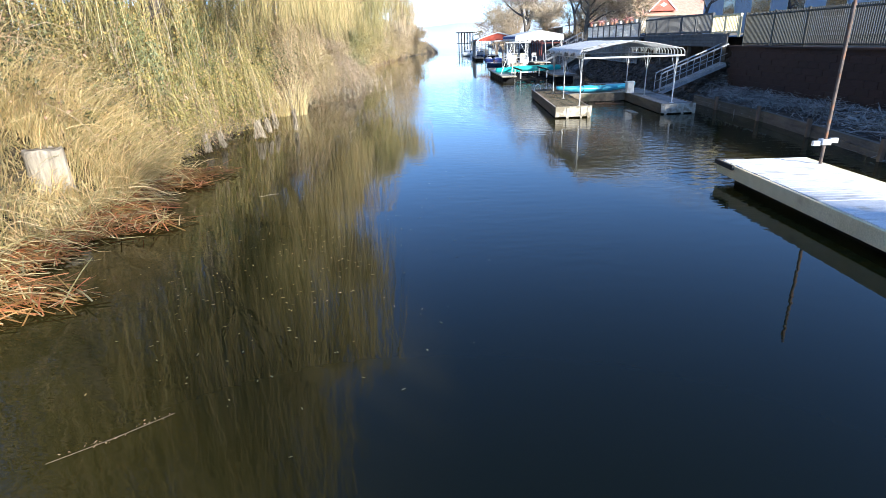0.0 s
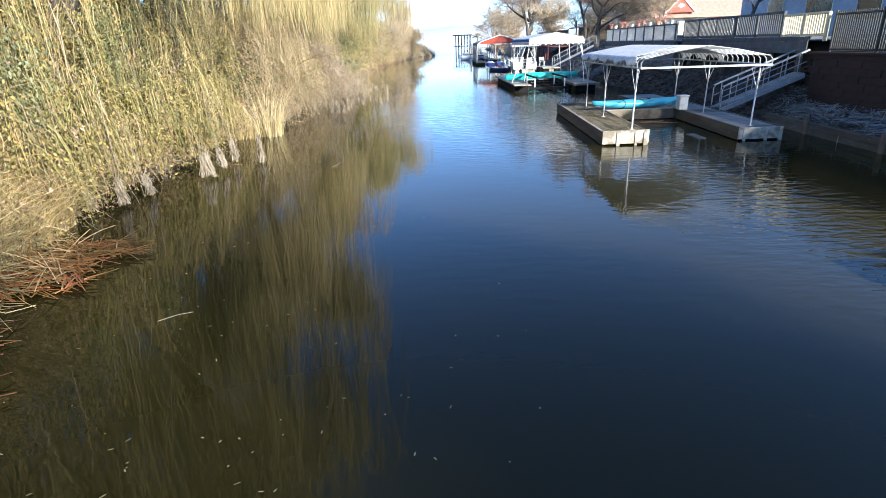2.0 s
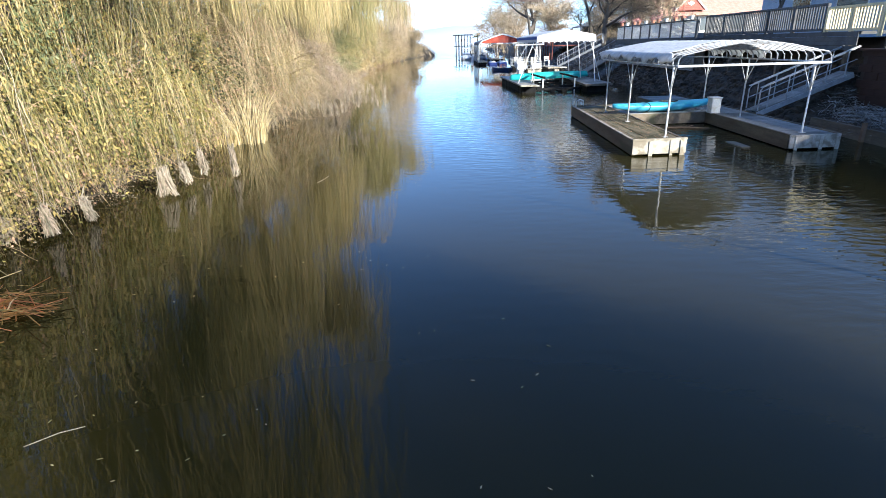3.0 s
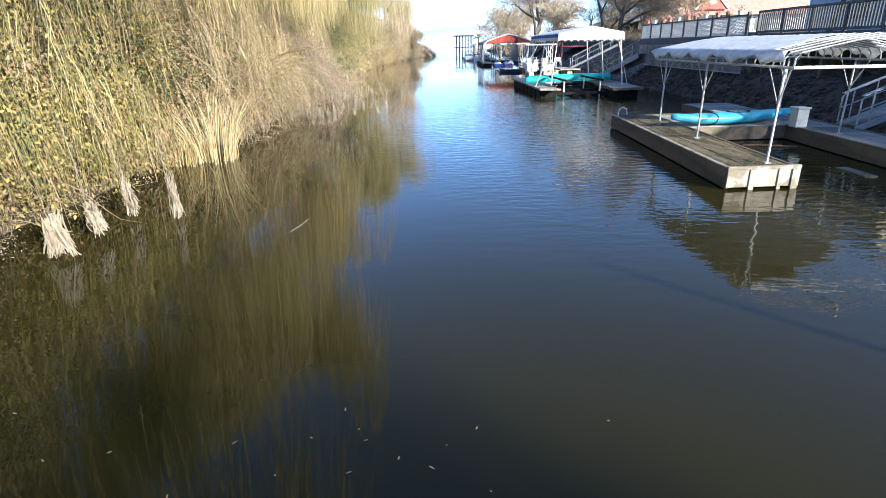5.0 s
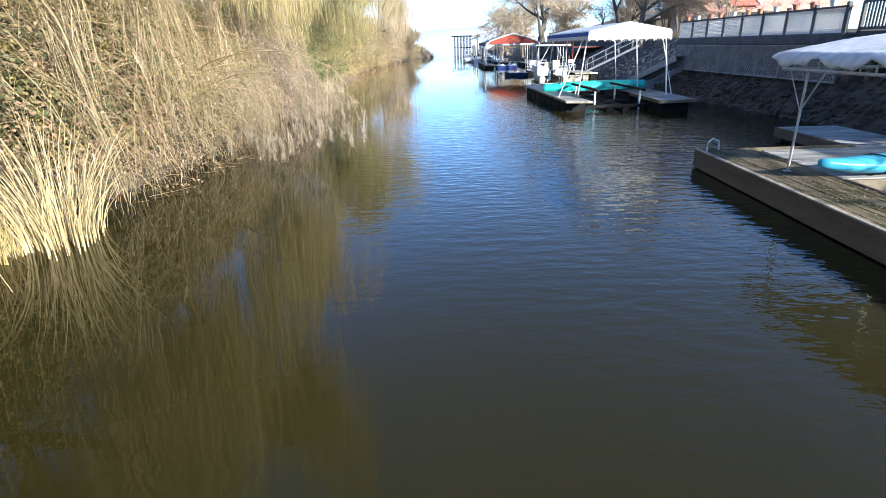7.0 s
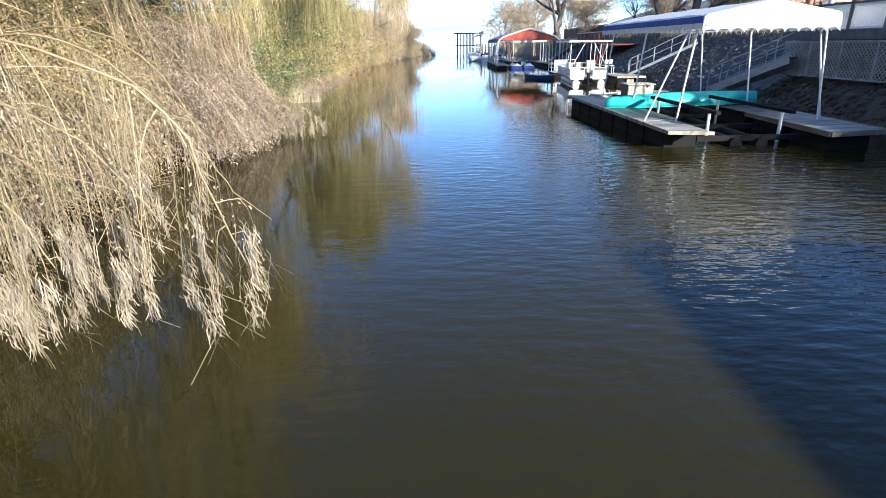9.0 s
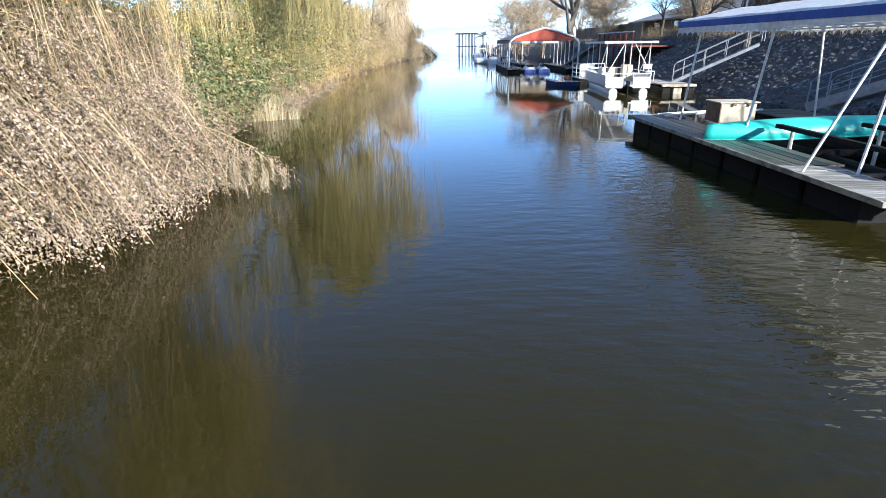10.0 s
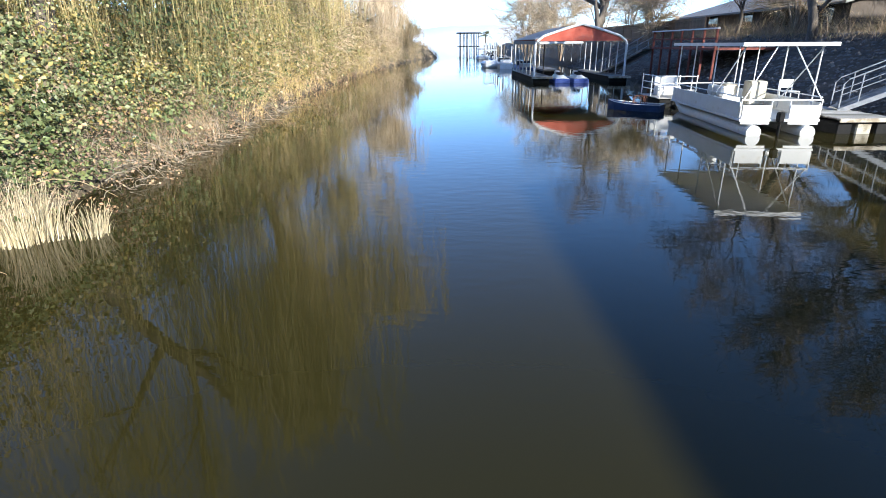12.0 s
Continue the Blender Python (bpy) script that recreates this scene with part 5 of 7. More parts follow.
def hoop(x0, x1, z, zr, y, rise=0.27):
    """One cross hoop of the canopy frame."""
    xm = (x0 + x1) / 2
    return [(x0, y, z), (x0 + 0.01, y, z + rise * 0.6), (x0 + 0.10, y, z + rise), (xm - 0.9, y, z + rise + (zr - z - rise) * 0.62), (xm, y, zr),
            (xm + 0.9, y, z + rise + (zr - z - rise) * 0.62), (x1 - 0.10, y, z + rise), (x1 - 0.01, y, z + rise * 0.6), (x1, y, z)]


t = thing("boat_canopy", "white tarp canopy on a galvanised pipe frame over the dock", "canopy")
cx0, cx1, cy0, cy1 = 5.72, 9.72, 24.5, 31.4
for y in np.linspace(cy0, cy1, 21):
    part("hoop", pipes(hoop(cx0, cx1, 2.27, 2.87, y), r=0.018, n=6), M_GALV, t)
part("eave_rail", pipes([(cx0, cy0, 2.27), (cx0, cy1, 2.27)], r=0.028), M_GALV, t)
part("eave_rail", pipes([(cx1, cy0, 2.27), (cx1, cy1, 2.27)], r=0.028), M_GALV, t)
part("eave_rail", pipes([(cx0, cy0, 2.27), (cx1, cy0, 2.27)], r=0.032), M_WHITEP, t, "white front rail")
part("eave_rail", pipes([(cx0, cy1, 2.27), (cx1, cy1, 2.27)], r=0.028), M_GALV, t)
part("ridge_rail", pipes([((cx0 + cx1) / 2, cy0, 2.85), ((cx0 + cx1) / 2, cy1, 2.85)], r=0.022), M_GALV, t)
for x, ysp in ((5.70, (24.75, 28.0, 30.6)), (9.55, (24.85, 28.2, 31.0))):
    for y in ysp:
        s = 1 if x < 7 else -1
        part("post", pipes([(x, y, 0.36), (x + 0.02, y, 2.27)], r=0.025, n=10), M_WHITEP if y < 25 else M_GALV, t)
        part("brace", pipes([(x, y, 1.55), (x, y + 0.5, 2.25)], r=0.012, n=6), M_GALV, t)
        part("brace", pipes([(x, y, 1.55), (x, y - (0.5 if y > 26 else 0.22), 2.25)], r=0.016, n=6), M_GALV, t)
        part("foot", boxes((x - 0.07, x + 0.07, y - 0.07, y + 0.07, 0.40, 0.415)), M_GALV, t)
# the tarp: laid over the hoops, torn and scalloped at its front and left hem
rr = np.random.default_rng(61)
nu, nv = 46, 40
vv = []
for j in range(nv + 1):
    fy = j / nv
    for i in range(nu + 1):
        fx = i / nu
        # the torn front runs back from left to right
        y_front = cy0 + 0.55 + 2.6 * fx ** 1.1 + 0.10 * math.sin(fx * 23) - (0.5 if fx < 0.1 else 0)
        y = y_front + (cy1 + 0.25 - y_front) * fy
        xm = (cx0 + cx1) / 2
        a = (fx - 0.5) * 2
        w = (cx1 - cx0) / 2 + 0.08
        if abs(a) < 0.82:
            x = xm + a / 0.82 * (w - 0.10)
            z = 2.895 - 0.30 * (abs(a) / 0.82) ** 1.25
        else:
            s = (abs(a) - 0.82) / 0.18
            x = xm + math.copysign(w - 0.10 + 0.13 * min(1, s * 1.6), a)
            z = 2.595 - (0.20 + 0.07 * math.sin(y * 4.3) + 0.05 * math.sin(y * 9.7)) * s
        z += 0.009 * math.sin(y * 2 * math.pi / 0.345) * (0.5 + 0.5 * abs(a)) - 0.012 + rr.normal() * 0.004
        vv.append((x, y, z))
i = np.arange((nv + 1) * (nu + 1)).reshape(nv + 1, nu + 1)
q = np.stack((i[:-1, :-1], i[:-1, 1:], i[1:, 1:], i[1:, :-1]), -1)
ob = raw("tarp", vv, q, M_TARP, t, "white tarp with a torn wavy hem", smooth=True)
sol = ob.modifiers.new("thickness", "SOLIDIFY")
sol.thickness = 0.006


def kayak(name, label, length, width, height, material, m, seams=2, flip=False):
    """A closed kayak hull with pointed, upswept ends."""
    t = thing(name, label, "kayak")
    ns, nr = 28, 14
    bm = bmesh.new()
    rings = []
    for k in range(ns + 1):
        f = k / ns
        s = math.sin(math.pi * min(max(f, 0.012), 0.988)) ** 0.62
        cx = (f - 0.5) * length
        rise = height * 0.30 * abs(2 * f - 1) ** 3
        ring = []
        for j in range(nr):
            a = 2 * math.pi * j / nr
            yy, zz = math.cos(a), math.sin(a)
            zz = zz * (0.42 if zz > 0 else 0.58)
            ring.append(bm.verts.new((cx, yy * width / 2 * s, (zz * (0.35 + 0.65 * s) + 0.58) * height + rise)))
        rings.append(ring)
    for a, b in zip(rings, rings[1:]):
        for j in range(nr):
            bm.faces.new((a[j], a[(j + 1) % nr], b[(j + 1) % nr], b[j]))
    bm.faces.new(rings[0][::-1])
    bm.faces.new(rings[-1])
    mm = m @ (pose(0, 0, height, 180) if flip else Matrix())
    part("hull", moved(bm, mm), material, t, smooth=True)
    for f in [0.3, 0.62][:seams]:
        s = math.sin(math.pi * f) ** 0.62
        cx = (f - 0.5) * length
        pts = [mm @ Vector((cx + 0.03 * math.sin(a), math.cos(a) * (width / 2 * s + 0.006), (math.sin(a) * (0.42 if math.sin(a) > 0 else 0.58) * (0.35 + 0.65 * s) + 0.58) * height + height * 0.30 * abs(2 * f - 1) ** 3 + 0.006 * math.sin(a)))
               for a in [2 * math.pi * j / 16 for j in range(17)]]
        part("strap", pipes(pts, r=0.016, n=5), M_RUBBER, t, "black strap")
    if not flip:
        part("cockpit", moved(pipes([(0.38 * math.cos(a) + 0.1, 0.2 * math.sin(a), height * 0.99) for a in [2 * math.pi * j / 16 for j in range(17)]], r=0.022, n=6), mm), M_RUBBER, t, "black cockpit rim")
    return t


kayak("kayak", "bright blue plastic kayak lying on the dock", 4.4, 0.78, 0.36, M_KAYAKB, pose(7.85, 30.35, 0.425, 0, 0, 15), 1)
t = thing("dock_box", "white plastic storage box standing on the dock", "box")
part("body", boxes((9.1, 9.44, 29.35, 29.7, 0.41, 0.92), bevel=0.02), M_WHITEPL, t)
part("lid", boxes((9.07, 9.47, 29.32, 29.73, 0.922, 0.965), bevel=0.015), M_WHITEPL, t)


def gangway(p, q, width, label, rail=0.95, n_post=4, curved=False, deck_mat=None, solid=0.0, flat=False):
    """A sloping walkway from p up to q with rails on both sides."""
    t = thing("gangway", label, "gangway")
    p, q = Vector(p), Vector(q)
    d = q - p
    s = Vector((d.y, -d.x, 0)).normalized() * width / 2
    up = Vector((0, 0, 1))
    for k in (-1, 1):
        part("stringer", beams((p + s * k - up * 0.08, q + s * k - up * 0.08), w=0.05, h=0.16 + solid), M_ALU, t)
        part("rail", pipes([p + s * k + up * 0.05, p + s * k + up * (rail - 0.12), p + s * k + d.normalized() * 0.15 + up * rail, q + s * k + up * rail] + ([q + s * k + d.normalized() * 0.2 + up * (rail - 0.1), q + s * k + d.normalized() * 0.22] if curved else []), r=0.024), M_ALU, t)
        part("mid_rail", pipes([p + s * k + up * rail * 0.5, q + s * k + up * rail * 0.5], r=0.018, n=6), M_ALU, t)
        if flat:
            part("rail_board", beams((p + s * k + up * (rail - 0.02), q + s * k + up * (rail - 0.02)), w=0.12, h=0.035), M_ALU, t, "flat grey rail board")
        for i in range(n_post):
            f = (i + 0.5) / n_post
            part("post", pipes([p + d * f + s * k - up * 0.05, p + d * f + s * k + up * rail], r=0.02, n=6), M_ALU, t)
    n = max(6, int(d.length / 0.2))
    for i in range(n):
        a, b = p + d * ((i + 0.04) / n), p + d * ((i + 0.96) / n)
        part("tread", beams((a, b), w=width - 0.06, h=0.03), deck_mat or M_DECKG, t)
    return t


gangway((10.55, 29.35, 0.46), (13.5, 29.15, 1.72), 0.85, "grey metal gangway with flat-topped railings down to the dock", 0.85, 5, flat=True)

# second dock with boat lift and canopy
t = thing("lift_dock", "dock with low dark deck on black floats beside a boat lift", "dock")
V2 = skew(4.45, 44.2, -0.02, -0.2)
planks(t, 0.0, 1.02, 0.0, 2.6, 0.50, "x", 0.14, M_DECKG, warp=V2, seed=11)
V3 = skew(4.45, 44.2, -0.02, 0.0)
planks(t, 0.0, 1.3, 2.55, 10.4, 0.50, "y", 0.14, M_WETSHADE, warp=V3, seed=12)
part("fascia", moved(boxes((-0.05, -0.004, 0.0, 10.4, 0.42, 0.515), (-0.05, 1.3, 10.405, 10.45, 0.36, 0.515), bevel=0.006), V3), M_PALE, t, "pale edge board")
part("fascia", moved(boxes((-0.05, 1.05, -0.05, -0.004, 0.42, 0.51), bevel=0.006), V2), M_PALE, t, "pale edge board")
for k in range(7):
    part("float", moved(boxes((0.10, 1.0, 0.55 + k * 1.4, 1.85 + k * 1.4, -0.3, 0.42), bevel=0.04), V3), M_FLOAT, t)
t = thing("side_dock", "narrow grey dock finger beside the boat lift", "dock")
V4 = skew(8.25, 43.65, 0.03, 0.2)
planks(t, 0.0, 1.65, 0.0, 4.2, 0.50, "x", 0.14, M_DECKG, warp=V4, seed=13)
V5 = skew(8.4, 47.8, 0.03, 0.05)
# back boards coloured dark to hold the shade under the canopy
planks(t, 0.0, 1.65, 0.05, 8.0, 0.50, "x", 0.14, M_WETSHADE, warp=V5, seed=14)
part("fascia", moved(boxes((0.0, 1.65, -0.05, -0.004, 0.38, 0.51), (-0.05, -0.004, 0.0, 4.2, 0.38, 0.51), (1.654, 1.70, 0.0, 4.2, 0.38, 0.51)), V4), M_SKIRT, t)
part("float", moved(boxes((0.15, 1.5, 0.3, 1.9, -0.3, 0.40), (0.15, 1.5, 2.3, 4.0, -0.3, 0.40), bevel=0.04), V4), M_FLOAT, t)
part("float", moved(boxes((0.15, 1.5, 0.3, 7.8, -0.3, 0.40), bevel=0.04), V5), M_FLOAT, t)

t = thing("boat_lift", "empty boat lift with dark timber bunks between dock fingers", "boat lift")
for x in (5.95, 7.95):
    # bunks and cross beams near-black, canopy shade put into the colour
    part("bunk", beams(((x, 44.8, 0.86), (x - 0.05, 49.4, 0.86)), w=0.12, h=0.09), M_FLOAT, t, "black bunk, darkened for the canopy's shade")
    for y in (45.3, 48.9):
        part("upright", pipes([(x, y, -0.4), (x, y, 0.84)], r=0.045), M_WHITEP if y < 46 else M_GALV, t)
for y in (44.9, 47.0, 49.5, 52.0):
    part("cross_beam", beams(((5.5, y, 0.18), (8.35, y, 0.20)), w=0.12, h=0.14), M_FLOAT, t)
for x in (6.5, 7.2):
    part("float_tank", pipes([(x, 44.7, 0.05), (x, 52.4, 0.05)], r=0.16, n=12), M_FLOAT, t)


def canoe(label, length, width, height, material, m):
    """An upturned open canoe: straight gunwales below, a gently arched keel line above, plumb ends."""
    t = thing("canoe", label, "canoe")
    bm = bmesh.new()
    ns, nr = 30, 12
    rings = []
    for k in range(ns + 1):
        f = k / ns
        e = abs(2 * f - 1)
        w = width / 2 * max(1 - e ** 2.6, 0.02)
        top = height * (1 - 0.16 * e ** 2)
        rings.append([bm.verts.new(((f - 0.5) * length * (1 - 0.02 * math.sin(math.pi * j / nr)), -w * math.cos(math.pi * j / nr) * (1 if 0 < j < nr else 1.04), 0.04 + (top - 0.04) * math.sin(math.pi * j / nr) ** 0.7 if 0 < j < nr else 0.04)) for j in range(nr + 1)])
    for a, c in zip(rings, rings[1:]):
        for j in range(nr):
            bm.faces.new((a[j], c[j], c[j + 1], a[j + 1]))
    for r_ in (rings[0], rings[-1]):
        bm.faces.new(r_)
    ob = part("hull", moved(bm, m), material, t, smooth=True)
    ob.modifiers.new("thickness", "SOLIDIFY").thickness = 0.012
    for s in (-1, 1):
        pts = [m @ Vector(((f - 0.5) * length, s * width / 2 * max(1 - abs(2 * f - 1) ** 2.6, 0.02) * 1.05, 0.035)) for f in [k / 24 for k in range(25)]]
        part("gunwale", pipes(pts, r=0.02, n=6), material, t)
    return t


canoe("upturned teal canoe lying across the boat lift bunks", 5.6, 0.85, 0.47, M_KAYAKT, pose(7.22, 50.05, 0.50, 0, -1.0, 4))
t = thing("plywood_box", "weathered plywood storage box with dark side on the dock", "box")
part("body", boxes((6.10, 7.1, 52.5, 53.3, 0.505, 1.05), bevel=0.01), M_PLY, t)
part("side_board", boxes((6.06, 6.097, 52.48, 53.32, 0.505, 1.05), bevel=0.006), M_WOODBR, t, "dark brown side board")
part("lid", boxes((6.02, 7.16, 52.44, 53.36, 1.052, 1.09), bevel=0.008), M_PLY, t, "pale plywood lid")
for x in (6.4, 6.85):
    part("hinge", boxes((x, x + 0.08, 52.432, 52.44, 0.98, 1.08)), M_RUSTP, t)

t = thing("boat_canopy", "white canvas boat canopy with blue stripe and scalloped hem", "canopy")
kx0, kx1, ky0, ky1, kz, kzs, kzr = 5.55, 9.15, 45.5, 54.8, 2.98, 3.32, 3.66
bm = bmesh.new()
prof = [(kx0 - 0.03, kz), (kx0, kzs - 0.06), (kx0 + 0.06, kzs), ((kx0 + kx1) / 2, kzr), (kx1 - 0.06, kzs), (kx1, kzs - 0.06), (kx1 + 0.03, kz)]
rows_ = []
for y in np.linspace(ky0, ky1, 30):
    rows_.append([bm.verts.new((x, y, z + 0.01 * math.sin(y * 3 + x))) for x, z in prof])
for a, b in zip(rows_, rows_[1:]):
    for k in range(len(prof) - 1):
        bm.faces.new((a[k], b[k], b[k + 1], a[k + 1]))
for r_ in (rows_[0], rows_[-1]):
    lo = [bm.verts.new((x, r_[0].co.y, kz)) for x, z in prof[1:-1]]
    ring = r_ + lo[::-1]
    bm.faces.new(ring)
part("canvas", bm, M_TARP, t)
part("stripe", boxes((kx0 - 0.036, kx0 - 0.008, ky0, ky1, kzs - 0.22, kzs - 0.055)), M_BLUETRIM, t, "faded blue stripe")
for edge in range(3):
    bm = bmesh.new()
    L = (ky1 - ky0) if edge < 2 else (kx1 - kx0)
    ns = round(L / 0.36)
    for k in range(ns):
        pts = [(k / ns * L, 0), ((k + 1) / ns * L, 0)] + [((k + 0.5 + 0.5 * math.cos(a)) / ns * L, -0.13 + 0.11 * math.sin(a)) for a in (0.0, math.pi * 0.2, math.pi * 0.35, math.pi * 0.5, math.pi * 0.65, math.pi * 0.8, math.pi)]
        pts = [pts[0], pts[1]] + pts[2:]
        co = [((kx0 - 0.034) if edge == 0 else (kx1 + 0.034), ky0 + s, kz + z) if edge < 2 else (kx0 + s, ky0 - 0.004, kz + z) for s, z in pts]
        bm.faces.new([bm.verts.new(c) for c in co])
    ob = part("valance", bm, M_TARP, t, "scalloped canvas hem")
    ob.modifiers.new("thickness", "SOLIDIFY").thickness = 0.004
for x, y in ((5.62, 45.9), (5.62, 49.7), (5.62, 53.3), (9.05, 45.9), (9.05, 49.7), (9.05, 53.3)):
    foot = 5.33 if x < 6 else 9.4
    part("post", pipes([(foot, y + 0.05, 0.46), (x, y, kzs)], r=0.029, n=10), M_WHITEP, t)
for y in np.linspace(ky0 + 0.05, ky1 - 0.05, 9):
    part("hoop", pipes([(kx0 + 0.03, y, kz + 0.1), (kx0 + 0.06, y, kzs - 0.03), ((kx0 + kx1) / 2, y, kzr - 0.03), (kx1 - 0.06, y, kzs - 0.03), (kx1 - 0.03, y, kz + 0.1)], r=0.018, n=6), M_GALV, t)
part("brace", pipes([(4.52, 46.2, 0.5), (5.42, 46.0, 2.95)], r=0.026), M_WHITEP, t, "leaning white brace")
part("brace", pipes([(8.98, 46.0, 2.95), (9.9, 46.6, 0.5)], r=0.026), M_WHITEP, t, "leaning white brace")
part("eave_rail", pipes([(kx0 + 0.03, ky0, kz + 0.05), (kx0 + 0.03, ky1, kz + 0.05)], r=0.025), M_GALV, t)
part("eave_rail", pipes([(kx1 - 0.03, ky0, kz + 0.05), (kx1 - 0.03, ky1, kz + 0.05)], r=0.025), M_GALV, t)
gangway((11.6, 56.6, 0.55), (13.15, 53.3, 2.0), 1.2, "pale gangway with handrails down to the dock", 0.9, 3, solid=0.18)

# pontoon boat
t = boat = thing("pontoon_boat", "white pontoon boat with flat roof frame moored at a small dock", "boat")
for x in (7.72, 9.35):
    bm = bmesh.new()
    pipe(bm, [(x, 66.8, 0.10), (x, 66.84, 0.10), (x, 66.9, 0.10), (x, 73.2, 0.10), (x, 73.9, 0.28), (x, 74.2, 0.42)], 0.225, 18)
    for v in bm.verts:
        if v.co.y > 73.5:
            v.co.x = x + (v.co.x - x) * 0.5
    part("pontoon", bm, M_WHITEP, t, smooth=False)
part("deck", boxes((7.3, 9.75, 67.0, 73.9, 0.42, 0.50), bevel=0.01), M_WHITEPL, t)
part("side_panel", boxes((7.30, 7.34, 67.15, 73.7, 0.505, 1.0), bevel=0.008), M_WHITEPL, t)
part("side_panel", boxes((9.71, 9.75, 67.15, 73.7, 0.505, 1.0), bevel=0.008), M_WHITEPL, t)
part("stern_panel", boxes((7.36, 8.25, 67.02, 67.07, 0.33, 0.92), bevel=0.008), M_WHITEPL, t)
part("stern_panel", boxes((8.8, 9.72, 67.02, 67.07, 0.33, 0.92), bevel=0.008), M_WHITEPL, t)
part("rail", pipes([(7.32, 67.07, 1.08), (9.74, 67.07, 1.08)], [(7.32, 67.07, 0.55), (7.32, 67.07, 1.1)], [(9.74, 67.07, 0.55), (9.74, 67.07, 1.1)], [(8.25, 67.07, 0.55), (8.25, 67.07, 1.08)], [(8.8, 67.07, 0.55), (8.8, 67.07, 1.08)], r=0.022), M_WHITEP, t)
part("rail", pipes([(7.32, 67.1, 1.16), (7.32, 73.7, 1.16), (8.5, 73.85, 1.16), (9.73, 73.7, 1.16), (9.73, 67.1, 1.16)], r=0.02), M_WHITEP, t)
part("roof", boxes((7.2, 9.95, 67.3, 73.9, 2.68, 2.75), bevel=0.015), M_WHITEPL, t, "flat white roof panel")
part("roof_stripe", boxes((7.15, 7.2, 67.3, 73.9, 2.66, 2.77), (7.15, 10.0, 67.25, 67.3, 2.66, 2.77), (9.95, 10.0, 67.3, 73.9, 2.66, 2.77)), M_WHITEP, t)
for x in (7.36, 9.70):
    for y in (67.6, 69.7, 71.8, 73.5):
        part("roof_post", pipes([(x, y, 0.58), (x, y, 2.68)], r=0.024), M_WHITEP, t)
    s = 1 if x < 8 else -1
    part("roof_brace", pipes([(x, 69.6, 0.9), (x, 67.5, 2.66)], r=0.02), M_WHITEP, t)
    part("roof_brace", pipes([(x, 67.07, 1.08), (x + 0.9 * s, 67.4, 2.66)], r=0.02), M_WHITEP, t)
part("motor", boxes((8.42, 8.60, 66.82, 67.05, 0.42, 0.72), (8.47, 8.55, 66.86, 66.95, -0.2, 0.42), bevel=0.03), M_FLOAT, t, "black outboard motor")
part("seat", boxes((7.45, 8.1, 69.0, 70.4, 0.585, 1.0), (7.45, 7.65, 69.0, 70.4, 1.0, 1.35), bevel=0.05), M_WHITEPL, t)
part("console", boxes((8.9, 9.5, 70.2, 70.8, 0.585, 1.45), (8.2, 8.7, 70.6, 71.2, 0.585, 1.3), bevel=0.04), M_PLY, t, "covered helm console")
boat.matrix_world = pose(7.36, 68.12, 0, 0, 0, -5.0) @ pose(-7.30, -67.02, 0)
t = thing("floating_dock", "small pale dock on white floats beside the pontoon boat", "dock")
planks(t, 10.5, 12.4, 68.0, 72.6, 0.50, "x", 0.15, M_DECKG, seed=21)
part("fascia", boxes((10.5, 12.4, 67.94, 67.996, 0.38, 0.50), bevel=0.006), M_PALE, t)
for k in range(3):
    part("float", boxes((10.55 + k * 0.63, 11.05 + k * 0.63, 68.1, 72.4, -0.15, 0.34), bevel=0.04), M_PALE if k == 1 else M_FLOAT, t)
gangway((12.1, 70.6, 0.55), (16.0, 69.0, 2.6), 1.1, "white aluminium gangway with tube rails on the rocky bank", 0.95, 4, True)

# red-gabled boat shelter
t = thing("boat_shelter", "metal boat shelter with red gables on a dock", "boat shelter")
sx0, sx1, sy0, sy1, se, sr = 5.25, 12.05, 94.0, 105.6, 2.85, 4.05
xm = (sx0 + sx1) / 2
for y in (sy0, sy1):
    bm = bmesh.new()
    lo, hi = [], []
    for k in range(13):
        f = k / 12
        x = sx0 + (sx1 - sx0) * f
        z = sr - (sr - se - 0.2) * abs(2 * f - 1) ** 1.15
        hi.append(bm.verts.new((x, y, z)))
        lo.append(bm.verts.new((x, y, min(2.95, z - 0.02))))
    for k in range(12):
        bm.faces.new((lo[k], lo[k + 1], hi[k + 1], hi[k]))
    ob = part("gable", bm, M_REDROOF, t, "red sheet-steel gable")
    ob.modifiers.new("thickness", "SOLIDIFY").thickness = 0.03
bm = bmesh.new()
rows_ = [[bm.verts.new((sx0 - 0.06 + (sx1 - sx0 + 0.12) * k / 12, y, sr + 0.04 - (sr - se - 0.2) * abs(2 * k / 12 - 1) ** 1.15)) for k in range(13)] for y in np.linspace(sy0 - 0.1, sy1 + 0.1, 12)]
for a, b in zip(rows_, rows_[1:]):
    for k in range(12):
        bm.faces.new((a[k], a[k + 1], b[k + 1], b[k]))
ob = part("roof", bm, M_ROOFG, t, "grey sheet roof")
ob.modifiers.new("thickness", "SOLIDIFY").thickness = 0.04
part("trim", pipes(*[[(sx0 - 0.02, y, 0.4), (sx0 - 0.02, y, se - 0.15), (sx0 + 0.1, y, se + 0.1)] + [(sx0 + (sx1 - sx0) * k / 12, y, sr + 0.06 - (sr - se - 0.2) * abs(2 * k / 12 - 1) ** 1.15) for k in range(1, 12)] + [(sx1 - 0.1, y, se + 0.1), (sx1 + 0.02, y, se - 0.15), (sx1 + 0.02, y, 0.4)] for y in (sy0 - 0.08,)], r=0.09), M_WHITEP, t, "white roof edge tube")
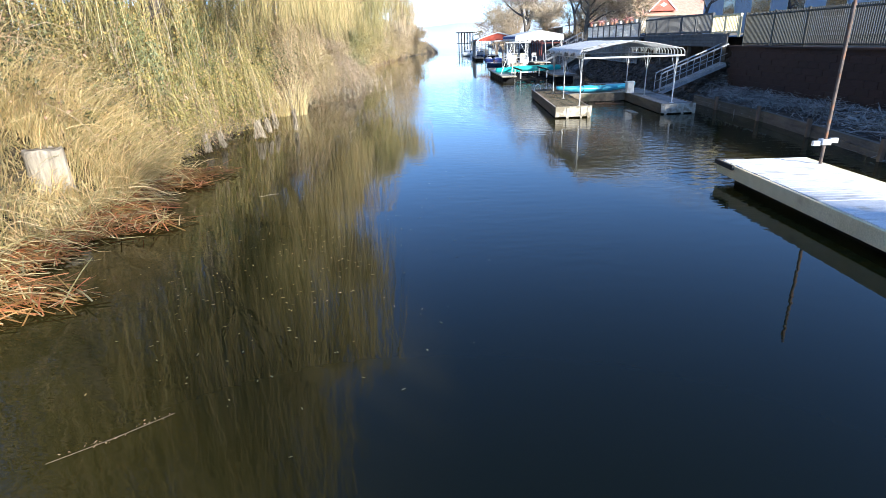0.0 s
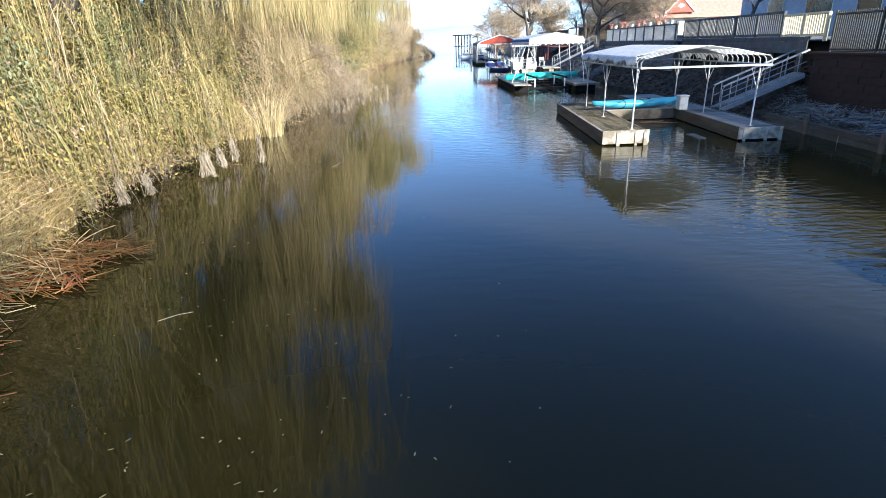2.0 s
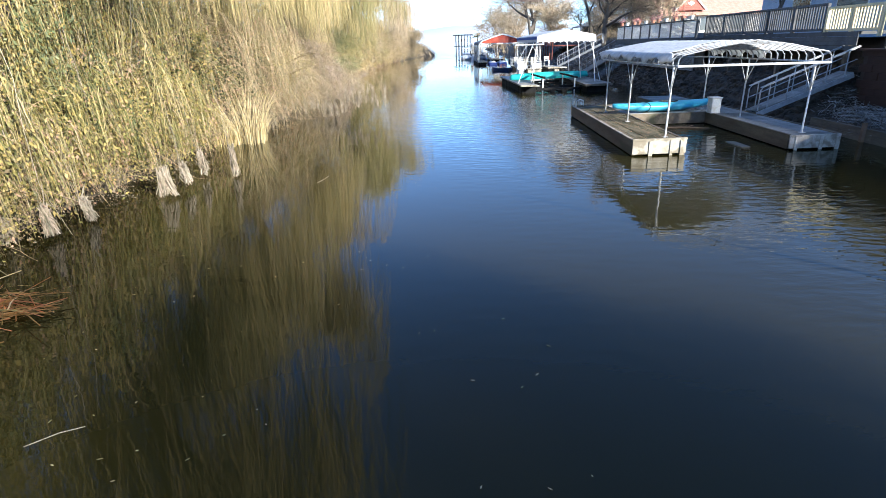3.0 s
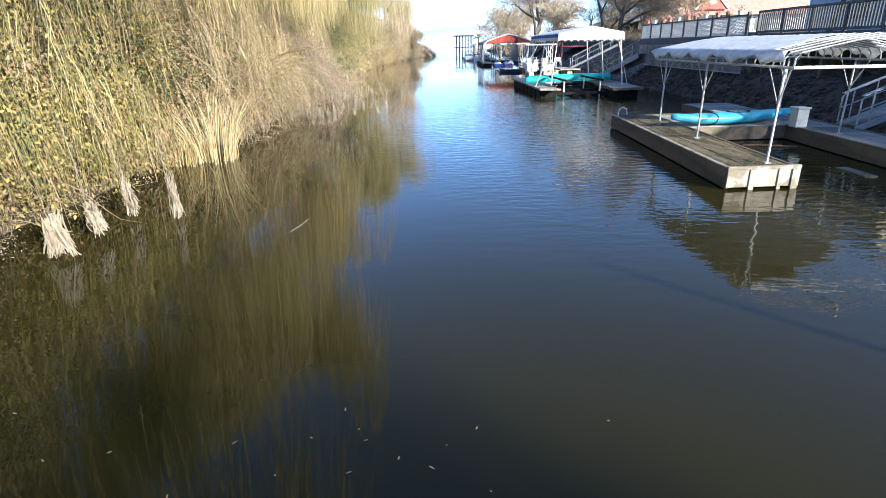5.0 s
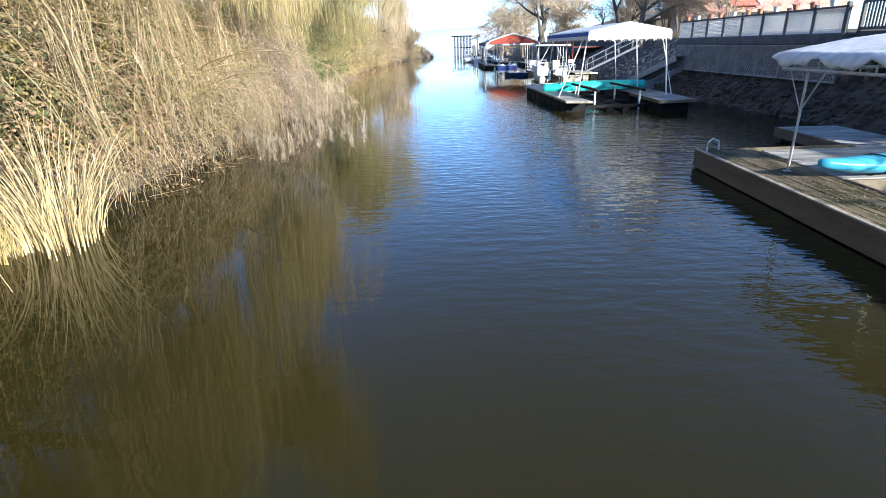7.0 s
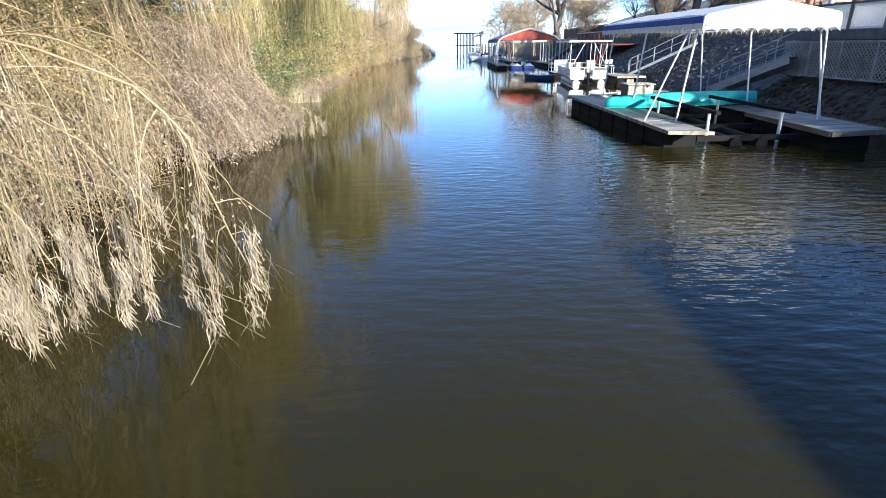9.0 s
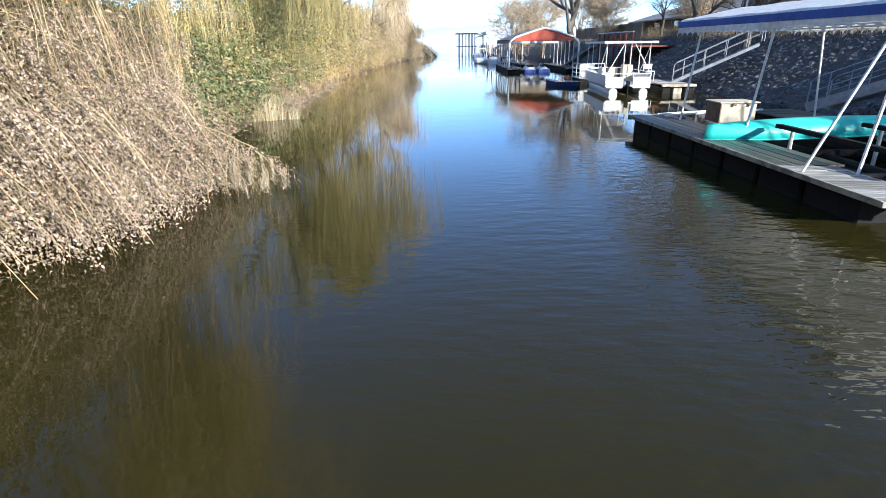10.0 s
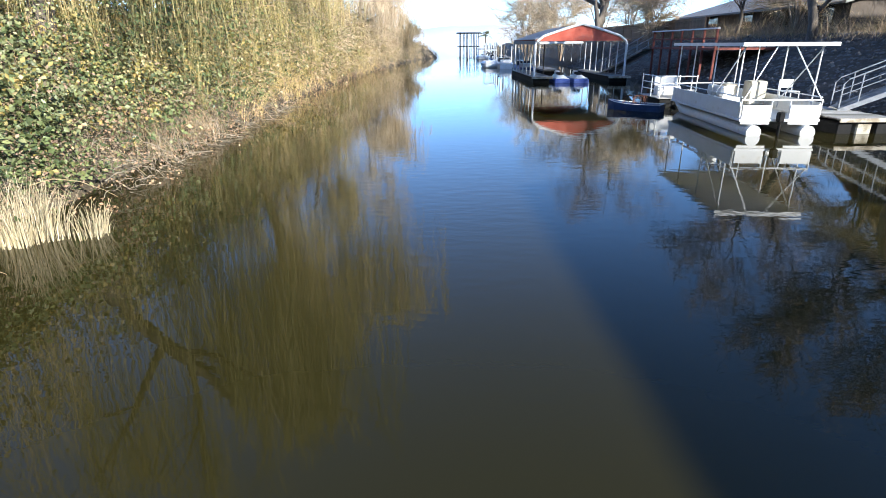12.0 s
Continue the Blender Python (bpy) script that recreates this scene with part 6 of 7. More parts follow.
for y in np.linspace(sy0, sy1, 7):
    for x in (sx0, sx1):
        part("post", pipes([(x, y, 0.4), (x, y, se)], r=0.05), M_WHITEP if x > 8 or y < 95 else M_GALV, t)
part("skirt", boxes((sx0 - 0.06, sx0 - 0.02, sy0, sy1, se - 0.12, se + 0.15)), M_ROOFG, t)
t = thing("shelter_dock", "grey floating dock under the boat shelter", "dock")
planks(t, 5.0, 6.5, 93.4, 106, 0.45, "x", 0.3, M_DECKG, seed=22)
planks(t, 10.8, 12.4, 93.4, 106, 0.45, "x", 0.3, M_DECKG, seed=23)
for x0, x1 in ((5.0, 6.5), (10.8, 12.4)):
    part("fascia", boxes((x0 - 0.04, x1 + 0.04, 93.34, 93.395, 0.30, 0.46), bevel=0.006), M_PALE, t, "pale front board")
    part("float", boxes((x0 + 0.15, x1 - 0.15, 93.7, 105.9, -0.1, 0.40)), M_FLOAT, t)


def jet_ski(m, material, label):
    t = thing("jet_ski", label, "jet ski")
    bm = bmesh.new()
    secs = [(-1.4, 0.42, 0.16), (-0.9, 0.5, 0.22), (0, 0.52, 0.28), (0.8, 0.44, 0.34), (1.35, 0.12, 0.36)]
    rings = [[bm.verts.new((w * math.cos(a), y, 0.1 + (h if math.sin(a) > 0 else 0.22) * math.sin(a))) for a in [2 * math.pi * k / 12 for k in range(12)]] for y, w, h in secs]
    for a, b in zip(rings, rings[1:]):
        for k in range(12):
            bm.faces.new((a[k], a[(k + 1) % 12], b[(k + 1) % 12], b[k]))
    bm.faces.new(rings[0][::-1])
    bm.faces.new(rings[-1])
    part("hull", moved(bm, m), material, t, smooth=True)
    part("seat", moved(boxes((-0.18, 0.18, -1.0, 0.3, 0.3, 0.6), bevel=0.06), m), M_RUBBER, t)
    part("handlebar", moved(pipes([(-0.32, 0.5, 0.74), (0, 0.6, 0.8), (0.32, 0.5, 0.74)], r=0.03), m), M_RUBBER, t)
    part("cowl", moved(boxes((-0.22, 0.22, 0.35, 1.0, 0.35, 0.7), bevel=0.09), m), M_WHITEPL, t)


for x in (7.25, 8.65):
    jet_ski(pose(x, 94.6, 0.30, 0, 0, 0) @ Matrix.Diagonal((0.85, 0.85, 0.72, 1)), M_WHITEPL, "white jet ski with black seat parked on blue floats")
    t = thing("float_pad", "blue plastic drive-on float at the shelter", "float")
    part("pad", boxes((x - 0.58, x + 0.58, 93.1, 96.2, -0.12, 0.30), bevel=0.06), M_BLUEPL, t)
    part("rim", boxes((x - 0.5, x + 0.5, 93.2, 96.1, 0.302, 0.36), bevel=0.02), M_WHITEPL, t, "pale top")

t = thing("row_boat", "small navy row boat with a pale rim and rusty hoops inside", "boat")
bm = bmesh.new()
secs = [(-1.5, 0.45, 0.36), (-0.8, 0.58, 0.34), (0.3, 0.60, 0.34), (1.1, 0.40, 0.40), (1.6, 0.04, 0.48)]
Q = pose(6.55, 75.2, 0.0, 0, 0, 50) @ Matrix.Diagonal((0.78, 0.78, 0.85, 1))
rings = [[bm.verts.new((sx * w, l, z)) for sx, z in ((-1, h), (-0.8, 0.02), (0, -0.1), (0.8, 0.02), (1, h))] for l, w, h in secs]
for a, b in zip(rings, rings[1:]):
    for j in range(4):
        bm.faces.new((a[j], a[j + 1], b[j + 1], b[j]))
bm.faces.new(rings[0])
ob = part("hull", moved(bm, Q), M_SHADE, t)
ob.modifiers.new("thickness", "SOLIDIFY").thickness = 0.03
part("rim", moved(pipes([(-w, l, h) for l, w, h in secs] + [(w, l, h) for l, w, h in secs[::-1]] + [(-secs[0][1], secs[0][0], secs[0][2])], r=0.03, n=6), Q), M_WHITEPL, t, "pale rim")
part("thwart", moved(boxes((-0.5, 0.5, -0.3, -0.05, 0.24, 0.28)), Q), M_PLY, t)
for k in range(9):
    tilt = k * 0.7
    part("hoop", moved(pipes([(0.34 * math.cos(a) * math.cos(tilt), -0.5 + 0.12 * k + 0.34 * math.cos(a) * math.sin(tilt), 0.34 + 0.42 * math.sin(a)) for a in [math.pi * j / 8 for j in range(9)]], r=0.014, n=5), Q), M_RUSTIN, t, "rusty brown hoop")
t = thing("swim_platform", "small white-railed platform with seats beyond the pontoon boat", "dock")
planks(t, 7.9, 10.1, 76.2, 78.6, 0.42, "x", 0.15, M_DECKG, seed=31)
part("float", boxes((8.0, 10.0, 76.3, 78.5, -0.15, 0.37), bevel=0.03), M_FLOAT, t)
for z in (0.75, 1.05, 1.35):
    part("rail", pipes([(7.95, 78.5, z), (7.95, 76.25, z), (9.6, 76.25, z)], r=0.024, n=6), M_WHITEP, t, "white tube rail")
for x, y in ((7.95, 78.5), (7.95, 77.3), (7.95, 76.25), (8.8, 76.25), (9.6, 76.25)):
    part("post", pipes([(x, y, 0.42), (x, y, 1.4)], r=0.026, n=6), M_WHITEP, t)
part("bench", boxes((8.3, 9.4, 77.4, 77.9, 0.424, 0.85), (8.3, 9.4, 77.9, 78.0, 0.85, 1.3), bevel=0.03), M_WHITEPL, t, "white plastic bench")
t = thing("dock_chair", "white tube-frame chair standing near the pontoon boat", "chair")
for x in (0, 0.5):
    part("leg", pipes([(10.8 + x, 72.0, 0.5), (10.8 + x, 72.0, 1.45)], r=0.02, n=6), M_WHITEP, t)
    part("leg", pipes([(10.8 + x, 71.5, 0.5), (10.8 + x, 71.5, 1.05)], r=0.02, n=6), M_WHITEP, t)
part("seat", boxes((10.78, 11.32, 71.48, 72.02, 1.02, 1.06), bevel=0.01), M_WHITEPL, t)
part("backrest", boxes((10.78, 11.32, 72.0, 72.04, 1.15, 1.45), bevel=0.01), M_WHITEPL, t)


# leaf litter and moss crumbs on the mossy dock finger
rr = np.random.default_rng(330)
n = 2000
lx, ly = rr.uniform(0.1, 1.4, n), rr.uniform(0.1, 8.6, n)
pos = np.array([U @ Vector((a, b, 0.412)) for a, b in zip(lx, ly)])
v, q = leaves(rr, pos, 0.05, 0.3, 0.0)
v[:, 2] = 0.408 + np.abs(v[:, 2] - 0.412) * 0.35
tagged(raw("leaf_litter", v, q, M_LEAFB), "dead leaves and moss crumbs on the dock boards", "leaf litter", kind="stuff")

t = thing("white_pipe", "white plastic pipe lying across the end of the lift dock", "pipe", "pipes on the dock")
part("tube", pipes([(5.0, 54.3, 0.56), (8.75, 55.5, 0.57)], r=0.034, n=10), M_WHITEP, t)
t = thing("white_pipe", "white plastic pipe lying across the end of the lift dock", "pipe", "pipes on the dock")
part("tube", pipes([(5.1, 53.95, 0.56), (8.8, 55.1, 0.57)], r=0.034, n=10), M_WHITEP, t)


t = thing("floating_plank", "dark waterlogged plank floating inside the dock slip", "plank")
part("board", boxes((7.98, 8.26, 24.96, 25.9, -0.02, 0.03), bevel=0.012), M_WETSHADE, t)
t = thing("driftwood", "thin brown driftwood branch floating inside the dock slip", "driftwood")
part("stick", pipes([(7.47, 28.95, 0.015), (7.9, 28.86, 0.03), (8.35, 28.66, 0.025), (8.78, 28.58, 0.01)], r=0.028, n=7), M_WOODBR, t)
part("side_twig", pipes([(8.1, 28.77, 0.03), (8.25, 28.98, 0.05), (8.42, 29.08, 0.06)], r=0.012, n=5), M_WOODBR, t)


# ---- right bank: walls, fences, yards, houses, trees ----
t = tagged(new("wall_retaining"), "shaded red-brown block retaining wall along the bank", "wall", kind="structure")
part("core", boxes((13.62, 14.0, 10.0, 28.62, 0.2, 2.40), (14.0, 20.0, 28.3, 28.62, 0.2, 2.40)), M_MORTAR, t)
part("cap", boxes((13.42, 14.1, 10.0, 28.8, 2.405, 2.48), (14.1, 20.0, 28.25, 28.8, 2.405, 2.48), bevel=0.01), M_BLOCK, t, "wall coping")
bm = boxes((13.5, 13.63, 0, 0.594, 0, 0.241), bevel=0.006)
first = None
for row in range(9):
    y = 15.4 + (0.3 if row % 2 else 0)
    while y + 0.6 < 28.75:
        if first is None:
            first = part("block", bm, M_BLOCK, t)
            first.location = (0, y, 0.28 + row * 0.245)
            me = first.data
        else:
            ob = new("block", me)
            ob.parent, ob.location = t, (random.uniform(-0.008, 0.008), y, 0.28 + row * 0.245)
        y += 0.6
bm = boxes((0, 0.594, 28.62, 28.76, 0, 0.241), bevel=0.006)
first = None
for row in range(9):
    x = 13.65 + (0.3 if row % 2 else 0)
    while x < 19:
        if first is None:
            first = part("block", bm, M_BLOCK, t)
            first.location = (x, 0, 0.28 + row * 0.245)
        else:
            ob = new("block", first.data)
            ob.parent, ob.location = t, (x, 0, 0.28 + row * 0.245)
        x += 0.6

t = tagged(new("timber_edge"), "low dark timber edging along the muddy shore", "edging", kind="structure")
pts_e = [(10.75, 8.0), (10.85, 14.4), (11.3, 18.0), (11.65, 21.5), (11.75, 25.0), (11.9, 28.0)]
for (xa, ya), (xb, yb) in zip(pts_e, pts_e[1:]):
    for k in range(2):
        part("timber", beams(((xa, ya, 0.08 + 0.2 * k), (xb, yb, 0.08 + 0.2 * k)), w=0.14, h=0.19), M_SKIRT, t)
    part("stake", beams(((xa - 0.12, ya + 0.3, -0.5), (xa - 0.12, ya + 0.3, 0.55)), w=0.1, h=0.1), M_WOODBR, t)

# dry reed litter between the edging and the wall
rr = np.random.default_rng(71)
n = 5000
y = rr.uniform(9, 29, n)
x = curve_at(RIGHT_SHORE, y) + np.clip(rr.normal(1.0, 0.42, n), -0.2, 2.2)
base = np.stack((x, y, right_height(x - curve_at(RIGHT_SHORE, y), y) + rr.uniform(0.0, 0.22, n)), -1)
d = rr.normal(size=(n, 3)) * np.array([1, 1, 0.22])
pts = base[:, None] + unit(d)[:, None] * rr.uniform(0.15, 0.6, n)[:, None, None] * np.linspace(-0.5, 0.5, 3)[None, :, None]
M_WASHED = mat("bleached_reed_litter", (0.27, 0.255, 0.23), (0.43, 0.405, 0.365), 3, 0.85, 0, 30, vary=0.35, per="island")
tagged(raw("reed_litter", *ribbons(pts, np.full((n, 3), 0.024), unit(np.cross(d, rr.normal(size=(n, 3)) * 0.3 + np.array([0, 0, 1.0])))), M_WASHED), "bleached broken reeds washed up on the shore", "reed litter", kind="stuff")


def picket_run(name, label, p, q, z0, z1, step, w, material, rails, post_step=2.2, post=0.09, kind="structure", pt="picket", depth=0.02):
    """A straight fence from p to q with pickets as pieces."""
    t = tagged(new(name), label, "fence", kind=kind)
    p, q = Vector((*p, 0)), Vector((*q, 0))
    L = (q - p).length
    ang = math.atan2(q.y - p.y, q.x - p.x)
    R = Matrix.Translation(p) @ Matrix.Rotation(ang, 4, "Z")
    n = int(L / step)
    first = None
    for k in range(n):
        if first is None:
            first = part(pt, boxes((-w / 2, w / 2, -depth / 2, depth / 2, z0, z1)), material, t)
            first.matrix_local = R @ Matrix.Translation(((k + 0.5) * step, 0, 0))
        else:
            ob = new(pt, first.data)
            ob.parent = t
            ob.matrix_local = R @ Matrix.Translation(((k + 0.5) * step, 0, 0))
    for z, h in rails:
        part("rail", moved(boxes((0, L, -0.045, 0.045, z, z + h), bevel=0.005), R), material, t)
    m = max(1, round(L / post_step))
    for k in range(m + 1):
        part("post", moved(boxes((k * L / m - post / 2, k * L / m + post / 2, -post / 2 - 0.003, post / 2 + 0.003, z0 - 0.25, z1 + 0.04), bevel=0.006), R), material, t)
    return t


picket_run("fence_dark", "dark metal picket fence on top of the retaining wall", (13.75, 10.0), (13.75, 28.0), 2.52, 3.84, 0.105, 0.062, M_BLACKF, ((2.56, 0.04), (3.72, 0.05)), 2.4, 0.06, depth=0.022)
picket_run("railing_white", "white wooden deck railing with square balusters", (13.55, 28.1), (13.55, 30.75), 3.10, 3.80, 0.14, 0.05, M_CREAM, ((3.04, 0.08), (3.78, 0.08)), 1.35, 0.11, depth=0.045)
picket_run("railing_grey", "dark weathered wooden deck railing", (13.55, 30.85), (13.55, 40.3), 3.12, 3.95, 0.15, 0.075, M_GREYW, ((3.06, 0.09), (3.92, 0.08)), 1.9, 0.11, depth=0.03)
t = tagged(new("deck_structure"), "raised wooden deck with grey skirting boards over the bank", "deck", kind="structure")
part("deck_floor", boxes((13.5, 19.0, 28.85, 40.4, 2.92, 3.02)), M_GREYW, t)
for k in range(4):
    part("skirting_board", boxes((13.44, 13.48, 28.9, 40.3, 2.42 + k * 0.15, 2.562 + k * 0.15), bevel=0.004), M_GREYW, t)
for y in np.arange(29.5, 40.5, 2.0):
    part("deck_post", boxes((13.6, 13.75, y, y + 0.15, 0.8, 2.9)), M_SKIRT, t)


def lattice(y0, y1, x, z0, z1, material, parent, step=0.11, w=0.03):
    """A panel of crossed diagonal laths with a frame."""
    bm = bmesh.new()
    H = z1 - z0
    L = y1 - y0
    s = -H
    while s < L:
        for sgn in (1, -1):
            a, b = max(s, 0), min(s + H, L)
            if b - a > 0.03:
                za, zb = a - s, b - s
                if sgn < 0:
                    za, zb = H - za, H - zb
                beam(bm, (x + 0.006 * sgn, y0 + a, z0 + za), (x + 0.006 * sgn, y0 + b, z0 + zb), 0.008, w)
        s += step
    part("lattice", bm, material, parent)
    part("panel_frame", boxes((x - 0.03, x + 0.03, y0, y1, z0 - 0.04, z0 + 0.02), (x - 0.03, x + 0.03, y0, y1, z1 - 0.02, z1 + 0.04), (x - 0.032, x + 0.032, y0 - 0.03, y0 + 0.03, z0 - 0.04, z1 + 0.04)), material, parent)


t = tagged(new("fence_lattice"), "white lattice fence with posts above a grey beam", "fence", kind="structure")
for k in range(8):
    y0 = 40.5 + k * 1.72
    lattice(y0, y0 + 1.72, 13.15, 3.02, 3.75, M_WHITEW, t, 0.125, 0.045)
    part("post", boxes((13.08, 13.22, y0 - 0.06, y0 + 0.06, 2.5, 3.98), bevel=0.01), M_GREYW, t)
part("top_rail", boxes((13.08, 13.22, 40.4, 54.3, 3.80, 3.87), bevel=0.01), M_GREYW, t)
part("beam", boxes((13.05, 13.3, 40.4, 54.3, 2.62, 2.96), bevel=0.01), M_GREYW, t, "grey rim beam")
t = tagged(new("lattice_skirt"), "weathered lattice skirting under the deck", "lattice", kind="structure")
for k in range(8):
    y0 = 40.4 + k * 1.74
    lattice(y0, y0 + 1.74, 13.1, 1.32, 2.55, M_LATT, t, 0.17, 0.035)
# dark sheet put in for the shade behind the lattice
part("backing", boxes((13.6, 13.7, 40.4, 54.3, 0.9, 2.6)), M_SKIRT, t, "dark sheet standing in for shade under the deck")
part("deck_floor", boxes((13.3, 19.0, 40.4, 54.3, 2.84, 2.94)), M_GREYW, t)

# flower pots along the lattice fence
rr = np.random.default_rng(72)
for k in range(11):
    y = 41.2 + k * 1.2 + rr.uniform(-0.2, 0.2)
    t = thing("flower_pot", "terracotta pot with red winter flowers on the fence rail" if k % 3 else "white planter with pale flowers on the fence rail", "flower pot", "pots on the fence")
    bm = bmesh.new()
    bmesh.ops.create_cone(bm, cap_ends=True, segments=12, radius1=0.09, radius2=0.13, depth=0.2, matrix=pose(13.15, y, 3.975))
    part("pot", bm, M_POT if k % 3 else M_WHITEPL, t)
    pos = np.array([13.15, y, 4.17]) + rr.normal(size=(90, 3)) * np.array([0.10, 0.12, 0.08])
    tagged(raw("flowers", *leaves(rr, pos, 0.07), M_FLOWER if k % 3 else M_FLUFF, t), kind="stuff")

# rocks on the far bank slope
rr = np.random.default_rng(73)
ico = bmesh.new()
bmesh.ops.create_icosphere(ico, subdivisions=1, radius=1.0)
iv = np.array([v.co for v in ico.verts])
itri = np.array([[v.index for v in f.verts] for f in ico.faces])
ico.free()
n = 12000
y = rr.uniform(52, 125, n)
dx = rr.uniform(0.0, 7.0, n)
c = np.stack((curve_at(RIGHT_SHORE, y) + dx, y, right_height(dx, y) - 0.04), -1)
size = rr.uniform(0.05, 0.16, n)[:, None] * rr.uniform(0.6, 1.3, (n, 3)) * np.array([1, 1, 0.75])
vv = (iv[None] * (1 + rr.normal(size=(n, len(iv), 1)) * 0.16) * size[:, None] + c[:, None]).reshape(-1, 3)
qq = (itri[None] + (np.arange(n) * len(iv))[:, None, None]).reshape(-1, 3)
# dark stones and roots on the shaded slope under the decks
n2 = 2600
y2, dx2 = rr.uniform(28.5, 56, n2), rr.uniform(-0.2, 2.2, n2)
c2 = np.stack((curve_at(RIGHT_SHORE, y2) + dx2, y2, right_height(dx2, y2) - 0.03), -1)
size2 = rr.uniform(0.05, 0.24, n2)[:, None] * rr.uniform(0.6, 1.3, (n2, 3)) * np.array([1, 1, 0.7])
v2 = (iv[None] * (1 + rr.normal(size=(n2, len(iv), 1)) * 0.16) * size2[:, None] + c2[:, None]).reshape(-1, 3)
me = bpy.data.meshes.new("dark_stones")
me.from_pydata(v2.tolist(), [], (itri[None] + (np.arange(n2) * len(iv))[:, None, None]).reshape(-1, 3).tolist())
tagged(link_mesh("dark_stones", me, M_SOILR), "dark muddy stones on the shaded slope", "rocks", kind="stuff")
me = bpy.data.meshes.new("riprap")
me.from_pydata(vv.tolist(), [], qq.tolist())
tagged(link_mesh("riprap", me, M_ROCK), "grey rock riprap covering the shaded bank", "rocks", kind="stuff")


def house(name, label, x0, x1, y0, y1, z0, ze, zr, wall_m, roof_m, ridge="y", over=0.6, wins=(), hip=0.0, frame_m=None):
    t = thing(name, label, "house")
    part("wall", boxes((x0, x1, y0, y1, z0, ze)), wall_m, t)
    bm = bmesh.new()
    if ridge == "y":
        xm = (x0 + x1) / 2
        prof = [(x0 - over, ze - 0.15), (xm, zr), (x1 + over, ze - 0.15), (x1 + over, ze - 0.3), (xm, zr - 0.2), (x0 - over, ze - 0.3)]
        a = [bm.verts.new((x, y0 - over, z)) for x, z in prof]
        b = [bm.verts.new((x, y1 + over, z)) for x, z in prof]
    else:
        ym = (y0 + y1) / 2
        prof = [(y0 - over, ze - 0.15), (ym, zr), (y1 + over, ze - 0.15), (y1 + over, ze - 0.3), (ym, zr - 0.2), (y0 - over, ze - 0.3)]
        a = [bm.verts.new((x0 - over, y, z)) for y, z in prof]
        b = [bm.verts.new((x1 + over, y, z)) for y, z in prof]
    for k in range(6):
        bm.faces.new((a[k], a[(k + 1) % 6], b[(k + 1) % 6], b[k]))
    bm.faces.new(a[::-1])
    bm.faces.new(b)
    if hip:
        for ring, sgn in ((a, 1), (b, -1)):
            for k in (1, 4):
                ring[k].co.y += sgn * hip
    bmesh.ops.recalc_face_normals(bm, faces=bm.faces)
    part("roof", bm, roof_m, t)
    for e in (() if hip else (y0, y1) if ridge == "y" else (x0, x1)):
        bm = bmesh.new()
        tri = ((x0, e, ze - 0.1), (x1, e, ze - 0.1), ((x0 + x1) / 2, e, zr - 0.25)) if ridge == "y" else ((e, y0, ze - 0.1), (e, y1, ze - 0.1), (e, (y0 + y1) / 2, zr - 0.25))
        bm.faces.new([bm.verts.new(p) for p in tri])
        part("gable", bm, wall_m, t)
    for face, a0, zb, w, h in wins:
        if face == "x":
            w_ = part("window", boxes((x0 - 0.05, x0 - 0.004, a0 - 0.06, a0 + w + 0.06, zb - 0.06, zb + h + 0.06), bevel=0.008), frame_m or M_WHITEW, t)
            part("pane", boxes((x0 - 0.062, x0 - 0.052, a0, a0 + w, zb, zb + h)), M_GLASS, w_)
        else:
            w_ = part("window", boxes((a0 - 0.06, a0 + w + 0.06, y0 - 0.05, y0 - 0.004, zb - 0.06, zb + h + 0.06), bevel=0.008), frame_m or M_WHITEW, t)
            part("pane", boxes((a0, a0 + w, y0 - 0.062, y0 - 0.052, zb, zb + h)), M_GLASS, w_)
    return t


t = house("house", "pale house with terracotta shingle roof and a red dormer gable", 24.6, 37.0, 75.0, 85.0, 2.9, 5.5, 8.4, M_STUCCO, M_TERRA, "x", 0.7,
          (("x", 76.5, 3.6, 1.4, 1.1), ("x", 81, 3.6, 1.4, 1.1), ("y", 25.6, 3.7, 1.5, 1.2), ("y", 28.6, 3.7, 1.5, 1.2), ("y", 32.0, 3.7, 1.5, 1.2)))
bm = bmesh.new()
pr = [(25.5, 5.75), (27.1, 7.35), (28.7, 5.75)]
fr, bk = [bm.verts.new((x, 74.4, z)) for x, z in pr], [bm.verts.new((x, 79.0, z)) for x, z in pr]
for i in range(3):
    bm.faces.new((fr[i], fr[(i + 1) % 3], bk[(i + 1) % 3], bk[i]))
bm.faces.new(fr[::-1])
bm.faces.new(bk)
dormer = part("dormer", bm, M_REDROOF, t, "red painted dormer gable")
part("dormer_trim", beams(((25.35, 74.34, 5.72), (27.1, 74.34, 7.45)), ((27.1, 74.34, 7.45), (28.85, 74.34, 5.72)), w=0.1, h=0.16), M_WHITEW, dormer, "white barge boards")
bm = bmesh.new()
bm.faces.new([bm.verts.new((27.1 + a, 74.37, 6.45 + b)) for a, b in ((-0.42, 0), (0, -0.24), (0.42, 0), (0, 0.24))])
part("emblem", bm, M_WHITEW, dormer, "white diamond panel").modifiers.new("thickness", "SOLIDIFY").thickness = 0.03
house("house", "blue-grey house with white windows behind the deck", 20.5, 30.0, 30.0, 48.0, 2.7, 6.2, 8.5, M_HOUSEB, M_ROOFG, "y", 0.7,
      (("x", 31.5, 3.7, 1.6, 1.5), ("x", 35, 3.7, 1.6, 1.5), ("x", 38.5, 3.7, 2.2, 1.5), ("x", 43, 3.7, 1.6, 1.5)))
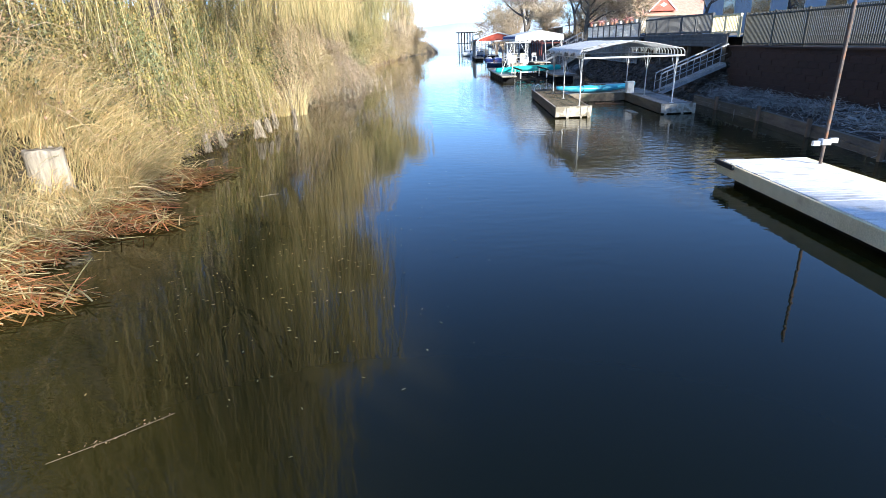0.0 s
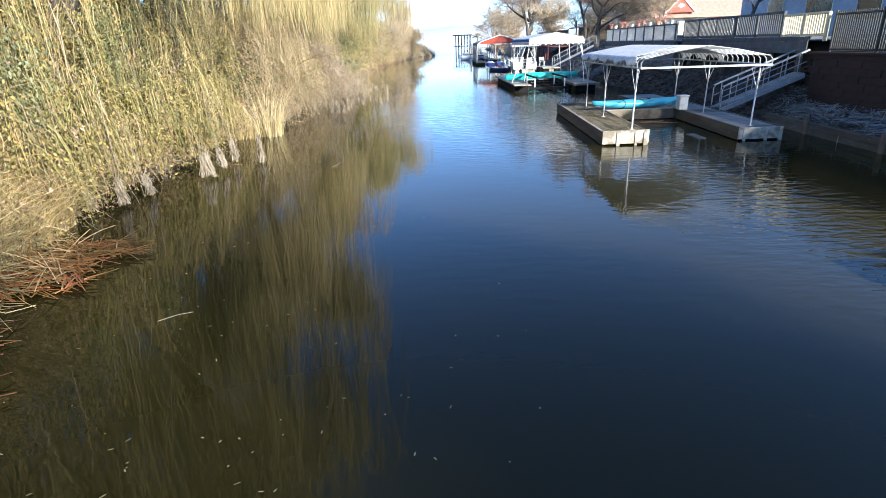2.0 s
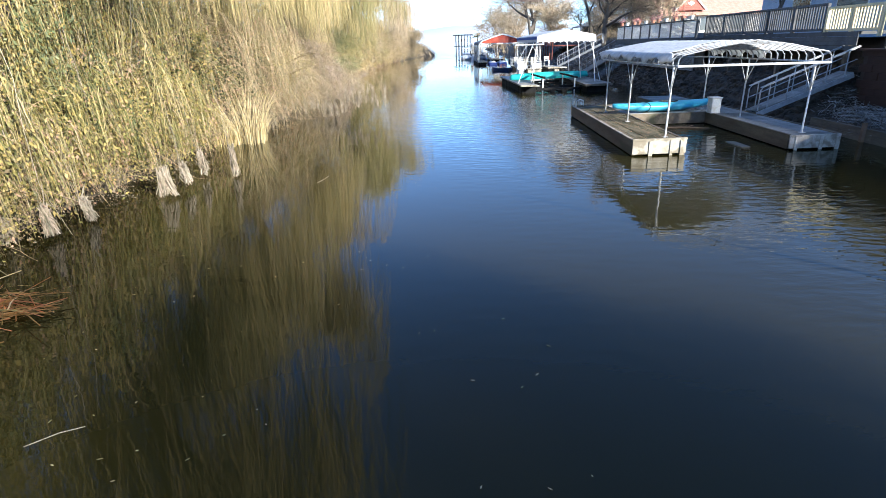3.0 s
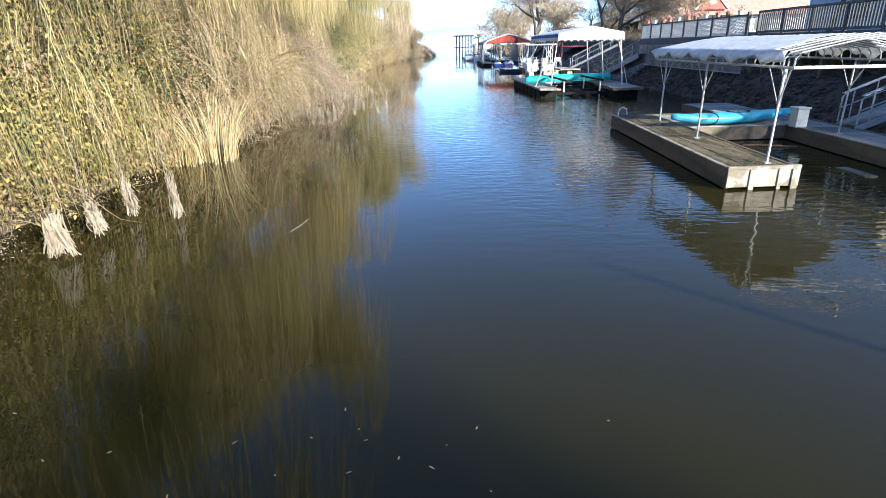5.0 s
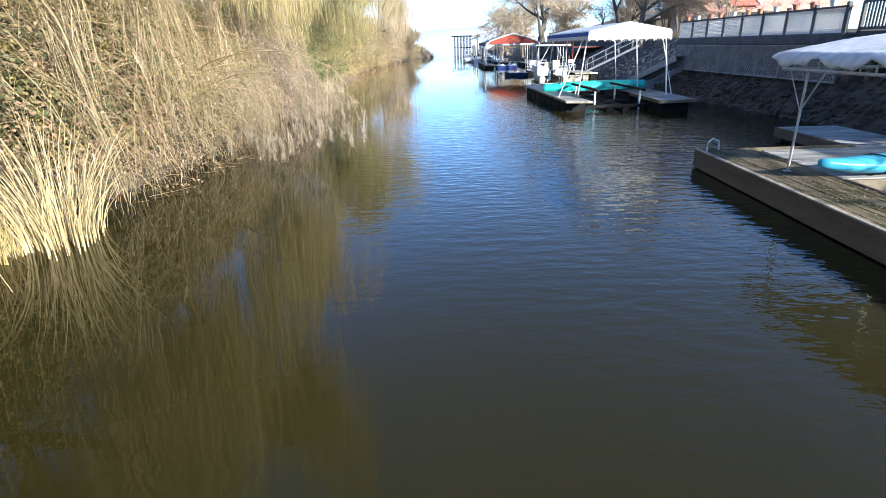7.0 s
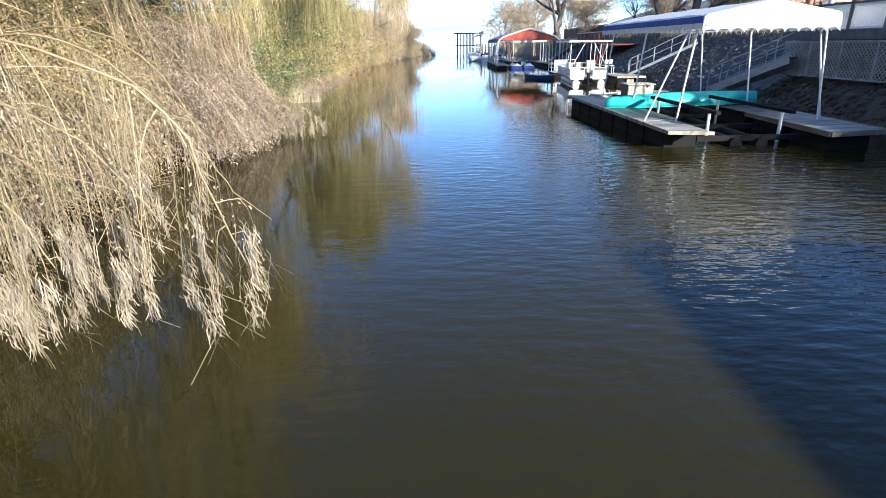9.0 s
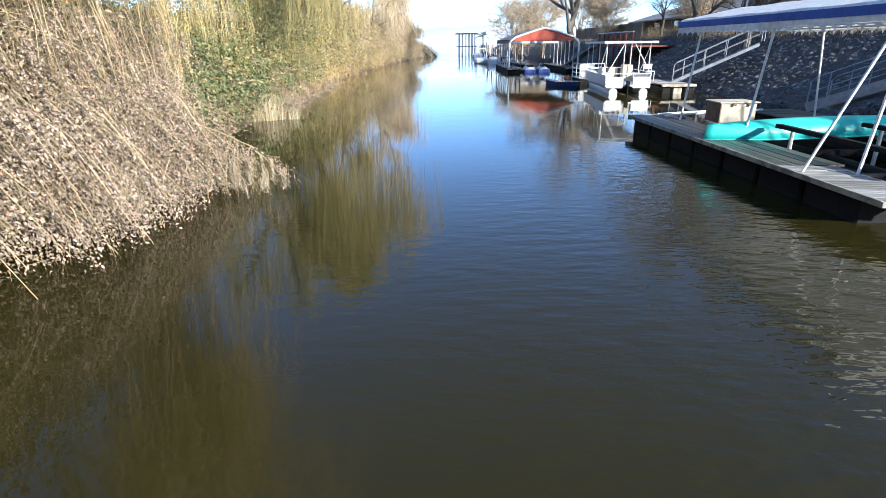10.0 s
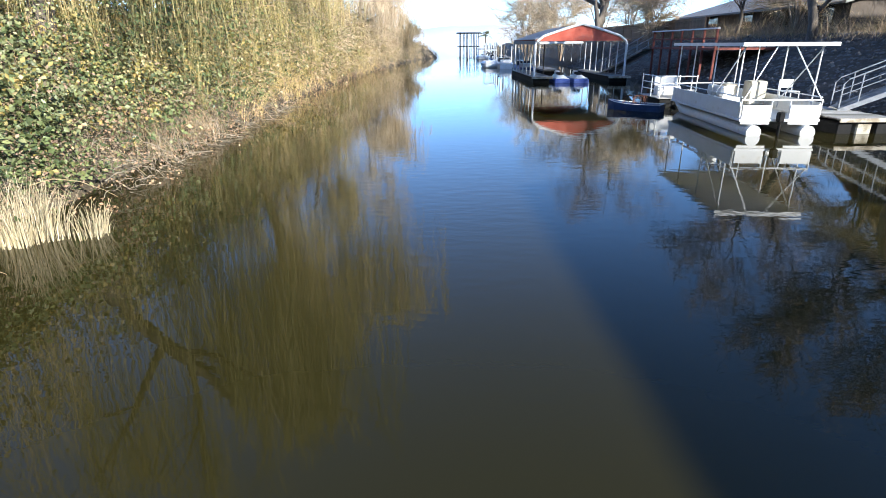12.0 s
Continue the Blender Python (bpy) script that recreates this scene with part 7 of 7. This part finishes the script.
house("house", "dark brown house with low grey roof above the rocky bank", 24.5, 35.0, 88.5, 112.0, 3.3, 5.3, 7.0, M_HOUSED, M_ROOFG, "y", 1.4,
      (("x", 90, 3.9, 1.8, 1.2), ("x", 95, 3.9, 1.8, 1.2), ("x", 100, 3.9, 1.8, 1.2), ("x", 106, 3.9, 1.8, 1.2)), frame_m=M_HOUSED)
house("house", "pale house with grey roof near the dark fence", 20.0, 30.0, 6.0, 24.0, 2.5, 5.6, 8.0, M_STUCCO, M_ROOFG, "y", 0.7,
      (("x", 9, 3.4, 1.5, 1.2), ("x", 14, 3.4, 1.5, 1.2), ("x", 19, 3.4, 1.5, 1.2)))

# red-stained deck with white rail near the shelter
t = thing("wooden_deck", "red-stained wooden deck with white top rail on posts", "deck")
part("floor", boxes((13.9, 17.5, 84.0, 94.0, 2.35, 2.48)), M_REDW, t)
for y in np.arange(84.1, 94.0, 1.6):
    part("post", boxes((13.95, 14.07, y, y + 0.12, 0.4, 3.5)), M_REDW, t)
part("rail", boxes((13.9, 14.1, 84.0, 94.0, 3.5, 3.58), bevel=0.01), M_WHITEW, t, "white top rail")
part("rail", boxes((13.97, 14.03, 84.0, 94.0, 2.95, 3.02)), M_REDW, t)
gangway((11.95, 98.2, 0.5), (13.7, 94.0, 2.36), 1.1, "grey ramp with rails from the shelter dock up the bank", 0.9, 4)


def bare_tree(x, y, h, r, seed, label, twig=None, n_per=9, spread=0.75, levels=3, lean=(0, 0), kids=(3, 5), fork=0.35, tl=(0.5, 1.3), tw=0.016):
    rng = np.random.default_rng(seed)
    t = thing("bare_tree", label, "tree")
    z = float(right_height(np.array(x - curve_at(RIGHT_SHORE, y)), np.array(float(y)))) - 0.2
    t.location = (x, y, z)
    out, tips = branching(rng, (0, 0, 0), h, r, lean, fork, levels, spread, kids, 0.3)
    raw("trunk", *tube_mesh(out[0], 12), M_BARK, t, smooth=True)
    tagged(raw("branchwork", *tube_mesh([p for lv in out[1:] for p in lv], 5), M_BARK, t, smooth=True), kind="stuff")
    pts = np.repeat(np.array([p for p, _ in tips]), n_per, 0)
    back = rng.uniform(0, 1, len(pts))[:, None] * h * 0.12
    dr = np.repeat(np.array([d for _, d in tips]), n_per, 0)
    n = len(pts)
    pts = pts - unit(dr) * back + rng.normal(size=(n, 3)) * h * 0.02
    d = unit(dr + rng.normal(size=(n, 3)) * 0.8)
    L = rng.uniform(*tl, n)[:, None, None]
    f = np.linspace(0, 1, 4)[None, :, None]
    p = pts[:, None] + d[:, None] * L * f + np.cumsum(rng.normal(size=(n, 4, 3)), 1) * 0.04
    w = np.linspace(tw, tw * 0.4, 4)[None] * np.ones((n, 1))
    tagged(raw("crown", *ribbons(p, w, unit(rng.normal(size=(n, 3)))), twig or M_TWIG, t, "fine bare twigs"), kind="stuff")
    return t


def brush_tree(x, y, h, w, seed, label, material, n=5000, tw=0.035, stems=7):
    """A many-stemmed vase-shaped tree whose fine twigs begin low."""
    rng = np.random.default_rng(seed)
    t = thing("bare_tree", label, "tree")
    t.location = (x, y, float(right_height(np.array(x - curve_at(RIGHT_SHORE, y)), np.array(float(y)))) - 0.2)
    limbs, twig_at, twig_d = [], [], []
    for k in range(stems):
        a, out = 2 * np.pi * (k + rng.uniform(-0.3, 0.3)) / stems, w / 2 * rng.uniform(0.3, 0.75)
        f = np.linspace(0, 1, 9)[:, None]
        end = np.array([math.cos(a) * out, math.sin(a) * out, h * rng.uniform(0.65, 0.95)])
        p = end * f + np.array([0, 0, 0.25 * h]) * np.sin(np.pi * f) * 0.5 + np.cumsum(rng.normal(size=(9, 3)), 0) * 0.05
        p[0] = 0
        limbs.append((p, np.linspace(h * 0.008, h * 0.002, 9)))
        for _ in range(11):
            i = rng.integers(2, 9)
            d = np.array([math.cos(a), math.sin(a), 0]) * rng.uniform(0.0, 0.7) + rng.normal(size=3) * np.array([0.6, 0.6, 0.3]) + np.array([0, 0, 0.35])
            b = p[i] + d / np.linalg.norm(d) * rng.uniform(0.18, 0.36) * h * np.linspace(0, 1, 6)[:, None] + np.cumsum(rng.normal(size=(6, 3)), 0) * 0.06
            limbs.append((b, np.linspace(h * 0.003, h * 0.001, 6)))
            twig_at.append(b)
            twig_d.append(np.repeat(d[None] / np.linalg.norm(d), 6, 0))
    at_, dir_ = np.concatenate(twig_at), np.concatenate(twig_d)
    k = rng.integers(0, len(at_), n)
    d = unit(dir_[k] + rng.normal(size=(n, 3)) * 0.6 + np.array([0, 0, 0.1]))
    q = at_[k][:, None] + d[:, None] * rng.uniform(0.08, 0.20, n)[:, None, None] * h * np.linspace(0, 1, 4)[None, :, None] + np.cumsum(rng.normal(size=(n, 4, 3)), 1) * 0.05
    tagged(raw("branchwork", *tube_mesh(limbs, 6), M_TWIG, t, smooth=True), kind="stuff")
    tagged(raw("crown", *ribbons(q, np.linspace(tw, tw * 0.35, 4)[None] * np.ones((n, 1)), unit(rng.normal(size=(n, 3)))), material, t, "fine bare twigs"), kind="stuff")


BT = "leafless tree with pale fine twigs behind the docks"
bare_tree(16.5, 117.0, 19.0, 0.75, 81, "large old leafless tree with thick forked trunk", M_TWIG, 9, 0.8, 3, (-0.1, 0), (4, 6), 0.25, (0.7, 1.8), 0.03)
for k, (x, y, h, w) in enumerate(((13.5, 150, 11, 11), (16.5, 163, 13, 12), (22, 175, 16, 15), (15.8, 134, 9, 9), (20.5, 119, 9, 9), (26, 150, 13, 13), (18.3, 106, 6.5, 6))):
    brush_tree(x, y, h, w, 82 + k, BT, M_TWIG_P if k % 3 else M_TWIG_Y, 4600, 0.045)
for k, (x, y, h, w) in enumerate(((21.5, 66, 6.5, 8), (20.8, 73, 7.5, 9), (22.5, 80, 7.5, 9), (20.8, 88, 7, 8), (24, 95, 7.5, 8))):
    brush_tree(x, y, h, w, 95 + k, "spreading leafless fruit tree with tan twigs", M_TWIG_Y, 5200, 0.026)
bare_tree(18.5, 82.5, 14.0, 0.26, 131, "tall leafless tree with pale trunk on the bank top", M_TWIG, 16, 0.75, 2, (0, 0), (5, 8), 0.3, (0.6, 1.6), 0.03)
bare_tree(17.4, 73.0, 14.0, 0.30, 132, "tall leafless tree with dark twigs on the bank top", M_TWIG, 26, 0.85, 2, (0, 0), (5, 8), 0.2, (0.6, 1.8), 0.04)
bare_tree(17.6, 41.5, 6.0, 0.16, 99, "small pale leafless tree on the deck yard", M_TWIG, 5, 0.8, 2)

picket_run("fence_board", "dark weathered board fence behind the boat shelter", (19.6, 98.0), (19.9, 128.0), 3.2, 4.7, 0.20, 0.19, M_WOODBR, ((3.4, 0.1), (4.4, 0.1)), 3.0, 0.12)

# bank-top brush
rr = np.random.default_rng(74)
n = 5200
y = rr.uniform(58, 112, n)
dx = rr.uniform(5.6, 7.6, n)
base = np.stack((curve_at(RIGHT_SHORE, y) + dx, y, right_height(dx, y)), -1)
tagged(raw("brush", *blades(rr, base, rr.uniform(0.3, 0.8, n), rr.normal(size=(n, 3)) * 0.9, rr.uniform(0.008, 0.02, n), 0.6), M_VINE), "tangled tan brush along the top of the bank", "brush", kind="stuff")

# far docks toward the lake
t = thing("pile_pier", "dark timber boat shelter on piles out in the lake mouth", "pier")
for k in range(6):
    for s in (0, 1):
        part("pile", pipes([(6.5 + k * 1.2, 250.0 + s * 7, -1), (6.5 + k * 1.2, 250.0 + s * 7, 6.2)], r=0.12), M_FLOAT, t)
part("roof", boxes((5.2, 13.2, 248.6, 258.0, 6.2, 6.5), bevel=0.05), M_FLOAT, t)
part("beam", boxes((5.6, 13.0, 249.8, 250.2, 1.9, 2.15)), M_FLOAT, t)
part("beam", boxes((5.6, 13.0, 256.8, 257.2, 1.9, 2.15)), M_FLOAT, t)
part("deck", boxes((12.6, 22.0, 249.5, 257.5, 1.0, 1.25)), M_SKIRT, t)
for k, (x0, y0, x1, y1) in enumerate(((6.0, 120, 9.0, 132), (7.0, 138, 10.5, 150), (8.0, 158, 12, 172), (9, 178, 13, 192))):
    t = thing("floating_dock", "distant grey floating dock on dark piles", "dock", "far docks")
    part("deck", boxes((x0, x1, y0, y1, 0.3, 0.5), bevel=0.02), M_DECKG, t)
    part("float", boxes((x0 + 0.2, x1 - 0.2, y0 + 0.2, y1 - 0.2, -0.2, 0.295)), M_FLOAT, t)
    for a in range(4):
        part("pile", pipes([(x0 + 0.1, y0 + 1 + a * 3, -1), (x0 + 0.1, y0 + 1 + a * 3, 2.6 + 0.4 * (a % 2))], r=0.08), M_GALV if a % 2 else M_SKIRT, t)
    if k in (0, 2):
        b = thing("motor_boat", "small white moored motor boat", "boat", "far boats")
        part("hull", boxes((x0 - 2.2, x0 - 0.3, y0 + 2, y0 + 7, -0.1, 0.75), bevel=0.25), M_WHITEPL, b)
        part("hull_stripe", boxes((x0 - 2.22, x0 - 0.28, y0 + 2.4, y0 + 6.6, 0.28, 0.42), bevel=0.02), M_SHADE, b, "navy stripe")
        part("bimini", boxes((x0 - 2.0, x0 - 0.5, y0 + 3.2, y0 + 5.8, 2.0, 2.1), bevel=0.03), M_TARP, b, "pale canvas top")
        for px in (x0 - 1.95, x0 - 0.55):
            for py in (y0 + 3.3, y0 + 5.7):
                part("bimini_pole", pipes([(px, py, 0.7), (px, py, 2.02)], r=0.03, n=5), M_GALV, b)
t = thing("boat_canopy", "distant pale boat canopy on posts", "canopy")
part("roof", boxes((10.5, 16, 122, 132, 2.7, 3.0), bevel=0.1), M_TARP, t)
for x in (10.7, 15.8):
    for y in (122.3, 127, 131.7):
        part("post", pipes([(x, y, 0), (x, y, 2.75)], r=0.05), M_GALV, t)

# unseen house and trees, added behind the walk's start to shade the water
house("house", "unseen plain house with grey roof, added to shade the water", 11.5, 20.0, -17.0, -4.5, 2.0, 6.0, 8.4, M_STUCCO, M_ROOFG, "y", 0.7, (("x", -14, 3.4, 1.5, 1.2), ("x", -9, 3.4, 1.5, 1.2)))
bare_tree(13.3, 2.3, 6.5, 0.13, 126, "slim leafless yard tree beside the white dock", M_TWIG, 3, 0.7, 2, (0, 0), (3, 5), 0.3, (0.4, 1.0), 0.02)
for k, (x, y, h) in enumerate(((13.0, -2.8, 10.5), (14.2, 0.0, 7.0), (12.2, -6.0, 12.0), (13.4, -4.6, 11.5))):
    bare_tree(x, y, h, 0.24, 120 + k, "unseen leafless tree with dense twigs, added to shade the water", M_TWIG, 26, 0.85, 2, (0, 0), (5, 8), 0.3, (0.6, 1.6))

# palm at the lake mouth
rr = np.random.default_rng(141)
t = thing("palm_tree", "dark palm with drooping fronds at the lake mouth", "tree")
part("trunk", pipes([(16.0, 262.0, -0.3), (16.1, 262.0, 3.0), (16.0, 262.0, 5.8)], r=0.25, n=8), M_BARK, t)
for k in range(16):
    a, e = k * 2.4 + rr.uniform(-0.2, 0.2), rr.uniform(0.0, 1.3)
    f = np.linspace(0, 1, 7)[:, None]
    rib = np.array([16.0, 262.0, 5.7]) + np.array([math.cos(a) * math.cos(e), math.sin(a) * math.cos(e), math.sin(e)]) * 3.2 * f - np.array([0, 0, 1.5]) * f ** 2
    n = 26
    g = rr.uniform(0.15, 1, n) * 5.99
    lo = g.astype(int)
    st = rib[lo] * (1 - (g - lo))[:, None] + rib[lo + 1] * (g - lo)[:, None]
    d = unit(rr.normal(size=(n, 3)) * np.array([1, 1, 0.3]) + np.array([0, 0, -0.5])) * 0.8
    q = ribbons(st[:, None] + d[:, None] * np.linspace(0, 1, 3)[None, :, None], np.full((n, 3), 0.10) * np.array([1, 0.8, 0.2]), unit(rr.normal(size=(n, 3))))
    raw("frond", *merge(q, ribbons(rib[None], np.full((1, 7), 0.09), np.array([[0, 0, 1.0]]))), M_LEAF, t)
for k, (x, y, h) in enumerate(((19.6, 84.5, 7), (19.8, 93, 6.5), (18.6, 76.5, 5.5))):
    bare_tree(x, y, h, 0.17, 150 + k, "slim pale-barked leafless tree on the bank top", M_TWIG, 9, 0.7, 2, (0.05, 0), (3, 5))
# more moored craft toward the lake
rr = random.Random(5)
for k in range(7):
    y, x = 108 + k * 11.5 + rr.uniform(-2, 2), 6.3 + k * 0.55 + rr.uniform(-0.7, 0.7)
    b = thing("motor_boat", "small pale moored motor boat with windscreen", "boat", "far boats")
    bm = bmesh.new()
    secs = [(-2.4, 0.85, 0.55), (-1.0, 0.95, 0.6), (0.8, 0.85, 0.7), (2.0, 0.45, 0.82), (2.6, 0.05, 0.9)]
    rings = [[bm.verts.new((x + sx * w, y + l, z)) for sx, z in ((-1, h), (-0.85, 0.0), (0, -0.15), (0.85, 0.0), (1, h))] for l, w, h in secs]
    for a, c in zip(rings, rings[1:]):
        for j in range(4):
            bm.faces.new((a[j], a[j + 1], c[j + 1], c[j]))
        bm.faces.new((a[4], a[0], c[0], c[4]))
    bm.faces.new(rings[0])
    part("hull", bm, M_WHITEPL if k % 3 else M_SHADE, b)
    part("windscreen", boxes((x - 0.7, x + 0.7, y + 0.4, y + 0.46, 0.72, 1.15)), M_GLASS, b)
    part("seat", boxes((x - 0.6, x + 0.6, y - 1.6, y - 1.0, 0.6, 1.0), bevel=0.05), M_WHITEPL, b)
    t = thing("floating_dock", "distant grey floating dock with white posts", "dock", "far docks")
    part("deck", boxes((x + 1.3, x + 2.9, y - 4, y + 4, 0.32, 0.48), bevel=0.02), M_DECKG, t)
    part("float", boxes((x + 1.4, x + 2.8, y - 3.8, y + 3.8, -0.2, 0.315)), M_FLOAT, t)
    for a in (-3.5, 0, 3.5):
        part("post", pipes([(x + 1.35, y + a, -0.5), (x + 1.35, y + a, 1.6 + rr.uniform(0, 1.4))], r=0.05), M_WHITEP if k % 2 else M_SKIRT, t)
# brush in front of the dark house
rr = np.random.default_rng(160)
n = 2600
y, dx = rr.uniform(62, 112, n), rr.uniform(5.4, 9.0, n)
base = np.stack((curve_at(RIGHT_SHORE, y) + dx, y, right_height(dx, y)), -1)
tagged(raw("brush", *blades(rr, base, rr.uniform(0.4, 1.1, n), rr.normal(size=(n, 3)) * np.array([1.0, 1.0, 0.2]), rr.uniform(0.012, 0.03, n), 1.2), M_TWIG), "tangled brown brush in front of the dark house", "brush", kind="stuff")
